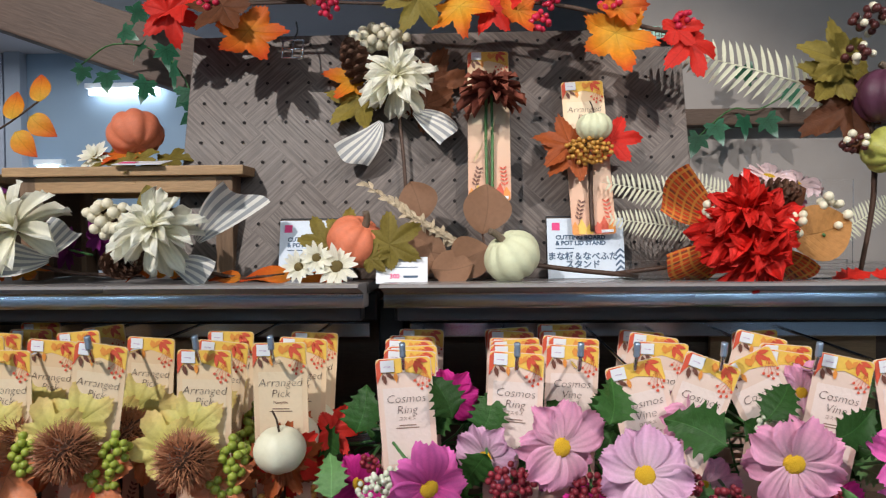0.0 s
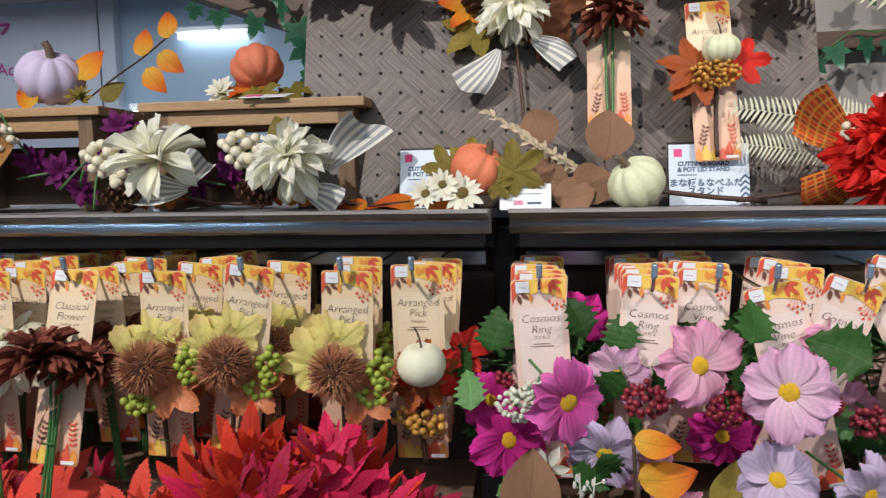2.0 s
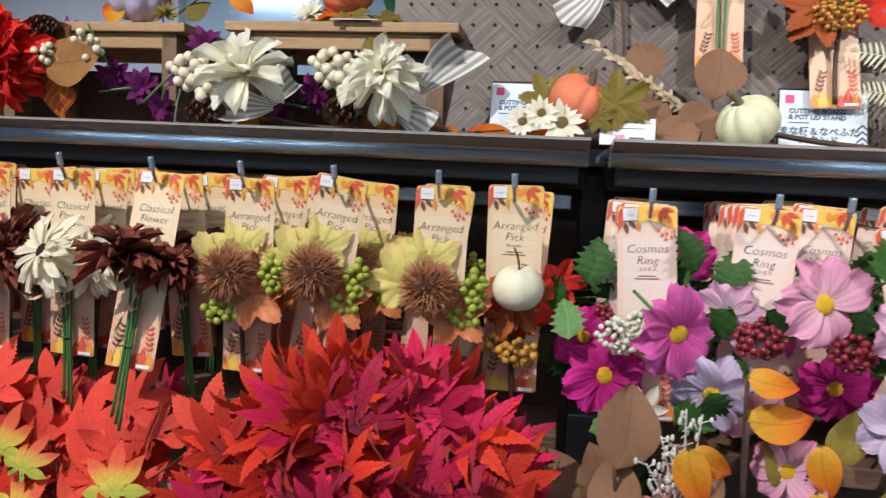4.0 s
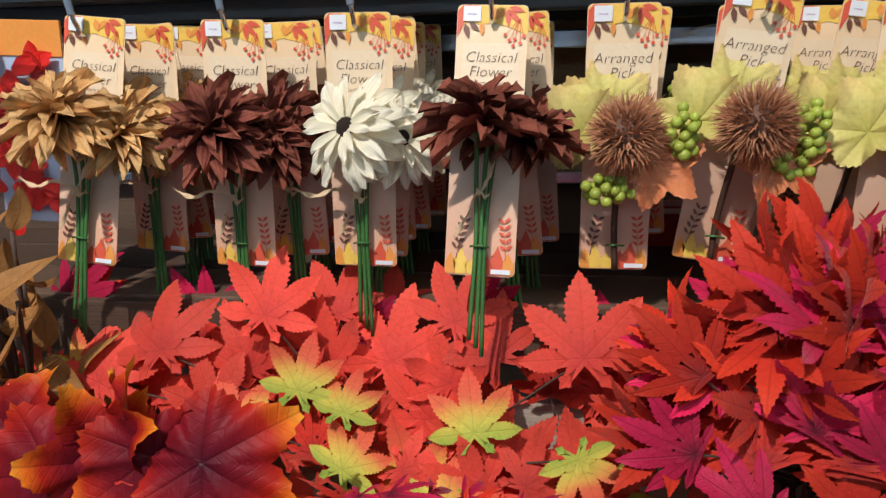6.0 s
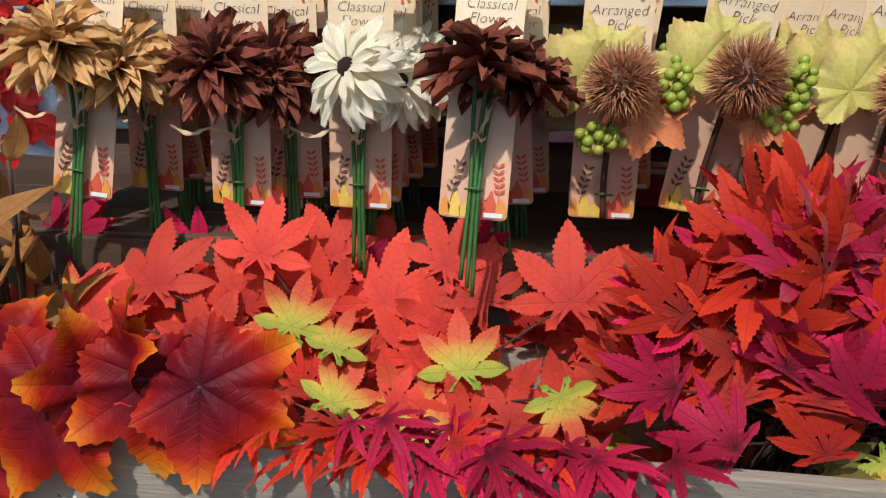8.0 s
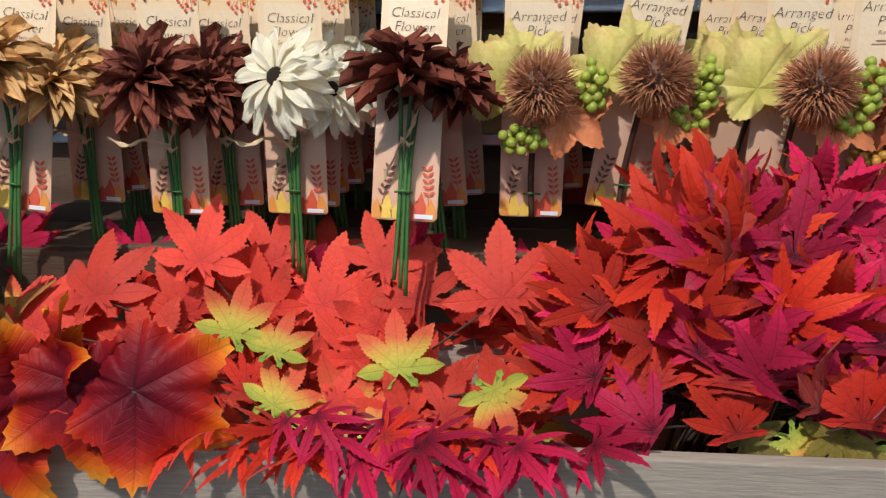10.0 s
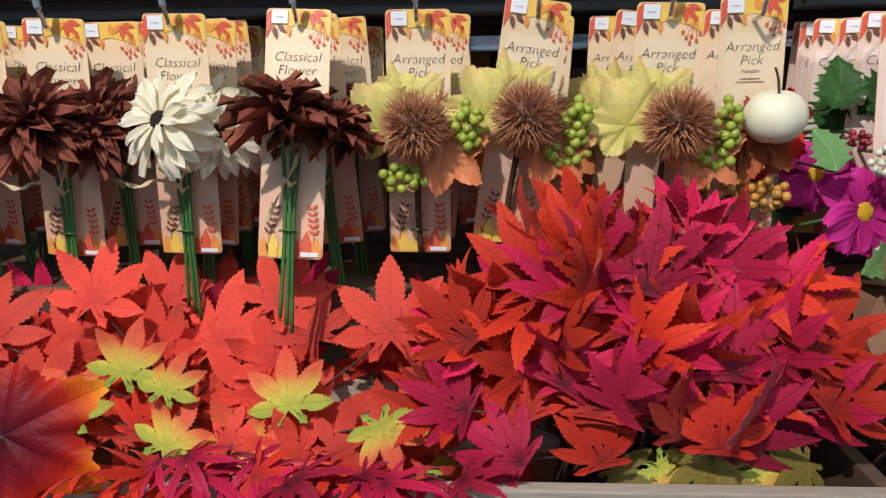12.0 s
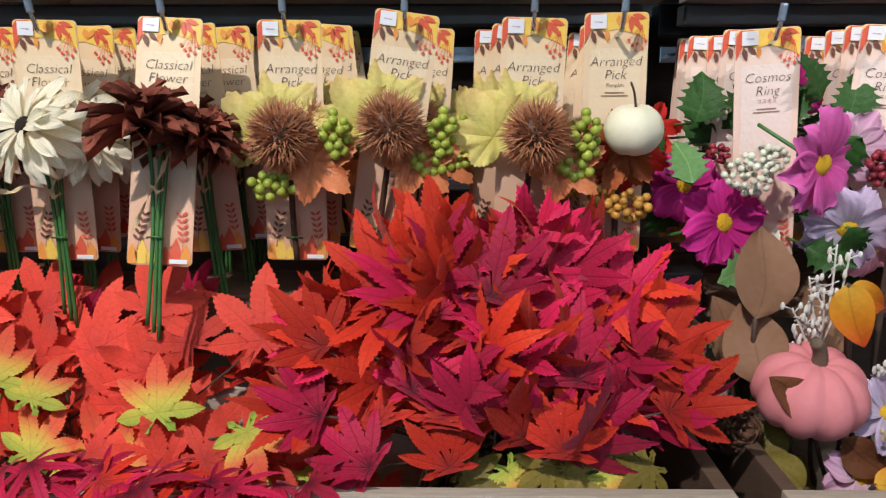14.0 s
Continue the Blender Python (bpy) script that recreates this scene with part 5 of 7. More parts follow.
G_BIG = "large leaf sprays"
LBIG = "large dark red fabric leaves with orange edges"
big_leaf_spray((-0.735, 0.60, 0.86), [((-0.680, 0.526, 0.998), (0.10, -1, 0.40), (0.75, -0.1, -0.40), 0.068), ((-0.716, 0.530, 0.998), (0.45, -1, 0.2), (0.15, -0.3, -0.95), 0.066), ((-0.742, 0.545, 1.005), (-0.80, -0.7, 0.3), (-0.10, -0.2, 0.9), 0.052)], LBIG, G_BIG, L_GRAPE)
big_leaf_spray((-0.82, 0.60, 0.86), [((-0.788, 0.527, 0.980), (-0.05, -1, 0.40), (-0.40, -0.2, -0.75), 0.078), ((-0.760, 0.540, 0.985), (0.85, -0.7, 0.2), (-0.1, -0.2, 0.95), 0.056), ((-0.835, 0.55, 0.990), (-0.2, -0.8, 0.5), (-0.5, -0.2, 0.7), 0.058)], LBIG, G_BIG, L_GRAPE)
big_leaf_spray((-0.88, 0.60, 0.86), [((-0.872, 0.527, 0.93), (0.1, -1, 0.3), (-0.3, -0.2, -0.7), 0.075), ((-0.765, 0.545, 0.905), (0.3, -1, 0.2), (0.3, -0.2, -0.8), 0.062)], LBIG, G_BIG, L_GRAPE)
dry = []
for i in range(34):
    dry.append(((-0.905 + rg.gauss(0, 0.030), 0.62 + rg.uniform(-0.035, 0.06), 1.045 + rg.gauss(0, 0.040)), (rg.gauss(0.2, 0.7), -1, rg.gauss(0.1, 0.6)), (rg.gauss(0.35, 0.5), -0.2, rg.gauss(0.1, 0.8)), rg.uniform(0.034, 0.055)))
big_leaf_spray((-0.94, 0.66, 0.84), dry, "dry tan fabric leaf bunch", "tan leaf bunches", L_DRY, TWIG, lambda o, m, mt, i: oval(o, m, mt, 0.22, 0, i, 0.55 if i % 2 else -0.4))
ws = thing("dusty_leaf_sprig", T(-0.77, 0.545, 0.86), "small white dusty leaf sprig beside the trough", "artificial leaves")
for i, (dx, dz, a) in enumerate(((-0.012, 0.03, -15), (0.012, 0.02, 30), (0.045, 0.024, 12))):
    part("leaf", shared("frond", L_WHITE, lambda: frond_bm(9, 0.26)), ws, facing((dx, -0.02, dz - 0.03), (0, -1, 0.2), (math.sin(radians(a)), 0, 1), 0.045))

# ---- products on hooks ----
def row_of(front, x, z, depth, tilt, jitter, y0=0.703, step=0.040):
    """Copies of a product behind the front one on its hook."""
    for k in range(1, depth):
        copy_thing(front, hanging(x + rg.uniform(-jitter, jitter), y0 + step * k, z + rg.uniform(-0.003, 0.003), tilt * 0.4 + rg.gauss(0, 3.5), rg.uniform(-8, 8)))


HZ = 1.266
tan_pick = gerbera_pick(hanging(-0.827, 0.700, HZ + 0.004, 6, 0, -8), G_TAN, "tan fabric gerbera pick on a cream card", 48, True)
row_of(tan_pick, -0.822, HZ, 5, 3, 0.016)
brown_a = gerbera_pick(hanging(-0.712, 0.703, HZ - 0.002, 2), G_BROWN, "dark brown fabric gerbera pick on a cream card", 38, True)
row_of(brown_a, -0.706, HZ, 6, 0, 0.02)
white_pick = gerbera_pick(hanging(-0.611, 0.703, HZ, 1), G_WHITE, "cream white fabric gerbera pick on a cream card", 24, yaw=-22)
row_of(white_pick, -0.603, HZ, 6, 0, 0.02)
brown_b = gerbera_pick(hanging(-0.508, 0.700, HZ + 0.002, 2.5, 0, -13), G_BROWN, "dark brown fabric gerbera pick on a cream card", 74, True)
row_of(brown_b, -0.500, HZ, 6, 0, 0.02)
chest_a = chestnut_pick(hanging(-0.413, 0.706, HZ, 0.5), "spiny brown chestnut burr pick on a cream card")
row_of(chest_a, -0.405, HZ, 4, 0, 0.016, step=0.055)
chest_b = chestnut_pick(hanging(-0.318, 0.706, HZ + 0.006, 8), "spiny brown chestnut burr pick on a tilted cream card", low=False)
row_of(chest_b, -0.312, HZ, 2, 4, 0.01, step=0.08)
chest_c = chestnut_pick(hanging(-0.215, 0.700, HZ + 0.001, 1.5), "spiny brown chestnut burr pick on a cream card", low=False)
row_of(chest_c, -0.224, HZ, 3, 4, 0.012, step=0.06)
pump_pick = pumpkin_pick(hanging(-0.147, 0.712, HZ + 0.006, -1), "cream pumpkin pick with rust leaves on a cream card")
row_of(pump_pick, -0.142, HZ - 0.002, 3, 0, 0.004, 0.715, 0.06)
for x in (-0.835, -0.712, -0.611, -0.508, -0.413, -0.318, -0.217, -0.147, -0.026, 0.078, 0.135, 0.185, 0.262, 0.345, 0.43):
    hook(x, HZ + 0.003 if x < -0.1 else HZ - 0.004)
sheet = thing("flower_packet", hanging(-0.915, 0.73, 1.275, 3), "red fabric petals in a clear packet", "packet")
part("backing", mesh_of(box_bm(0.075, 0.165, 0.002, 0.0006), mat("pale_blue_backing", (0.42, 0.52, 0.66), 0.4, 0.1, 10, 0.05), False), sheet, T(0, -0.085, 0))
for i in range(48):
    part("petal", shared(("petalred", i % 3), D_RED, lambda: petal_bm(0.3, 0.6, 0.1, 0.1, seed=i % 3)), sheet, T(rg.uniform(-0.026, 0.026), -0.085 + rg.uniform(-0.078, 0.06), 0.006 + rg.uniform(0, 0.006)) @ R(rg.uniform(0, 360), "Z") @ S(0.028))
part("header", mesh_of(box_bm(0.075, 0.03, 0.003, 0.0006), P_ORANGE, False), sheet, T(0, -0.006, 0.001))
part("clear_film", mesh_of(box_bm(0.074, 0.14, 0.0008), BAG, False), sheet, T(0, -0.092, 0.018))

ring_a = cosmos_card(hanging(-0.027, 0.703, HZ - 0.007, -4), "Cosmos\nRing", "pale pink cosmos garland card on a hook")
row_of(ring_a, -0.026, HZ - 0.006, 6, -2, 0.006, step=0.034)
ring_b = cosmos_card(hanging(0.079, 0.712, HZ - 0.004, 3, -8), "Cosmos\nRing", "pale pink cosmos garland card on a hook")
row_of(ring_b, 0.080, HZ - 0.004, 6, 2, 0.004, 0.712, 0.034)
vine_a = cosmos_card(hanging(0.186, 0.695, HZ - 0.010, -14), "Cosmos\nVine", "pale pink cosmos vine card hanging askew")
vine_b = cosmos_card(hanging(0.255, 0.700, HZ - 0.008, 20), "Cosmos\nVine", "pale pink cosmos vine card hanging askew")
vine_c = cosmos_card(hanging(0.292, 0.707, HZ - 0.006, -26), "Cosmos\nVine", "pale pink cosmos vine card hanging askew")
row_of(vine_a, 0.14, HZ - 0.002, 6, 6, 0.006, 0.715, 0.032)
row_of(vine_b, 0.225, HZ - 0.004, 4, 20, 0.012, 0.725, 0.04)
row_of(vine_c, 0.345, HZ - 0.004, 5, 16, 0.01, 0.70, 0.035)
copy_thing(vine_b, hanging(0.375, 0.70, HZ - 0.006, 12))
copy_thing(vine_a, hanging(0.43, 0.705, HZ - 0.006, -9))

# cosmos garlands: flowers, leaves and berries below those cards
FL = [(-0.002, 0.650, 1.168, C_MAG, 0.043, 25, 6), (-0.056, 0.690, 1.115, C_DEEP, 0.040, 5, 10), (0.114, 0.666, 1.199, C_PINK, 0.043, 5, -12), (0.178, 0.628, 1.188, C_LILAC, 0.042, 0, 14), (0.312, 0.660, 1.188, C_PINK, 0.046, 0, -8),
      (0.033, 0.665, 1.116, C_LAV, 0.038, -20, 20), (0.180, 0.655, 1.100, C_LAV, 0.038, 0, 25), (0.252, 0.650, 1.092, C_LAV, 0.040, 10, 15), (0.415, 0.665, 1.190, C_MAG, 0.042, 15, 0), (0.150, 0.72, 1.115, C_DEEP, 0.036, 0, 10),
      (0.015, 0.745, 1.225, C_DEEP, 0.030, 0, 0), (0.07, 0.69, 1.095, C_PINK, 0.034, 20, 30), (0.255, 0.72, 1.145, C_PINK, 0.034, 0, 0), (0.36, 0.70, 1.13, C_DEEP, 0.036, 0, 10), (0.235, 0.70, 1.215, C_PINK, 0.030, 20, 0),
      (0.345, 0.72, 1.235, C_PINK, 0.030, 0, 0), (0.10, 0.75, 1.16, C_MAG, 0.034, 0, 0), (-0.075, 0.735, 1.140, C_DEEP, 0.034, -10, 0), (0.05, 0.71, 1.175, C_LILAC, 0.036, -30, 0), (0.44, 0.66, 1.10, C_LILAC, 0.04, 0, 10), (0.10, 0.66, 1.055, C_PINK, 0.034, 0, 40), (0.32, 0.66, 1.07, C_PINK, 0.034, 10, 25)]
NAMED = {"magenta_petal": "bright magenta", "deep_magenta_petal": "deep magenta", "pink_petal": "pale pink", "blush_petal": "blush pink", "lilac_petal": "pale lilac", "lavender_petal": "lavender", "white_petal": "white"}
for x, y, z, mt, s, yaw, pit in FL:
    ob = thing("cosmos_flower", hanging(x, y, z, rg.uniform(-180, 180), yaw, -pit), NAMED[mt.name] + " fabric cosmos flower with a yellow centre", "artificial flower", "cosmos flowers")
    cosmos(ob, Matrix(), mt, s)
    stalk(ob, [(0, 0, 0), (0.004, -0.01, -0.02), (0.01, -0.025, -0.05)], 0.0016, STEMGREEN)
ob = thing("white_flower", hanging(-0.020, 0.690, 1.086, 0, 0, -10), "small white fabric flower with a yellow centre", "artificial flower")
bloom(ob, Matrix(), C_WHITE, [(6, 0.026, 8, 0)], YELLOW_EYE, 0.006, "wsmall", width=0.2, point=0.6, cup=0.08, curl=0.1)
LEAFY = [(-0.090, 0.670, 1.150, -10, 0.034, L_LGREEN), (0.155, 0.655, 1.222, 20, 0.036, L_GREEN), (0.252, 0.650, 1.205, -60, 0.042, L_GREEN), (0.290, 0.66, 1.225, 30, 0.036, L_GREEN), (0.050, 0.69, 1.185, -150, 0.036, L_GREEN), (0.018, 0.70, 1.215, -20, 0.034, L_GREEN), (-0.075, 0.72, 1.195, 10, 0.036, L_GREEN), (-0.095, 0.735, 1.17, -60, 0.036, L_GREEN),
         (0.005, 0.668, 1.100, 110, 0.030, L_GREEN), (0.03, 0.655, 1.118, 150, 0.026, L_GREEN), (-0.03, 0.66, 1.085, -110, 0.03, L_LGREEN), (0.345, 0.655, 1.21, 60, 0.036, L_GREEN), (0.30, 0.67, 1.13, 170, 0.032, L_GREEN), (0.37, 0.66, 1.155, -120, 0.036, L_LGREEN)]
for i in range(70):
    LEAFY.append((rg.uniform(-0.09, 0.46), rg.uniform(0.70, 0.79), rg.uniform(1.07, 1.225), rg.uniform(-180, 180), rg.uniform(0.026, 0.036), L_GREEN if rg.random() < 0.85 else L_LGREEN))
for i in range(0, len(LEAFY), 4):
    grp = LEAFY[i:i + 4]
    ob = thing("leaf_sprig", T(grp[0][0], 0.80, grp[0][2]), "green fabric leaf sprig of the garland", "artificial leaves", "green leaf sprigs")
    inv = ob.matrix_basis.inverted()
    bm = bmesh.new()
    for k, (x, y, z, a, s, mt) in enumerate(grp):
        m = facing((x, y, z), (rg.gauss(0, 0.35), -1, rg.gauss(0.3, 0.3)), (math.sin(radians(a)), 0, math.cos(radians(a))), s * 1.25)
        oval(ob, inv @ m, mt, 0.42 if k % 3 else 0.34, 1, k, 0.3, 0.60)
        tube_bm([inv @ q for q in bent([Vector((grp[0][0], 0.80, grp[0][2])), Vector((x, 0.77, (z + grp[0][2]) / 2)), Vector((x, y, z))], 4)], 0.0012, 5, bm)
    part("vine", mesh_of(bm, STEMGREEN), ob)
for x, y, z, mt, n, sp, rr in ((0.071, 0.675, 1.163, REDB, 30, 0.022, 0.0042), (0.141, 0.665, 1.160, REDB, 26, 0.020, 0.0042), (0.262, 0.665, 1.150, REDB, 24, 0.018, 0.004), (0.225, 0.67, 1.165, REDB, 16, 0.015, 0.004), (0.345, 0.67, 1.150, REDB, 22, 0.018, 0.004), (-0.048, 0.665, 1.158, GREENWB, 30, 0.020, 0.0036), (-0.030, 0.665, 1.172, GREENWB, 14, 0.012, 0.0036),
                               (-0.055, 0.735, 1.205, GREENWB, 18, 0.014, 0.0034), (0.055, 0.72, 1.205, REDB, 14, 0.014, 0.0038), (-0.06, 0.70, 1.172, REDB, 10, 0.010, 0.0036), (0.30, 0.68, 1.215, GREENWB, 12, 0.012, 0.0034)):
    ob = thing("berry_sprig", T(x, y, z), ("dark red" if mt is REDB else "pale green white") + " berry sprig of the garland", "artificial berries", "berry sprigs")
    berries(ob, (0, 0, 0), mt, int(n * 1.7), sp, rr * 0.78, int(x * 1000) + 500, (1, 0.7, 0.8))
    stalk(ob, [(0, 0, 0), (0.004, 0.03, 0.004), (0.01, 0.09, 0.0)], 0.0016, STEMGREEN)
red_leaf = thing("leaf_sprig", T(-0.104, 0.745, 1.190), "orange red fabric leaf beside the pumpkin pick", "artificial leaves")
grape(red_leaf, facing((0, 0, 0), (0.2, -1, 0.5), (1, 0, 0.1), 0.030), L_SCAR, 1)

# autumn leaf sprays and pink pumpkin right of the leaf trough
pumpkin("pink_pumpkin", (-0.006, 0.618, 0.998), 0.0425, PK_PINK, "matte pink pumpkin ornament with a grey stem", 20, (18, 0), 9, 0.80, 0.5)
taupe = [((-0.045, 0.635, 1.050), (0.25, -1, 0.2), (0.30, 0, 1), 0.105), ((-0.040, 0.622, 1.000), (-0.5, -1, 0.2), (-0.45, 0, 1), 0.090), ((0.005, 0.655, 1.010), (0.3, -1, 0.2), (0.55, 0, 0.8), 0.105), ((-0.075, 0.665, 0.995), (0, -1, 0.3), (-0.6, 0, 0.9), 0.085), ((-0.050, 0.655, 1.00), (0.3, -1, 0.1), (-0.15, 0, 0.9), 0.085)]
big_leaf_spray((-0.02, 0.66, 0.84), taupe, "brown round eucalyptus leaf spray", "eucalyptus sprays", L_TAUPE, TWIG, lambda o, m, mt, i: oval(o, m @ S(0.70), mt, 0.38, 0, i, 0.5 if i % 2 else 0.25, 0.85))
orange = [((0.008, 0.61, 1.085), (-0.4, -1, 0.1), (0.3, -0.2, -1), 0.050), ((0.012, 0.612, 1.082), (0.3, -1, 0.3), (0.9, 0, -0.4), 0.04), ((0.06, 0.645, 1.10), (0, -1, 0.4), (0.9, 0, 0.15), 0.055), ((0.055, 0.64, 1.138), (0, -1, 0.5), (0.95, 0, -0.1), 0.042), ((0.115, 0.64, 1.088), (0.1, -1, 0.2), (0.3, 0, -1), 0.045), ((0.115, 0.635, 1.050), (0.1, -1, 0.2), (0.2, 0, -1), 0.05), ((0.0, 0.575, 0.925), (0, -1, 0.8), (0.6, -0.3, -0.1), 0.05), ((0.03, 0.58, 0.94), (0, -0.8, 0.8), (1, 0, 0.2), 0.045)]
big_leaf_spray((0.08, 0.66, 0.84), orange, "orange and yellow fabric leaf spray", "orange leaf sprays", L_YORANGE, TWIG, lambda o, m, mt, i: oval(o, m, mt, 0.30, 0, i, 0.15))
olive = [((0.13, 0.65, 1.07), (0.2, -1, 0.2), (0.5, 0, 0.9), 0.05), ((0.10, 0.66, 1.04), (0.2, -1, 0.2), (-0.3, 0, 0.9), 0.05), ((0.17, 0.65, 1.03), (0, -1, 0.2), (0.6, 0, 0.5), 0.05), ((-0.01, 0.60, 0.925), (0, -1, 0.5), (-0.5, 0, 0.5), 0.04), ((0.02, 0.60, 0.93), (0, -1, 0.5), (0.5, 0, 0.2), 0.04)]
big_leaf_spray((0.10, 0.67, 0.84), olive, "olive fabric leaf spray", "olive leaf sprays", L_OLIVE, TWIG, lambda o, m, mt, i: oval(o, m, mt, 0.34, 0, i, 0.15))


def frost_twig(foot, tips, label, material=FROST, bud=0.0024):
    ob = thing("frosted_twig", T(*foot), label, "artificial twig", "frosted twigs")
    inv = ob.matrix_basis.inverted()
    bm = bmesh.new()
    me = shared("berry", material, lambda: ball_bm(1, 2))
    for tip in tips:
        a, b = Vector(foot), Vector(tip)
        line = bent([a, a.lerp(b, 0.5) + Vector((0.006, 0, 0)), b], 6)
        tube_bm([inv @ q for q in line], 0.0012, 5, bm, 0.6)
        for k in range(12):
            q = a.lerp(b, 0.4 + 0.6 * k / 11) + Vector((rg.gauss(0, 0.005), rg.gauss(0, 0.003), rg.gauss(0, 0.003)))
            part("bud", me, ob, inv @ T(*q) @ Matrix.Diagonal((bud * 0.7, bud * 0.7, bud * rg.uniform(0.9, 1.7), 1)))
            tube_bm([inv @ q, inv @ a.lerp(b, 0.38 + 0.6 * k / 11)], 0.0006, 4, bm)
    part("twig", mesh_of(bm, material), ob)


frost_twig((0.0, 0.64, 1.00), [(-0.010, 0.63, 1.085), (0.008, 0.63, 1.110), (0.022, 0.635, 1.105), (0.0, 0.625, 1.075), (-0.02, 0.63, 1.06)], "white frosted twig with small buds")
frost_twig((0.05, 0.64, 0.98), [(0.045, 0.60, 1.035), (0.065, 0.60, 1.03), (0.055, 0.61, 1.02)], "white frosted twig with small buds")
cone = thing("pine_cone", T(-0.055, 0.645, 0.955) @ R(70, "X"), "dark brown pine cone beside the trough", "pine cone")
pinecone(cone, Matrix(), 0.06)
for x, y, z, mt in ((0.046, 0.605, 0.985, C_LAV), (0.03, 0.60, 0.935, C_LILAC)):
    ob = thing("cosmos_flower", hanging(x, y, z, 20, 10, -25), NAMED[mt.name] + " fabric cosmos flower with a yellow centre", "artificial flower", "cosmos flowers")
    cosmos(ob, Matrix(), mt, 0.032)

fill = []
for i in range(16):
    fill.append(((rg.uniform(-0.02, 0.13), rg.uniform(0.575, 0.66), rg.uniform(0.89, 0.99)), (rg.gauss(0, 0.4), -1, rg.gauss(0.4, 0.3)), (rg.gauss(0, 0.8), -0.2, rg.gauss(0.2, 0.7)), rg.uniform(0.035, 0.055)))
big_leaf_spray((0.05, 0.67, 0.84), fill[:9], "olive fabric leaf spray", "olive leaf sprays", L_OLIVE, TWIG, lambda o, m, mt, i: oval(o, m, mt, 0.34, 0, i, 0.2))
big_leaf_spray((0.07, 0.67, 0.84), fill[9:], "brown fabric leaf spray", "brown leaf sprays", L_BROWN, TWIG, lambda o, m, mt, i: oval(o, m, mt, 0.34, 0, i, 0.2))
dark = [((rg.uniform(-0.085, 0.0), rg.uniform(0.66, 0.70), rg.uniform(0.90, 1.02)), (rg.gauss(0, 0.4), -1, 0.4), (rg.gauss(0, 0.8), -0.2, rg.gauss(0.4, 0.5)), 0.045) for i in range(9)]
big_leaf_spray((-0.03, 0.69, 0.84), dark, "dark green fabric leaf spray", "green leaf sprays", L_GREEN, TWIG, lambda o, m, mt, i: oval(o, m, mt, 0.30, 1, i, 0.2))
frost_twig((0.06, 0.62, 0.93), [(0.03, 0.57, 0.985), (0.06, 0.575, 0.99), (0.09, 0.58, 0.97)], "beige seed twig with small buds", WHEAT)

# ---- goods on the upper shelf ----
SZ = 1.3305
LEAN = 14.6


def board_pose(x, z, off=0.0):
    """A pose on the leaning board: x right, y up the board, z towards the aisle."""
    y = 0.915 + (z - 1.33) * 0.26
    return T(x, y, z) @ R(90 - LEAN, "X") @ T(0, 0, off)


board = thing("pegboard", board_pose(-0.012, SZ), "brown wood-grain pegboard leaning on the shelf", "pegboard")
bw, bh = 0.652, 0.335
pb = box_bm(bw, bh, 0.008, 0.001, (0, bh / 2, -0.004))
part("panel", mesh_of(pb, PEG, False), board)
hb = bmesh.new()
for i in range(23):
    for j in range(12):
        flat_bm(disc(-bw / 2 + 0.022 + i * 0.0277, 0.016 + j * 0.0277, 0.0022, 10), 0.0012, hb)
tagged(part("peg_hole", mesh_of(hb, HOLE, False), board), kind="stuff")


def stand_sign(x, z, big):
    ob = thing("product_sign", T(x, 0.897, SZ) @ R(90 - 12, "X"), "white printed card sign for a cutting board stand", "sign", "product signs")
    w, h = 0.092, 0.074
    part("card", mesh_of(box_bm(w, h, 0.0012, 0.0004, (0, h / 2, 0)), mat("blue_white_card", (0.66, 0.74, 0.84), 0.5, 0.03, rand=0.02), False), ob)
    part("wire_frame", mesh_of(tube_bm([(-w / 2, 0, -0.003), (-w / 2, h + 0.003, -0.003), (w / 2, h + 0.003, -0.003), (w / 2, 0, -0.003)], 0.0013, 6), BLACK), ob, None, "black wire stand")
    lg = bmesh.new()
    flat_bm(quad(-0.040, 0.059, -0.0305, 0.0685), 0.0010, lg)
    part("logo", mesh_of(lg, PINKINK, False), ob)
    part("lettering", letters("CUTTING BOARD\n& POT LID STAND", 0.0074, NAVY, bold=0.0003), ob, T(-0.006, 0.0465, 0.0011))
    ss = bmesh.new()
    flat_bm(quad(-0.036, 0.036, -0.014, 0.0372), 0.0010, ss)
    for k in range(4):
        y0 = 0.007 + k * 0.007
        flat_bm([(0.035, y0), (0.041, y0 + 0.006), (0.0455, y0 + 0.002), (0.0455, y0 + 0.005), (0.041, y0 + 0.009), (0.035, y0 + 0.003)], 0.0010, ss)
    part("printed_chevron", mesh_of(ss, NAVY, False), ob)
    if big:
        part("japanese_lettering", letters("まな板＆なべふた\nスタンド", 0.0105, NAVY, bold=0.0003), ob, T(-0.004, 0.0215, 0.0011))
    return ob


stand_sign(-0.153, 0, False)
stand_sign(0.175, 0, True)


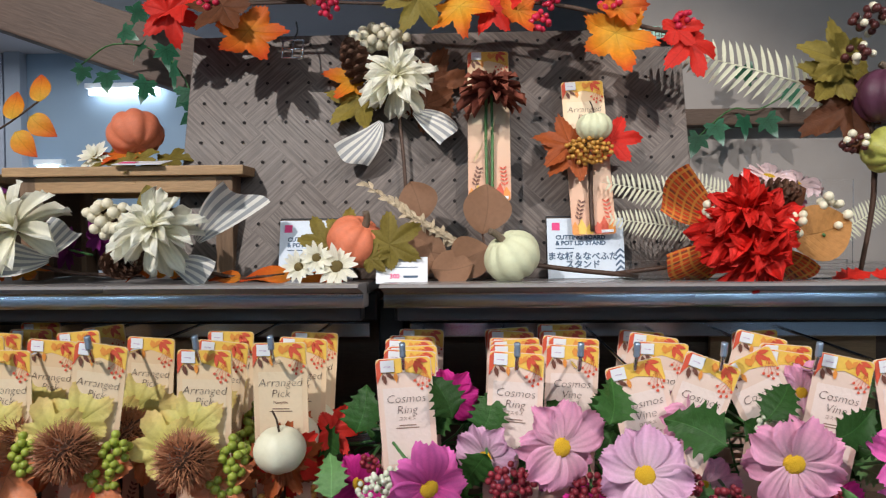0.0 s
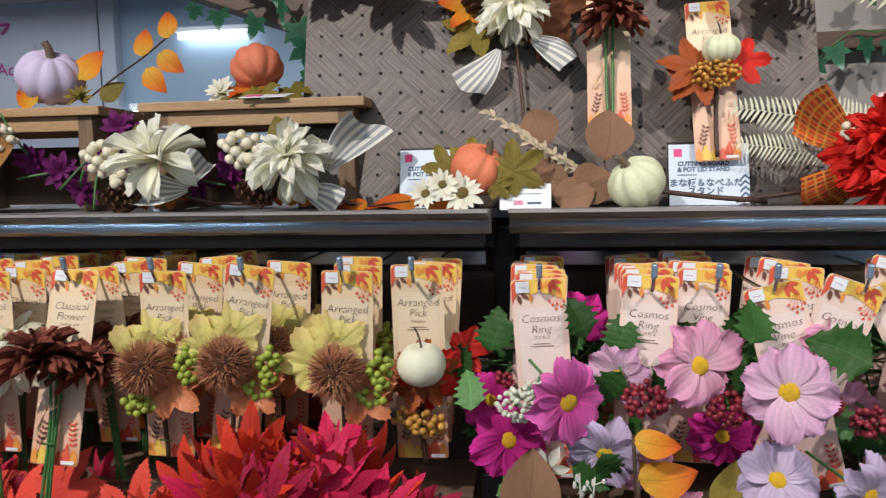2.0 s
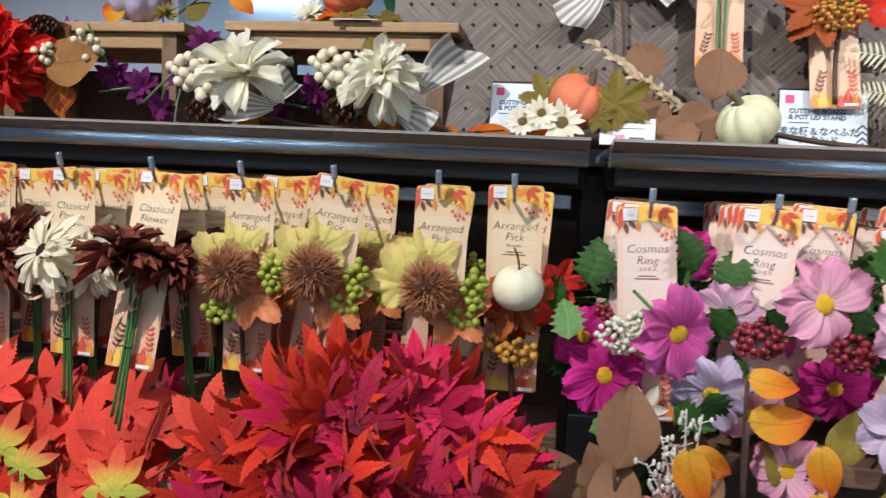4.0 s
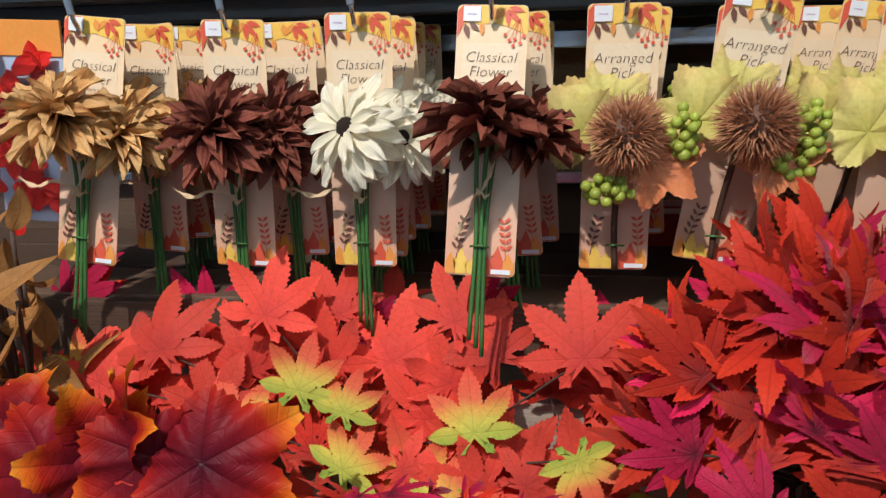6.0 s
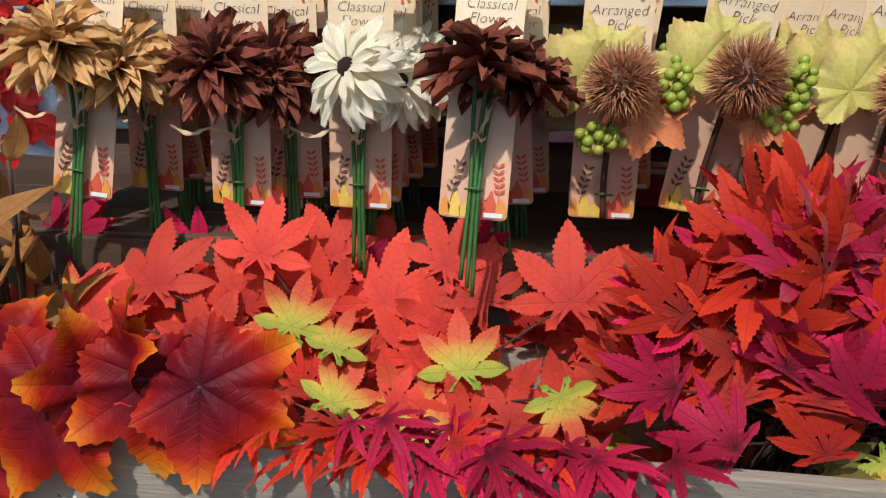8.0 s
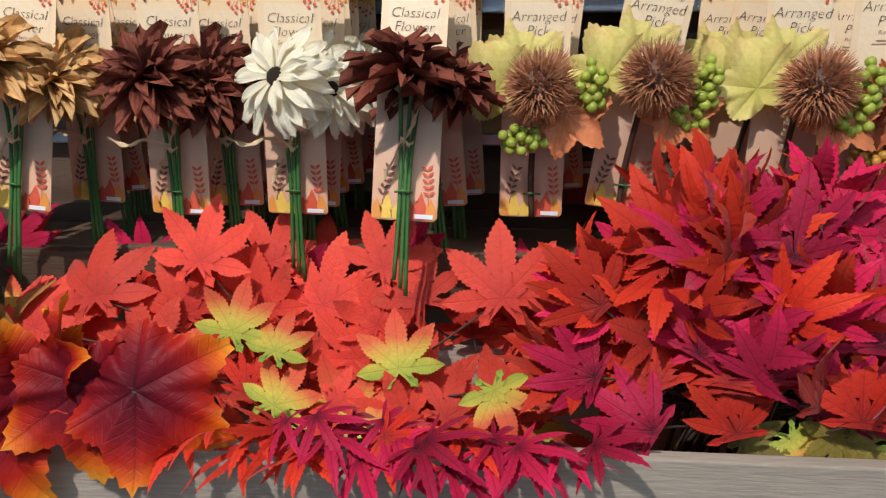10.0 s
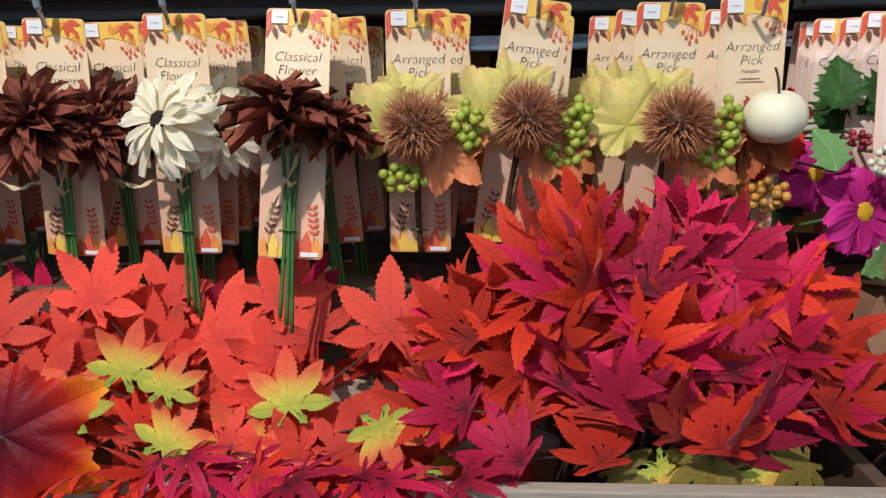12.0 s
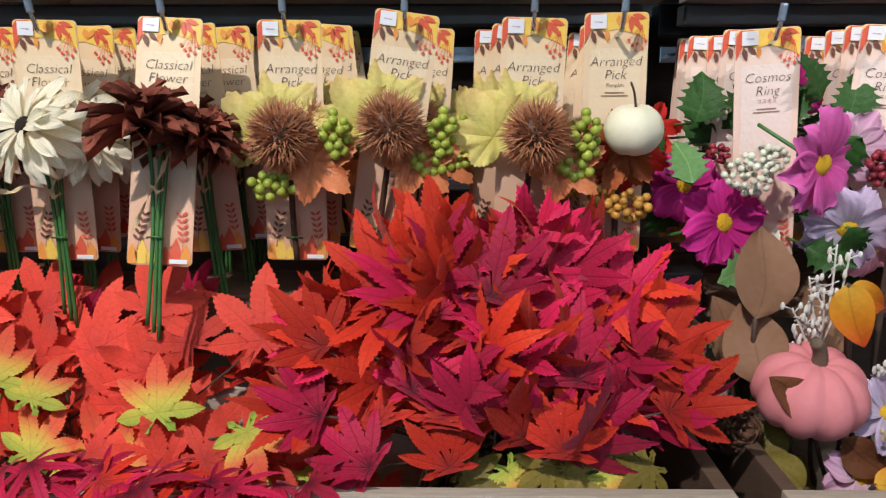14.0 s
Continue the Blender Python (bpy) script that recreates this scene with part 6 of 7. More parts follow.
def board_gerbera():
    ob = thing("flower_pick", board_pose(0.060, 1.600, 0.028), "dark brown gerbera pick on a card on the board", "artificial flower")
    card_parts(ob, "cream", "Classical\nFlower", "Gerbera pick")
    shaggy(ob, T(0.004, -0.060, 0.030) @ R(-72, "X") @ S(0.95), G_BROWN)
    for dx in (-0.003, 0.003):
        stalk(ob, [(dx, -0.052, 0.028), (dx * 1.3, -0.11, 0.008), (dx, -0.182, 0.006)], 0.0019, STEMGREEN)
    part("raffia_tie", MESHES[("raffia", RAFFIA.name)], ob, T(0.0, 0.022, -0.004))


board_gerbera()
ob = thing("pumpkin_pick", board_pose(0.178, 1.557, 0.030) @ R(2, "Z"), "pale green pumpkin pick with gold berries on a card", "artificial flower")
card_parts(ob, "cream", "Arranged\nPick", "Pumpkin")
put_pumpkin(ob, T(0.005, -0.062, 0.028) @ R(-75, "X"), 0.0215, PK_GREEN, 9, 0.85, 0.8, STEMBROWN)
berries(ob, (-0.004, -0.092, 0.030), GOLDB, 72, 0.026, 0.0029, 9, (1.15, 0.65, 0.5))
for p, t, s, mt in (((-0.024, -0.080, 0.022), (-0.8, 0.25, 0), 0.044, L_RUST), ((-0.02, -0.09, 0.02), (-0.8, -0.7, 0), 0.04, L_RUST), ((0.026, -0.076, 0.02), (1, 0.05, 0.1), 0.036, L_SCAR)):
    grape(ob, facing(p, (0, 0.1, 1), t, s), mt, 1)
stalk(ob, [(0, -0.09, 0.02), (-0.002, -0.14, 0.008), (-0.003, -0.185, 0.006)], 0.0028, STEMBROWN)

# white dahlia bouquet hung on the board
def magnolia(parent, m, material, size):
    bloom(parent, m, material, [(6, size * 0.9, -4, 0), (6, size * 1.02, 14, 0.003), (5, size * 0.95, 38, 0.006), (4, size * 0.75, 62, 0.008)], None, 0.01, "magnolia", width=0.175, point=0.88, cup=0.16, curl=0.16, cols=7, ruffle=0.09)


def white_bouquet(m, label, hung=False, broad=False):
    ob = thing("dahlia_pick", m, label, "artificial flower", "white dahlia picks")
    if broad:
        magnolia(ob, T(0.006, 0.006, 0.016) @ R(-46, "X") @ R(-10, "Y"), D_WHITE, 0.062)
    else:
        dahlia(ob, T(0, 0, 0.03) @ R(-14 if hung else -42, "X"), D_WHITE, 0.054)
    if hung:
        berries(ob, (-0.028, 0.068, 0.02), CREAMB, 34, 0.030, 0.0068, 3, (1.3, 0.6, 0.5))
        pinecone(ob, T(-0.052, 0.030, 0.018) @ R(-50, "Y") @ R(-60, "X"), 0.055)
        for p, t, s, mt in (((-0.05, -0.01, 0.006), (-0.6, -0.6, 0), 0.05, L_OLIVE), ((-0.055, 0.02, 0.006), (-1, 0.1, 0), 0.045, L_YORANGE), ((0.04, 0.01, 0.006), (1, 0.1, 0), 0.05, L_BROWN), ((0.035, -0.02, 0.006), (0.8, -0.6, 0), 0.04, L_BROWN)):
            grape(ob, facing(p, (0, 0, 1), t, s), mt, 2)
        ribbon(ob, T(-0.020, -0.050, 0.022) @ R(150, "Z") @ S(0.062), STRIPE, 1, "grey striped cloth ribbon")
        ribbon(ob, T(0.02, -0.035, 0.018) @ R(-115, "Z") @ S(0.058), STRIPE, 2, "grey striped cloth ribbon")
        stalk(ob, [(0.0, -0.03, 0.01), (0.008, -0.10, 0.008), (0.012, -0.16, 0.006)], 0.0022, STEMBROWN)
    else:
        berries(ob, (-0.068, 0.018, 0.0), CREAMB, 24, 0.024, 0.0072, 4, (1.2, 0.9, 0.6))
        berries(ob, (-0.045, -0.012, 0.01), CREAMB, 8, 0.014, 0.0068, 8)
        pinecone(ob, T(-0.052, -0.032, 0.008) @ R(60, "Y"), 0.048)
        if broad:
            ribbon(ob, T(0.034, -0.028, 0.012) @ R(88, "Z") @ R(12, "X") @ S(0.070), STRIPE, 3, "grey striped cloth ribbon")
            ribbon(ob, T(0.020, -0.030, 0.006) @ R(-32, "Z") @ R(25, "Y") @ S(0.052), STRIPE, 4, "grey striped cloth ribbon")
        else:
            ribbon(ob, T(0.034, -0.008, 0.006) @ R(-38, "Z") @ R(15, "Y") @ S(0.074), STRIPE, 3, "grey striped cloth ribbon")
            ribbon(ob, T(0.006, -0.030, 0.016) @ R(-104, "Z") @ R(-20, "Y") @ S(0.050), STRIPE, 4, "grey striped cloth ribbon")
        grape(ob, facing((-0.03, -0.040, -0.012), (0, 0.9, 0.4), (-0.8, 0.06, -0.1), 0.030), L_ORANGE, 0)
        grape(ob, facing((-0.005, -0.040, -0.010), (0, 0.9, 0.4), (0.5, 0.06, -0.1), 0.028), L_YORANGE, 1)
        oval(ob, facing((-0.02, 0.01, -0.01), (0, 0, 1), (-0.3, 1, 0), 0.05), L_OLIVE, 0.4)
        stalk(ob, [(0.0, -0.03, 0.0), (0.06, -0.048, -0.005), (0.13, -0.056, -0.01)], 0.0024, STEMBROWN)
    return ob


white_bouquet(board_pose(-0.055, 1.568, 0.008), "white fabric dahlia bouquet with berries hung on the board", True)
wb1 = white_bouquet(hanging(-0.306, 0.835, 1.388, 0), "white fabric dahlia pick with striped ribbon on the shelf")
white_bouquet(hanging(-0.488, 0.850, 1.386, -4, 6), "white fabric magnolia pick with berries on the shelf", False, True)
clip = thing("wire_clip", board_pose(-0.186, 1.606, 0.055), "small black wire clip hanging on the board", "clip")
for k in range(3):
    part("wire", shared("clipw", CHROME, lambda: tube_bm([(0, -0.012, 0), (0, 0.012, 0)], 0.0013, 6)), clip, T((k - 1) * 0.013, 0, 0))
    part("wire", shared("cliph", CHROME, lambda: tube_bm([(-0.013, 0, 0), (0.013, 0, 0)], 0.0013, 6)), clip, T(0, (k - 1) * 0.012, 0))
part("hanger", mesh_of(tube_bm(bent([(0, 0.012, 0), (0.002, 0.03, -0.010), (-0.003, 0.05, -0.020)]), 0.0011, 6), BLACK), clip)

# maple garland along the top of the board
gar = thing("maple_garland", board_pose(-0.02, 1.648, 0.072), "autumn maple garland with berries along the board top", "artificial garland")
stalk(gar, [(-0.30, 0.015, 0.0), (-0.22, 0.012, 0.004), (-0.12, 0.016, 0), (-0.02, 0.012, 0.006), (0.08, 0.010, 0), (0.18, -0.006, 0.004), (0.26, -0.030, 0.0), (0.33, -0.048, 0)], 0.0028, TWIG, "vine")
stalk(gar, [(-0.30, 0.006, 0.004), (-0.15, 0.006, 0.008), (0.0, 0.004, 0.0)], 0.0020, TWIG, "vine")
GL = [(-0.300, 0.010, -70, 0.066, L_SCAR), (-0.315, -0.008, 160, 0.05, L_SCAR), (-0.245, -0.005, -150, 0.056, L_BROWN), (-0.215, -0.032, 150, 0.062, L_ORANGE), (-0.222, 0.040, 10, 0.05, L_ORANGE), (-0.150, 0.02, 20, 0.058, L_BROWN), (-0.085, 0.03, -10, 0.045, L_SCAR), (-0.03, 0.02, 30, 0.05, L_YORANGE), (-0.005, 0.0, -160, 0.05, L_OLIVE),
      (0.045, -0.005, 170, 0.055, L_YORANGE), (0.085, -0.010, 150, 0.045, L_SCAR), (0.115, -0.02, 165, 0.045, L_ORANGE), (0.150, 0.02, -40, 0.052, L_BROWN), (0.205, 0.02, 10, 0.056, L_BROWN), (0.235, -0.02, 20, 0.046, L_ORANGE), (0.232, -0.045, 170, 0.066, L_YORANGE), (0.316, -0.062, 160, 0.050, L_SCAR), (0.30, -0.05, 80, 0.036, L_SCAR)]
for i, (x, y, a, s, mt) in enumerate(GL):
    grape(gar, facing((x, y, 0.010 + 0.006 * (i % 3)), (rg.gauss(0, 0.3), rg.gauss(0.1, 0.25), 1), (math.sin(radians(a)), math.cos(radians(a)), rg.uniform(-0.1, 0.3)), s * 0.86), mt, i)
for i, (x, y, c) in enumerate(((-0.205, 0.045, BRIGHTB), (-0.262, 0.0, BRIGHTB), (-0.115, -0.01, BRIGHTB), (0.150, -0.005, BRIGHTB), (0.142, -0.035, BRIGHTB), (0.225, -0.012, BRIGHTB), (0.205, 0.035, BRIGHTB), (0.310, -0.038, BRIGHTB))):
    berries(gar, (x, y, 0.022), c, 12, 0.013, 0.0042, i)

# tape and ferns
tp = thing("tape_label", board_pose(0.283, 1.642, 0.012) @ R(-3, "Z"), "teal masking tape with handwritten characters", "label")
part("tape", mesh_of(box_bm(0.052, 0.018, 0.0006), TEAL, False), tp)
part("handwriting", letters("備品", 0.017, INK), tp, T(-0.006, 0, 0.0006))


def leaflet_bm(w, side, seed):
    """One leaflet of a fern: narrow, creased, with a drooping tip."""
    r = random.Random(seed * 2 + side)
    bm = bmesh.new()
    rows = []
    sag, sweep = r.uniform(0.10, 0.30), r.uniform(0.30, 0.44)
    for k in range(6):
        f = k / 5
        t = 0.0115 * (math.sin(math.pi * (0.22 + 0.78 * f)) ** 0.6 if k < 5 else 0.08)
        x, y, z = side * w * f, w * sweep * f, -sag * w * f * f
        rows.append([bm.verts.new((x, y + q * t, z + 0.35 * t * abs(q))) for q in (-1, 0, 1)])
    for a, b in zip(rows, rows[1:]):
        for k in (0, 1):
            bm.faces.new((a[k], b[k], b[k + 1], a[k + 1]) if side > 0 else (a[k], a[k + 1], b[k + 1], b[k]))
    return bm


def fern(x, y, z, ang, size, tiltn=(0, -1, 0.2)):
    ob = thing("fern_frond", facing((x, y, z), tiltn, (math.sin(radians(ang)), 0.0, math.cos(radians(ang))), size), "cream white artificial fern frond", "artificial fern", "fern fronds")
    n, droop = 22, 0.12
    part("rachis", shared("rachis", L_FERN, lambda: tube_bm([(0, f / 8, -droop * (f / 8) ** 2) for f in range(9)], 0.008, 5, None, 0.3)), ob)
    for i in range(n):
        f = 0.08 + 0.9 * i / n
        for side in (-1, 1):
            part("leaflet", shared(("leaflet", i, side), L_FERN, lambda: leaflet_bm(0.15 * math.sin(math.pi * (0.15 + 0.8 * f)) ** 0.7, side, i)), ob, T(0, f + (0.01 if side > 0 else 0), -droop * f * f))


fern(0.50, 0.90, 1.535, -68, 0.235)
fern(0.335, 0.875, 1.415, -76, 0.145)
fern(0.315, 0.870, 1.385, -80, 0.120)
fern(0.40, 0.90, 1.40, -60, 0.12)
fern(0.45, 0.90, 1.37, 60, 0.12)

# right hand hanging bouquet
ob = thing("fruit_bouquet", T(0.485, 0.85, 1.53), "autumn bouquet of leaves, berries and dark fruit", "artificial flower")
put_pumpkin(ob, T(0.012, 0, 0.004), 0.034, PK_PLUM, 8, 0.95, 0.3)
put_pumpkin(ob, T(0.010, -0.005, -0.056) @ R(-60, "X"), 0.027, PK_GOURD, 8, 0.85, 0.3)
for p, t, s, mt, n in (((-0.032, 0.01, 0.045), (-0.1, 0, 1), 0.052, L_OLIVE, 0), ((-0.02, 0.012, 0.0), (-0.9, 0, -0.6), 0.062, L_BROWN, 1), ((-0.035, 0.012, 0.03), (-0.9, 0, 0.2), 0.045, L_OLIVE, 2)):
    grape(ob, facing(p, (0, -1, 0.1), t, s), mt, n)
berries(ob, (-0.014, -0.01, 0.085), BROWNB, 16, 0.020, 0.0046, 1)
berries(ob, (-0.010, -0.015, 0.085), CREAMB, 7, 0.024, 0.0046, 2)
berries(ob, (-0.028, -0.012, 0.048), BROWNB, 10, 0.014, 0.0044, 3)
berries(ob, (-0.026, -0.016, 0.048), CREAMB, 4, 0.016, 0.0044, 4)
berries(ob, (-0.030, -0.012, -0.050), BROWNB, 9, 0.014, 0.0044, 5)
berries(ob, (-0.028, -0.016, -0.048), CREAMB, 5, 0.016, 0.0044, 6)
stalk(ob, [(0, 0.01, 0), (0.01, 0.02, -0.10), (0.0, 0.03, -0.1995)], 0.003, STEMBROWN)


# red dahlia bouquet with plaid ribbons
def red_bouquet(m, label):
    ob = thing("red_bouquet", m, label, "artificial flower", "red dahlia bouquets")
    dahlia(ob, T(0.004, 0.004, 0.024) @ R(-10, "X"), D_RED, 0.064)
    dahlia(ob, T(0.004, -0.016, 0.036) @ R(28, "X") @ R(10, "Y") @ S(0.80), D_RED, 0.064)
    dahlia(ob, T(-0.004, 0.020, 0.036) @ R(-40, "X") @ R(-14, "Y") @ S(0.72), D_RED, 0.064)
    ribbon(ob, T(-0.014, 0.010, 0.006) @ R(62, "Z") @ S(0.070), PLAID, 5, "orange plaid cloth ribbon")
    ribbon(ob, T(-0.006, -0.010, 0.012) @ R(128, "Z") @ S(0.072), PLAID, 6, "orange plaid cloth ribbon")
    ribbon(ob, T(0.024, -0.018, 0.004) @ R(-118, "Z") @ S(0.060), PLAID, 7, "orange plaid cloth ribbon")
    oval(ob, facing((0.046, -0.006, 0.026), (0, 0.1, 1), (1, 0.25, 0), 0.074), L_DRY, 0.42, 0, 0, 0.1, 0.85)
    oval(ob, facing((0.03, 0.028, 0.010), (0, 0, 1), (0.9, 0.4, 0), 0.05), L_BROWN, 0.4, 0, 1, 0.1)
    berries(ob, (0.052, 0.012, 0.03), CREAMB, 9, 0.014, 0.0048, 3)
    berries(ob, (-0.035, 0.028, 0.03), CREAMB, 6, 0.010, 0.0046, 4)
    berries(ob, (0.098, 0.022, 0.012), CREAMB, 16, 0.022, 0.0052, 5)
    pinecone(ob, T(0.040, 0.045, 0.008) @ R(70, "Y"), 0.04)
    return ob


rb = red_bouquet(hanging(0.330, 0.845, 1.384), "scarlet dahlia bouquet with orange plaid ribbons on the shelf")
copy_thing(rb, hanging(-0.815, 0.86, 1.408, 0, 10))
for x, y, z, s, mt in ((0.390, 0.90, 1.448, 0.034, C_BLUSH), (0.425, 0.91, 1.44, 0.034, C_BLUSH), (0.41, 0.92, 1.425, 0.034, C_PINK)):
    ob = thing("cosmos_flower", hanging(x, y, z, 10, 0, -62), NAMED[mt.name] + " fabric cosmos flower with a yellow centre", "artificial flower", "cosmos flowers")
    cosmos(ob, Matrix(), mt, s)
    stalk(ob, [(0, 0, 0), (0.005, -0.05, -0.02), (0.0, SZ - z, -0.01)], 0.0018, STEMGREEN)
pl = thing("red_leaf_pick", T(0.475, 0.84, SZ + 0.004), "red fabric leaf lying on the shelf", "artificial leaves")
for a in (-80, -20, 40, 95):
    oval(pl, facing((0, 0, 0.004), (0, -0.6, 1), (math.sin(radians(a)), -0.2, 0.15 * math.cos(radians(a))), 0.045), L_SCAR, 0.25, 1, a)

# pumpkins, wheat, eucalyptus, daisies between the signs
gp = pumpkin("pale_green_pumpkin", (0.083, 0.845, SZ + 0.0290), 0.0330, PK_GREEN, "pale green pumpkin ornament with a dark stem", 40, (22, -30), 9, 0.86, 0.55)
wh = thing("wheat_spray", T(0.045, 0.868, SZ + 0.004), "beige wheat spray lying on the shelf", "artificial grass")
inv = wh.matrix_basis.inverted()
bm = bmesh.new()
for tx, tz in ((-0.085, 1.443), (-0.045, 1.412), (-0.02, 1.40), (-0.06, 1.425)):
    a, b = Vector((0.045, 0.868, SZ + 0.03)), Vector((tx, 0.86, tz))
    tube_bm([inv @ a, inv @ a.lerp(b, 0.5), inv @ b], 0.0010, 5, bm, 0.5)
    for k in range(26):
        f = 0.22 + 0.78 * k / 25
        p = a.lerp(b, f)
        t = (b - a).normalized() + Vector((rg.gauss(0, 0.5), rg.gauss(-0.2, 0.4), rg.gauss(0, 0.5)))
        oval(wh, inv @ facing(p, (rg.gauss(0, 0.4), -1, 0.2), t, 0.011), WHEAT, 0.22, 0, k)
part("stem", mesh_of(bm, WHEAT), wh)
eu = thing("eucalyptus_pick", T(0.02, 0.872, SZ + 0.004), "brown round eucalyptus leaf pick lying on the shelf", "artificial leaves")
inv = eu.matrix_basis.inverted()
bm = bmesh.new()
for i, (x, z, tx, tz, s) in enumerate(((-0.020, 1.400, -0.3, 1, 0.052), (0.050, 1.385, 0.1, 1, 0.062), (0.060, 1.368, -0.7, -0.4, 0.055), (0.01, 1.36, -0.9, 0.1, 0.062), (-0.005, 1.352, -0.9, 0.15, 0.05), (-0.01, 1.345, 0.8, 0.1, 0.05))):
    oval(eu, inv @ facing((x, 0.872 - 0.003 * i, z), (0, -1, 0.2), (tx, 0, tz), s), L_TAUPE, 0.46, 0, i, 0.08, 0.9)
    tube_bm([inv @ Vector((0.06, 0.875, 1.345)), inv @ Vector((x, 0.875, z))], 0.0014, 5, bm)
part("stem", mesh_of(bm, STEMBROWN), eu)
op = thing("pumpkin_daisy_pick", T(-0.105, 0.845, SZ + 0.004), "coral pumpkin pick with daisies and olive leaves", "artificial flower")
put_pumpkin(op, T(0.010, 0.008, 0.043) @ R(25, "X") @ R(30, "Y"), 0.034, PK_ORANGE, 8, 0.85, 0.5)
for x, z, s in ((-0.006, 0.016, 0.026), (-0.048, 0.016, 0.019), (-0.028, 0.026, 0.019)):
    bloom(op, T(x, -0.028, z) @ R(90 - 20, "X"), D_WHITE, [(14, s, 10, 0)], DAISY_EYE, s * 0.28, "daisy", width=0.15, point=0.6, cup=0.04, curl=0.05, cols=3)
for p, t, s in (((0.035, -0.004, 0.030), (0.4, 0, 0.9), 0.042), ((-0.025, 0.0, 0.042), (-0.4, 0, 0.9), 0.042), ((0.0, 0.005, 0.05), (0.1, 0, 1), 0.04), ((0.05, -0.01, 0.04), (0.9, 0, 0.6), 0.05), ((0.03, -0.014, 0.024), (0.8, -0.2, 0.3), 0.028)):
    grape(op, facing(p, (0, -1, 0.2), t, s * 0.8), L_OLIVE, 1)
lying = [((-0.165, 0.835, SZ + 0.008), (0.1, -0.5, 1), (-1, -0.1, 0.1), 0.060), ((-0.155, 0.835, SZ + 0.006), (0, -0.6, 1), (0.8, -0.2, 0.05), 0.055), ((-0.225, 0.835, SZ + 0.006), (0, -0.6, 1), (-0.8, 0.0, 0.2), 0.04)]
for p, n, t, s in lying:
    ob = thing("fallen_leaf", facing(p, n, t, 1), "orange fabric leaf lying on the shelf", "artificial leaves", "lying orange leaves")
    oval(ob, S(s), L_ORANGE, 0.36, 0, 1, 0.15)
    part("stalk", shared("lstalk", STEMBROWN, lambda: tube_bm([(0, 0.0, 0), (0.004, -0.02, 0.002), (0.01, -0.05, 0.004)], 0.0014, 5)), ob)
tag = thing("price_card", T(-0.041, 0.832, SZ) @ R(78, "X"), "white price card with magenta figures", "price tag")
part("card", mesh_of(box_bm(0.058, 0.030, 0.0010, 0.0003, (0, 0.015, 0)), WHITEPLASTIC, False), tag)
part("figures", letters("300", 0.0075, PINKINK, bold=0.0002), tag, T(-0.008, 0.008, 0.0009))
pb_ = bmesh.new()
flat_bm(quad(-0.026, 0.018, 0.018, 0.0188), 0.0008, pb_)
flat_bm(quad(0.002, 0.0065, 0.018, 0.0090), 0.0008, pb_)
part("print_line", mesh_of(pb_, NAVY, False), tag)
st = thing("pick_stem", T(0.10, 0.85, SZ + 0.006), "dark brown plastic stems lying on the shelf", "stem")
stalk(st, [(0, 0, 0.014), (0.06, 0.005, 0.006), (0.125, 0.0, 0.0)], 0.0030, STEMBROWN)
stalk(st, [(0.10, 0.03, 0.0), (0.16, 0.02, 0.008), (0.22, 0.03, 0.014)], 0.0030, STEMBROWN)
ac = thing("acrylic_tray", T(0.33, 0.89, SZ + 0.0005), "clear acrylic display tray", "tray")
part("base", mesh_of(box_bm(0.24, 0.10, 0.003, 0.0008), ACRYL, False), ac, T(0, 0, 0.0016))
part("front_wall", mesh_of(box_bm(0.24, 0.003, 0.022, 0.0008), ACRYL, False), ac, T(0, -0.05, 0.012))
part("back_wall", mesh_of(box_bm(0.30, 0.003, 0.115, 0.0008), ACRYL, False), ac, T(0.03, 0.052, 0.060))


# ---- wooden stands with pumpkins ----
def wood_stand(x, y, z, label):
    ob = thing("wooden_stand", T(x, y, z), label, "stand", "wooden stands")
    for k in range(3):
        part("top_plank", shared("plank", WOOD, lambda: box_bm(0.305, 0.052, 0.012, 0.0015), False), ob, T(0, -0.055 + 0.055 * k, 0.136))
    for yy in (-0.066, 0.066):
        part("rail", shared("rail", WOOD, lambda: box_bm(0.255, 0.012, 0.020, 0.0015), False), ob, T(0, yy, 0.1195))
    # legs, side boards and back board are darker than the top planks
    for xx in (-0.125, 0.125):
        for yy in (-0.055, 0.055):
            part("leg", shared("leg", mat("leg_wood", (0.20, 0.125, 0.075), 0.6, 0.3, 14, 0.25, stretch=(9, 9, 1)), lambda: box_bm(0.022, 0.034, 0.1295, 0.0015), False), ob, T(xx, yy, 0.06475))
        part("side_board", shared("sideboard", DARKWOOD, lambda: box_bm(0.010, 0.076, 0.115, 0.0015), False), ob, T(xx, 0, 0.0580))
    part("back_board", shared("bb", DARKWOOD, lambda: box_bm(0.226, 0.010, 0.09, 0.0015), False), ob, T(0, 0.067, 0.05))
    return ob


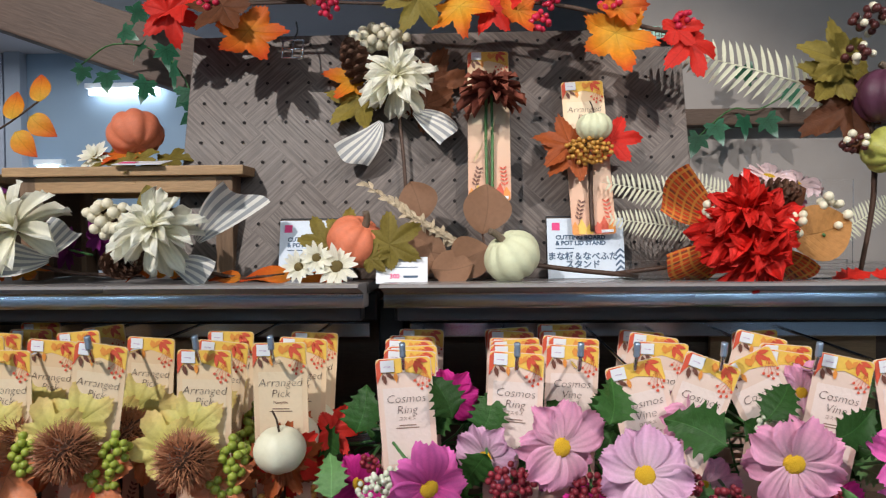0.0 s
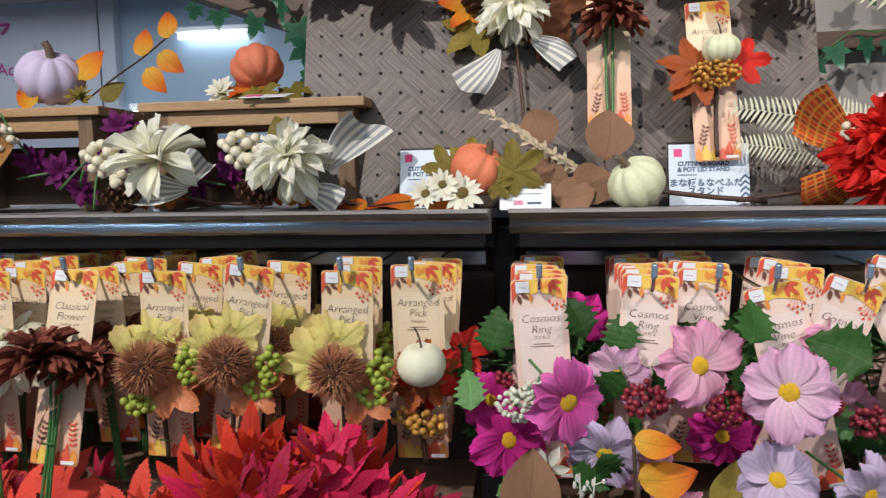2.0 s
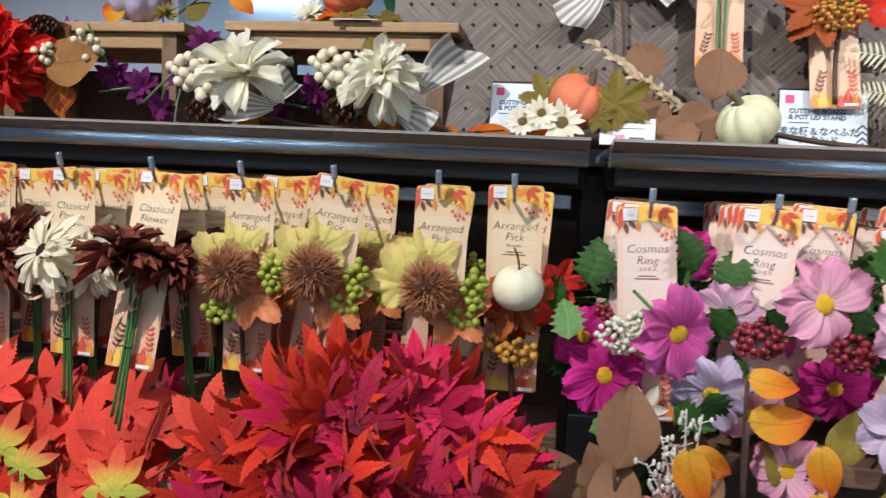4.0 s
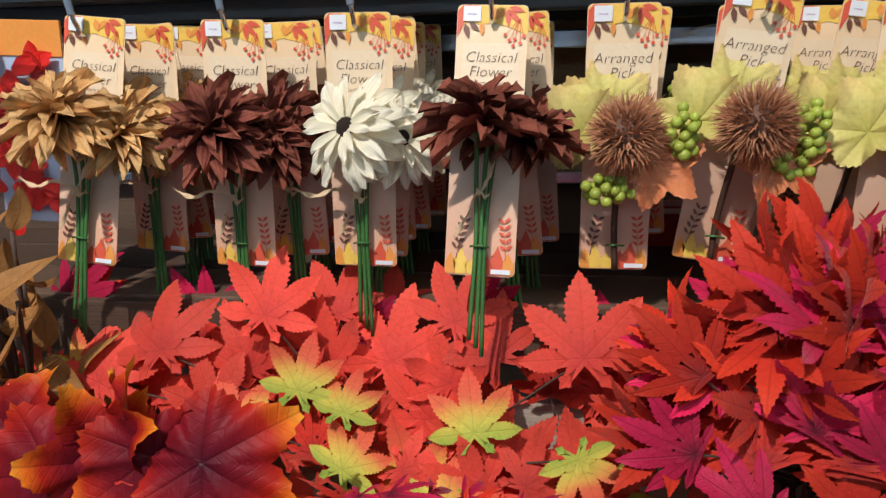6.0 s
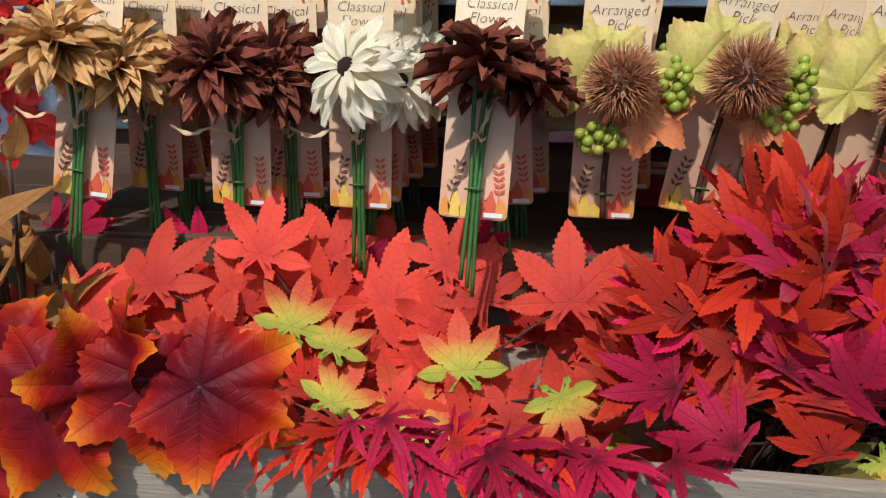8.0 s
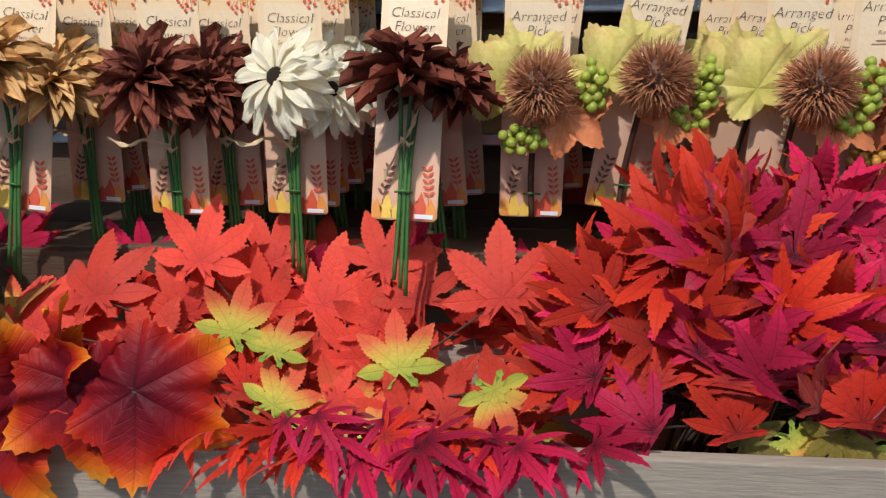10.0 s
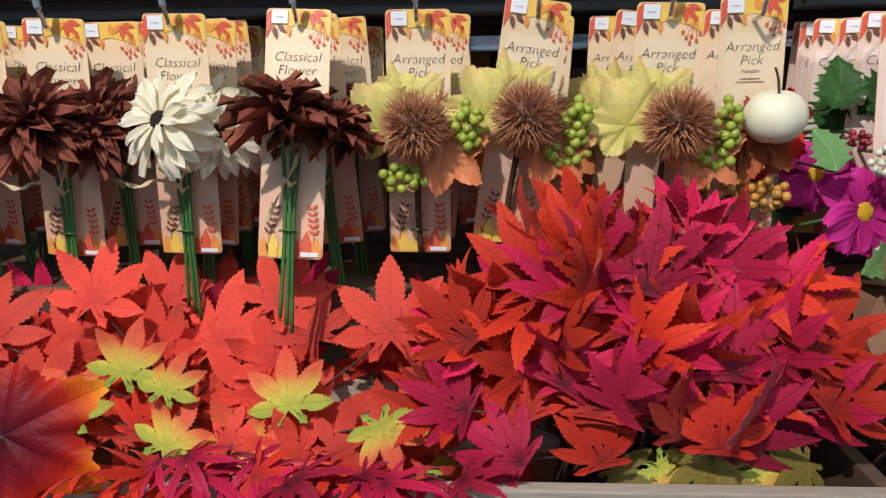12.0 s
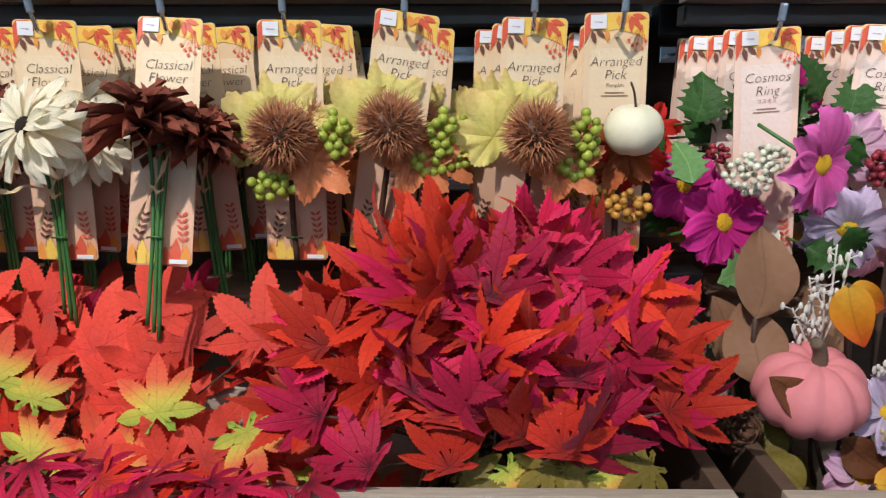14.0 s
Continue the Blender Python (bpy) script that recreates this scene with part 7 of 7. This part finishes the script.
wood_stand(-0.395, 0.985, SZ, "small pine slat stand on the shelf")
wood_stand(-0.765, 1.00, SZ, "small pine slat stand on the shelf")
TOPZ = SZ + 0.1425
op2 = thing("pumpkin_leaf_pick", T(-0.385, 0.96, TOPZ), "coral pumpkin with olive leaves and white flowers on a stand", "artificial flower")
put_pumpkin(op2, T(-0.018, 0, 0.047) @ R(-35, "X") @ R(-24, "Y"), 0.035, PK_ORANGE, 8, 0.88, 0.3)
for p, t, s, mt in (((-0.03, -0.02, 0.012), (-1, -0.1, 0.25), 0.05, L_OLIVE), ((-0.01, -0.03, 0.010), (0.5, -0.3, 0.15), 0.045, L_OLIVE), ((0.03, -0.01, 0.012), (0.9, 0, 0.4), 0.04, L_OLIVE), ((-0.02, -0.01, 0.02), (-0.9, -0.1, 0.35), 0.05, L_ORANGE)):
    grape(op2, facing(p, (0, -0.6, 1), t, s * 0.85), mt, 1)
bloom(op2, T(-0.062, -0.02, 0.014) @ R(60, "X"), D_WHITE, [(12, 0.024, 15, 0), (8, 0.018, 40, 0.002)], DAISY_EYE, 0.005, "daisy", width=0.15, point=0.6, cup=0.04, curl=0.05, cols=3)
pt = thing("paper_tag", T(-0.372, 0.912, TOPZ + 0.004) @ R(12, "X"), "folded white and magenta paper tag on the stand", "price tag")
part("paper", mesh_of(box_bm(0.062, 0.035, 0.0012, 0.0004), WHITEPLASTIC, False), pt)
part("print_bar", mesh_of(box_bm(0.02, 0.012, 0.0006), PINKINK, False), pt, T(-0.015, -0.005, 0.0012))
lp = thing("lilac_pumpkin_pick", T(-0.705, 0.955, TOPZ), "lilac pumpkin with yellow leaves on a stand", "artificial flower")
put_pumpkin(lp, T(0, 0, 0.044) @ R(25, "X") @ R(20, "Y"), 0.044, PK_LILAC, 9, 0.86, 0.5)
bloom(lp, T(-0.035, 0.01, 0.06) @ R(40, "X") @ R(-40, "Y"), C_LAV, [(9, 0.036, 10, 0)], None, 0.005, "lilacf", width=0.2, point=0.6, cup=0.04, curl=0.05, cols=3)
bloom(lp, T(0.055, -0.02, 0.012) @ R(50, "X"), L_OLIVE, [(12, 0.022, 20, 0), (8, 0.016, 45, 0.002)], None, 0.005, "olivef", width=0.15, point=0.6, cup=0.04, curl=0.05, cols=3)
for p, t, s, mt in (((0.04, 0.0, 0.04), (0.5, 0, 0.9), 0.055, L_YORANGE), ((0.0, -0.03, 0.008), (-0.6, -0.1, 0.3), 0.045, L_YORANGE), ((0.08, -0.01, 0.01), (0.7, 0, 0.7), 0.04, L_OLIVE)):
    oval(lp, facing(p, (0, -1, 0.3), t, s), mt, 0.40)
stalk(lp, [(0.05, 0, 0.01), (0.10, -0.005, 0.04), (0.145, -0.008, 0.065), (0.19, -0.01, 0.095)], 0.0013, TWIG)
for p, t in (((0.145, -0.01, 0.066), (-0.05, 0, 1)), ((0.185, -0.012, 0.088), (-0.2, 0, 1)), ((0.15, -0.01, 0.05), (0.8, 0, -1)), ((0.17, -0.01, 0.07), (1, 0, -0.8))):
    oval(lp, facing(p, (0, -1, 0.2), t, 0.042), L_YORANGE, 0.36)
for i, (x, z) in enumerate(((-0.60, 1.40), (-0.57, 1.44), (-0.66, 1.385), (-0.56, 1.375), (-0.70, 1.40), (-0.63, 1.36), (-0.42, 1.385), (-0.46, 1.37))):
    ob = thing("purple_flower", hanging(x, 0.90, z, 40 * i, 0, -20), "dark purple fabric flower at the back of the shelf", "artificial flower", "purple flowers")
    bloom(ob, Matrix(), mat("plum_petal", (0.13, 0.012, 0.10), 0.6, 0.2, 6, translucent=0.1), [(10, 0.028, 10, 0), (8, 0.02, 35, 0.002)], None, 0.005, "purple", width=0.2, point=0.6, cup=0.06, curl=0.08, cols=3)
    stalk(ob, [(0, 0, 0), (0.0, (SZ - z) * 0.5, 0.004), (0.0, SZ - z, 0)], 0.0016, STEMGREEN)
jar = thing("glass_jar", T(-0.935, 0.90, SZ), "clear glass jar with a steel rim", "jar")
part("glass", mesh_of(tube_bm([(0, 0, 0.002), (0, 0, 0.004), (0, 0, 0.09), (0, 0, 0.10)], 0.038, 24), ACRYL), jar)
part("rim", mesh_of(tube_bm([(0, 0, 0.0), (0, 0, 0.008)], 0.039, 24), STEEL), jar, T(0, 0, 0.10))

# ivy behind the board
iv = thing("ivy_vine", T(-0.45, 1.20, 1.72), "green ivy vine hanging from the timber", "artificial ivy", "ivy vines")
stalk(iv, [(-0.16, 0, -0.05), (-0.10, -0.01, -0.02), (-0.03, 0, -0.03), (0.02, -0.01, -0.08), (0.04, 0, -0.16)], 0.0014, STEMGREEN, "vine")
for x, z, a, s in ((-0.15, -0.06, -160, 0.026), (-0.11, -0.07, 170, 0.036), (-0.08, 0.0, 120, 0.03), (-0.06, 0.03, 60, 0.04), (-0.03, 0.055, -20, 0.034), (-0.05, -0.025, -120, 0.032), (-0.01, -0.03, 170, 0.034), (0.0, -0.06, -170, 0.04), (0.03, -0.10, 160, 0.05), (0.045, -0.13, 170, 0.055), (0.05, -0.18, 175, 0.05), (0.06, -0.10, 100, 0.04), (-0.045, -0.085, -150, 0.036), (0.055, -0.22, 160, 0.045)):
    ivy(iv, facing((x, -0.012, z), (rg.gauss(0, 0.4), -1, rg.gauss(0.2, 0.3)), (math.sin(radians(a)), 0, math.cos(radians(a))), s), None, int(s * 1000))
iv2 = thing("ivy_vine", T(0.50, 1.327, 1.60), "green ivy vine hanging behind the ferns", "artificial ivy", "ivy vines")
stalk(iv2, [(-0.06, 0, -0.05), (0.0, 0, 0.0), (0.05, 0, 0.0), (0.12, 0, 0.04)], 0.0014, STEMGREEN, "vine")
for x, z, a in ((-0.06, -0.05, -160), (-0.03, -0.03, 160), (0.02, -0.02, 180), (0.06, -0.02, 150), (0.02, 0.055, 30), (0.10, 0.03, 160)):
    ivy(iv2, facing((x, -0.01, z), (rg.gauss(0, 0.4), -1, 0.2), (math.sin(radians(a)), 0, math.cos(radians(a))), 0.036), None, 1)
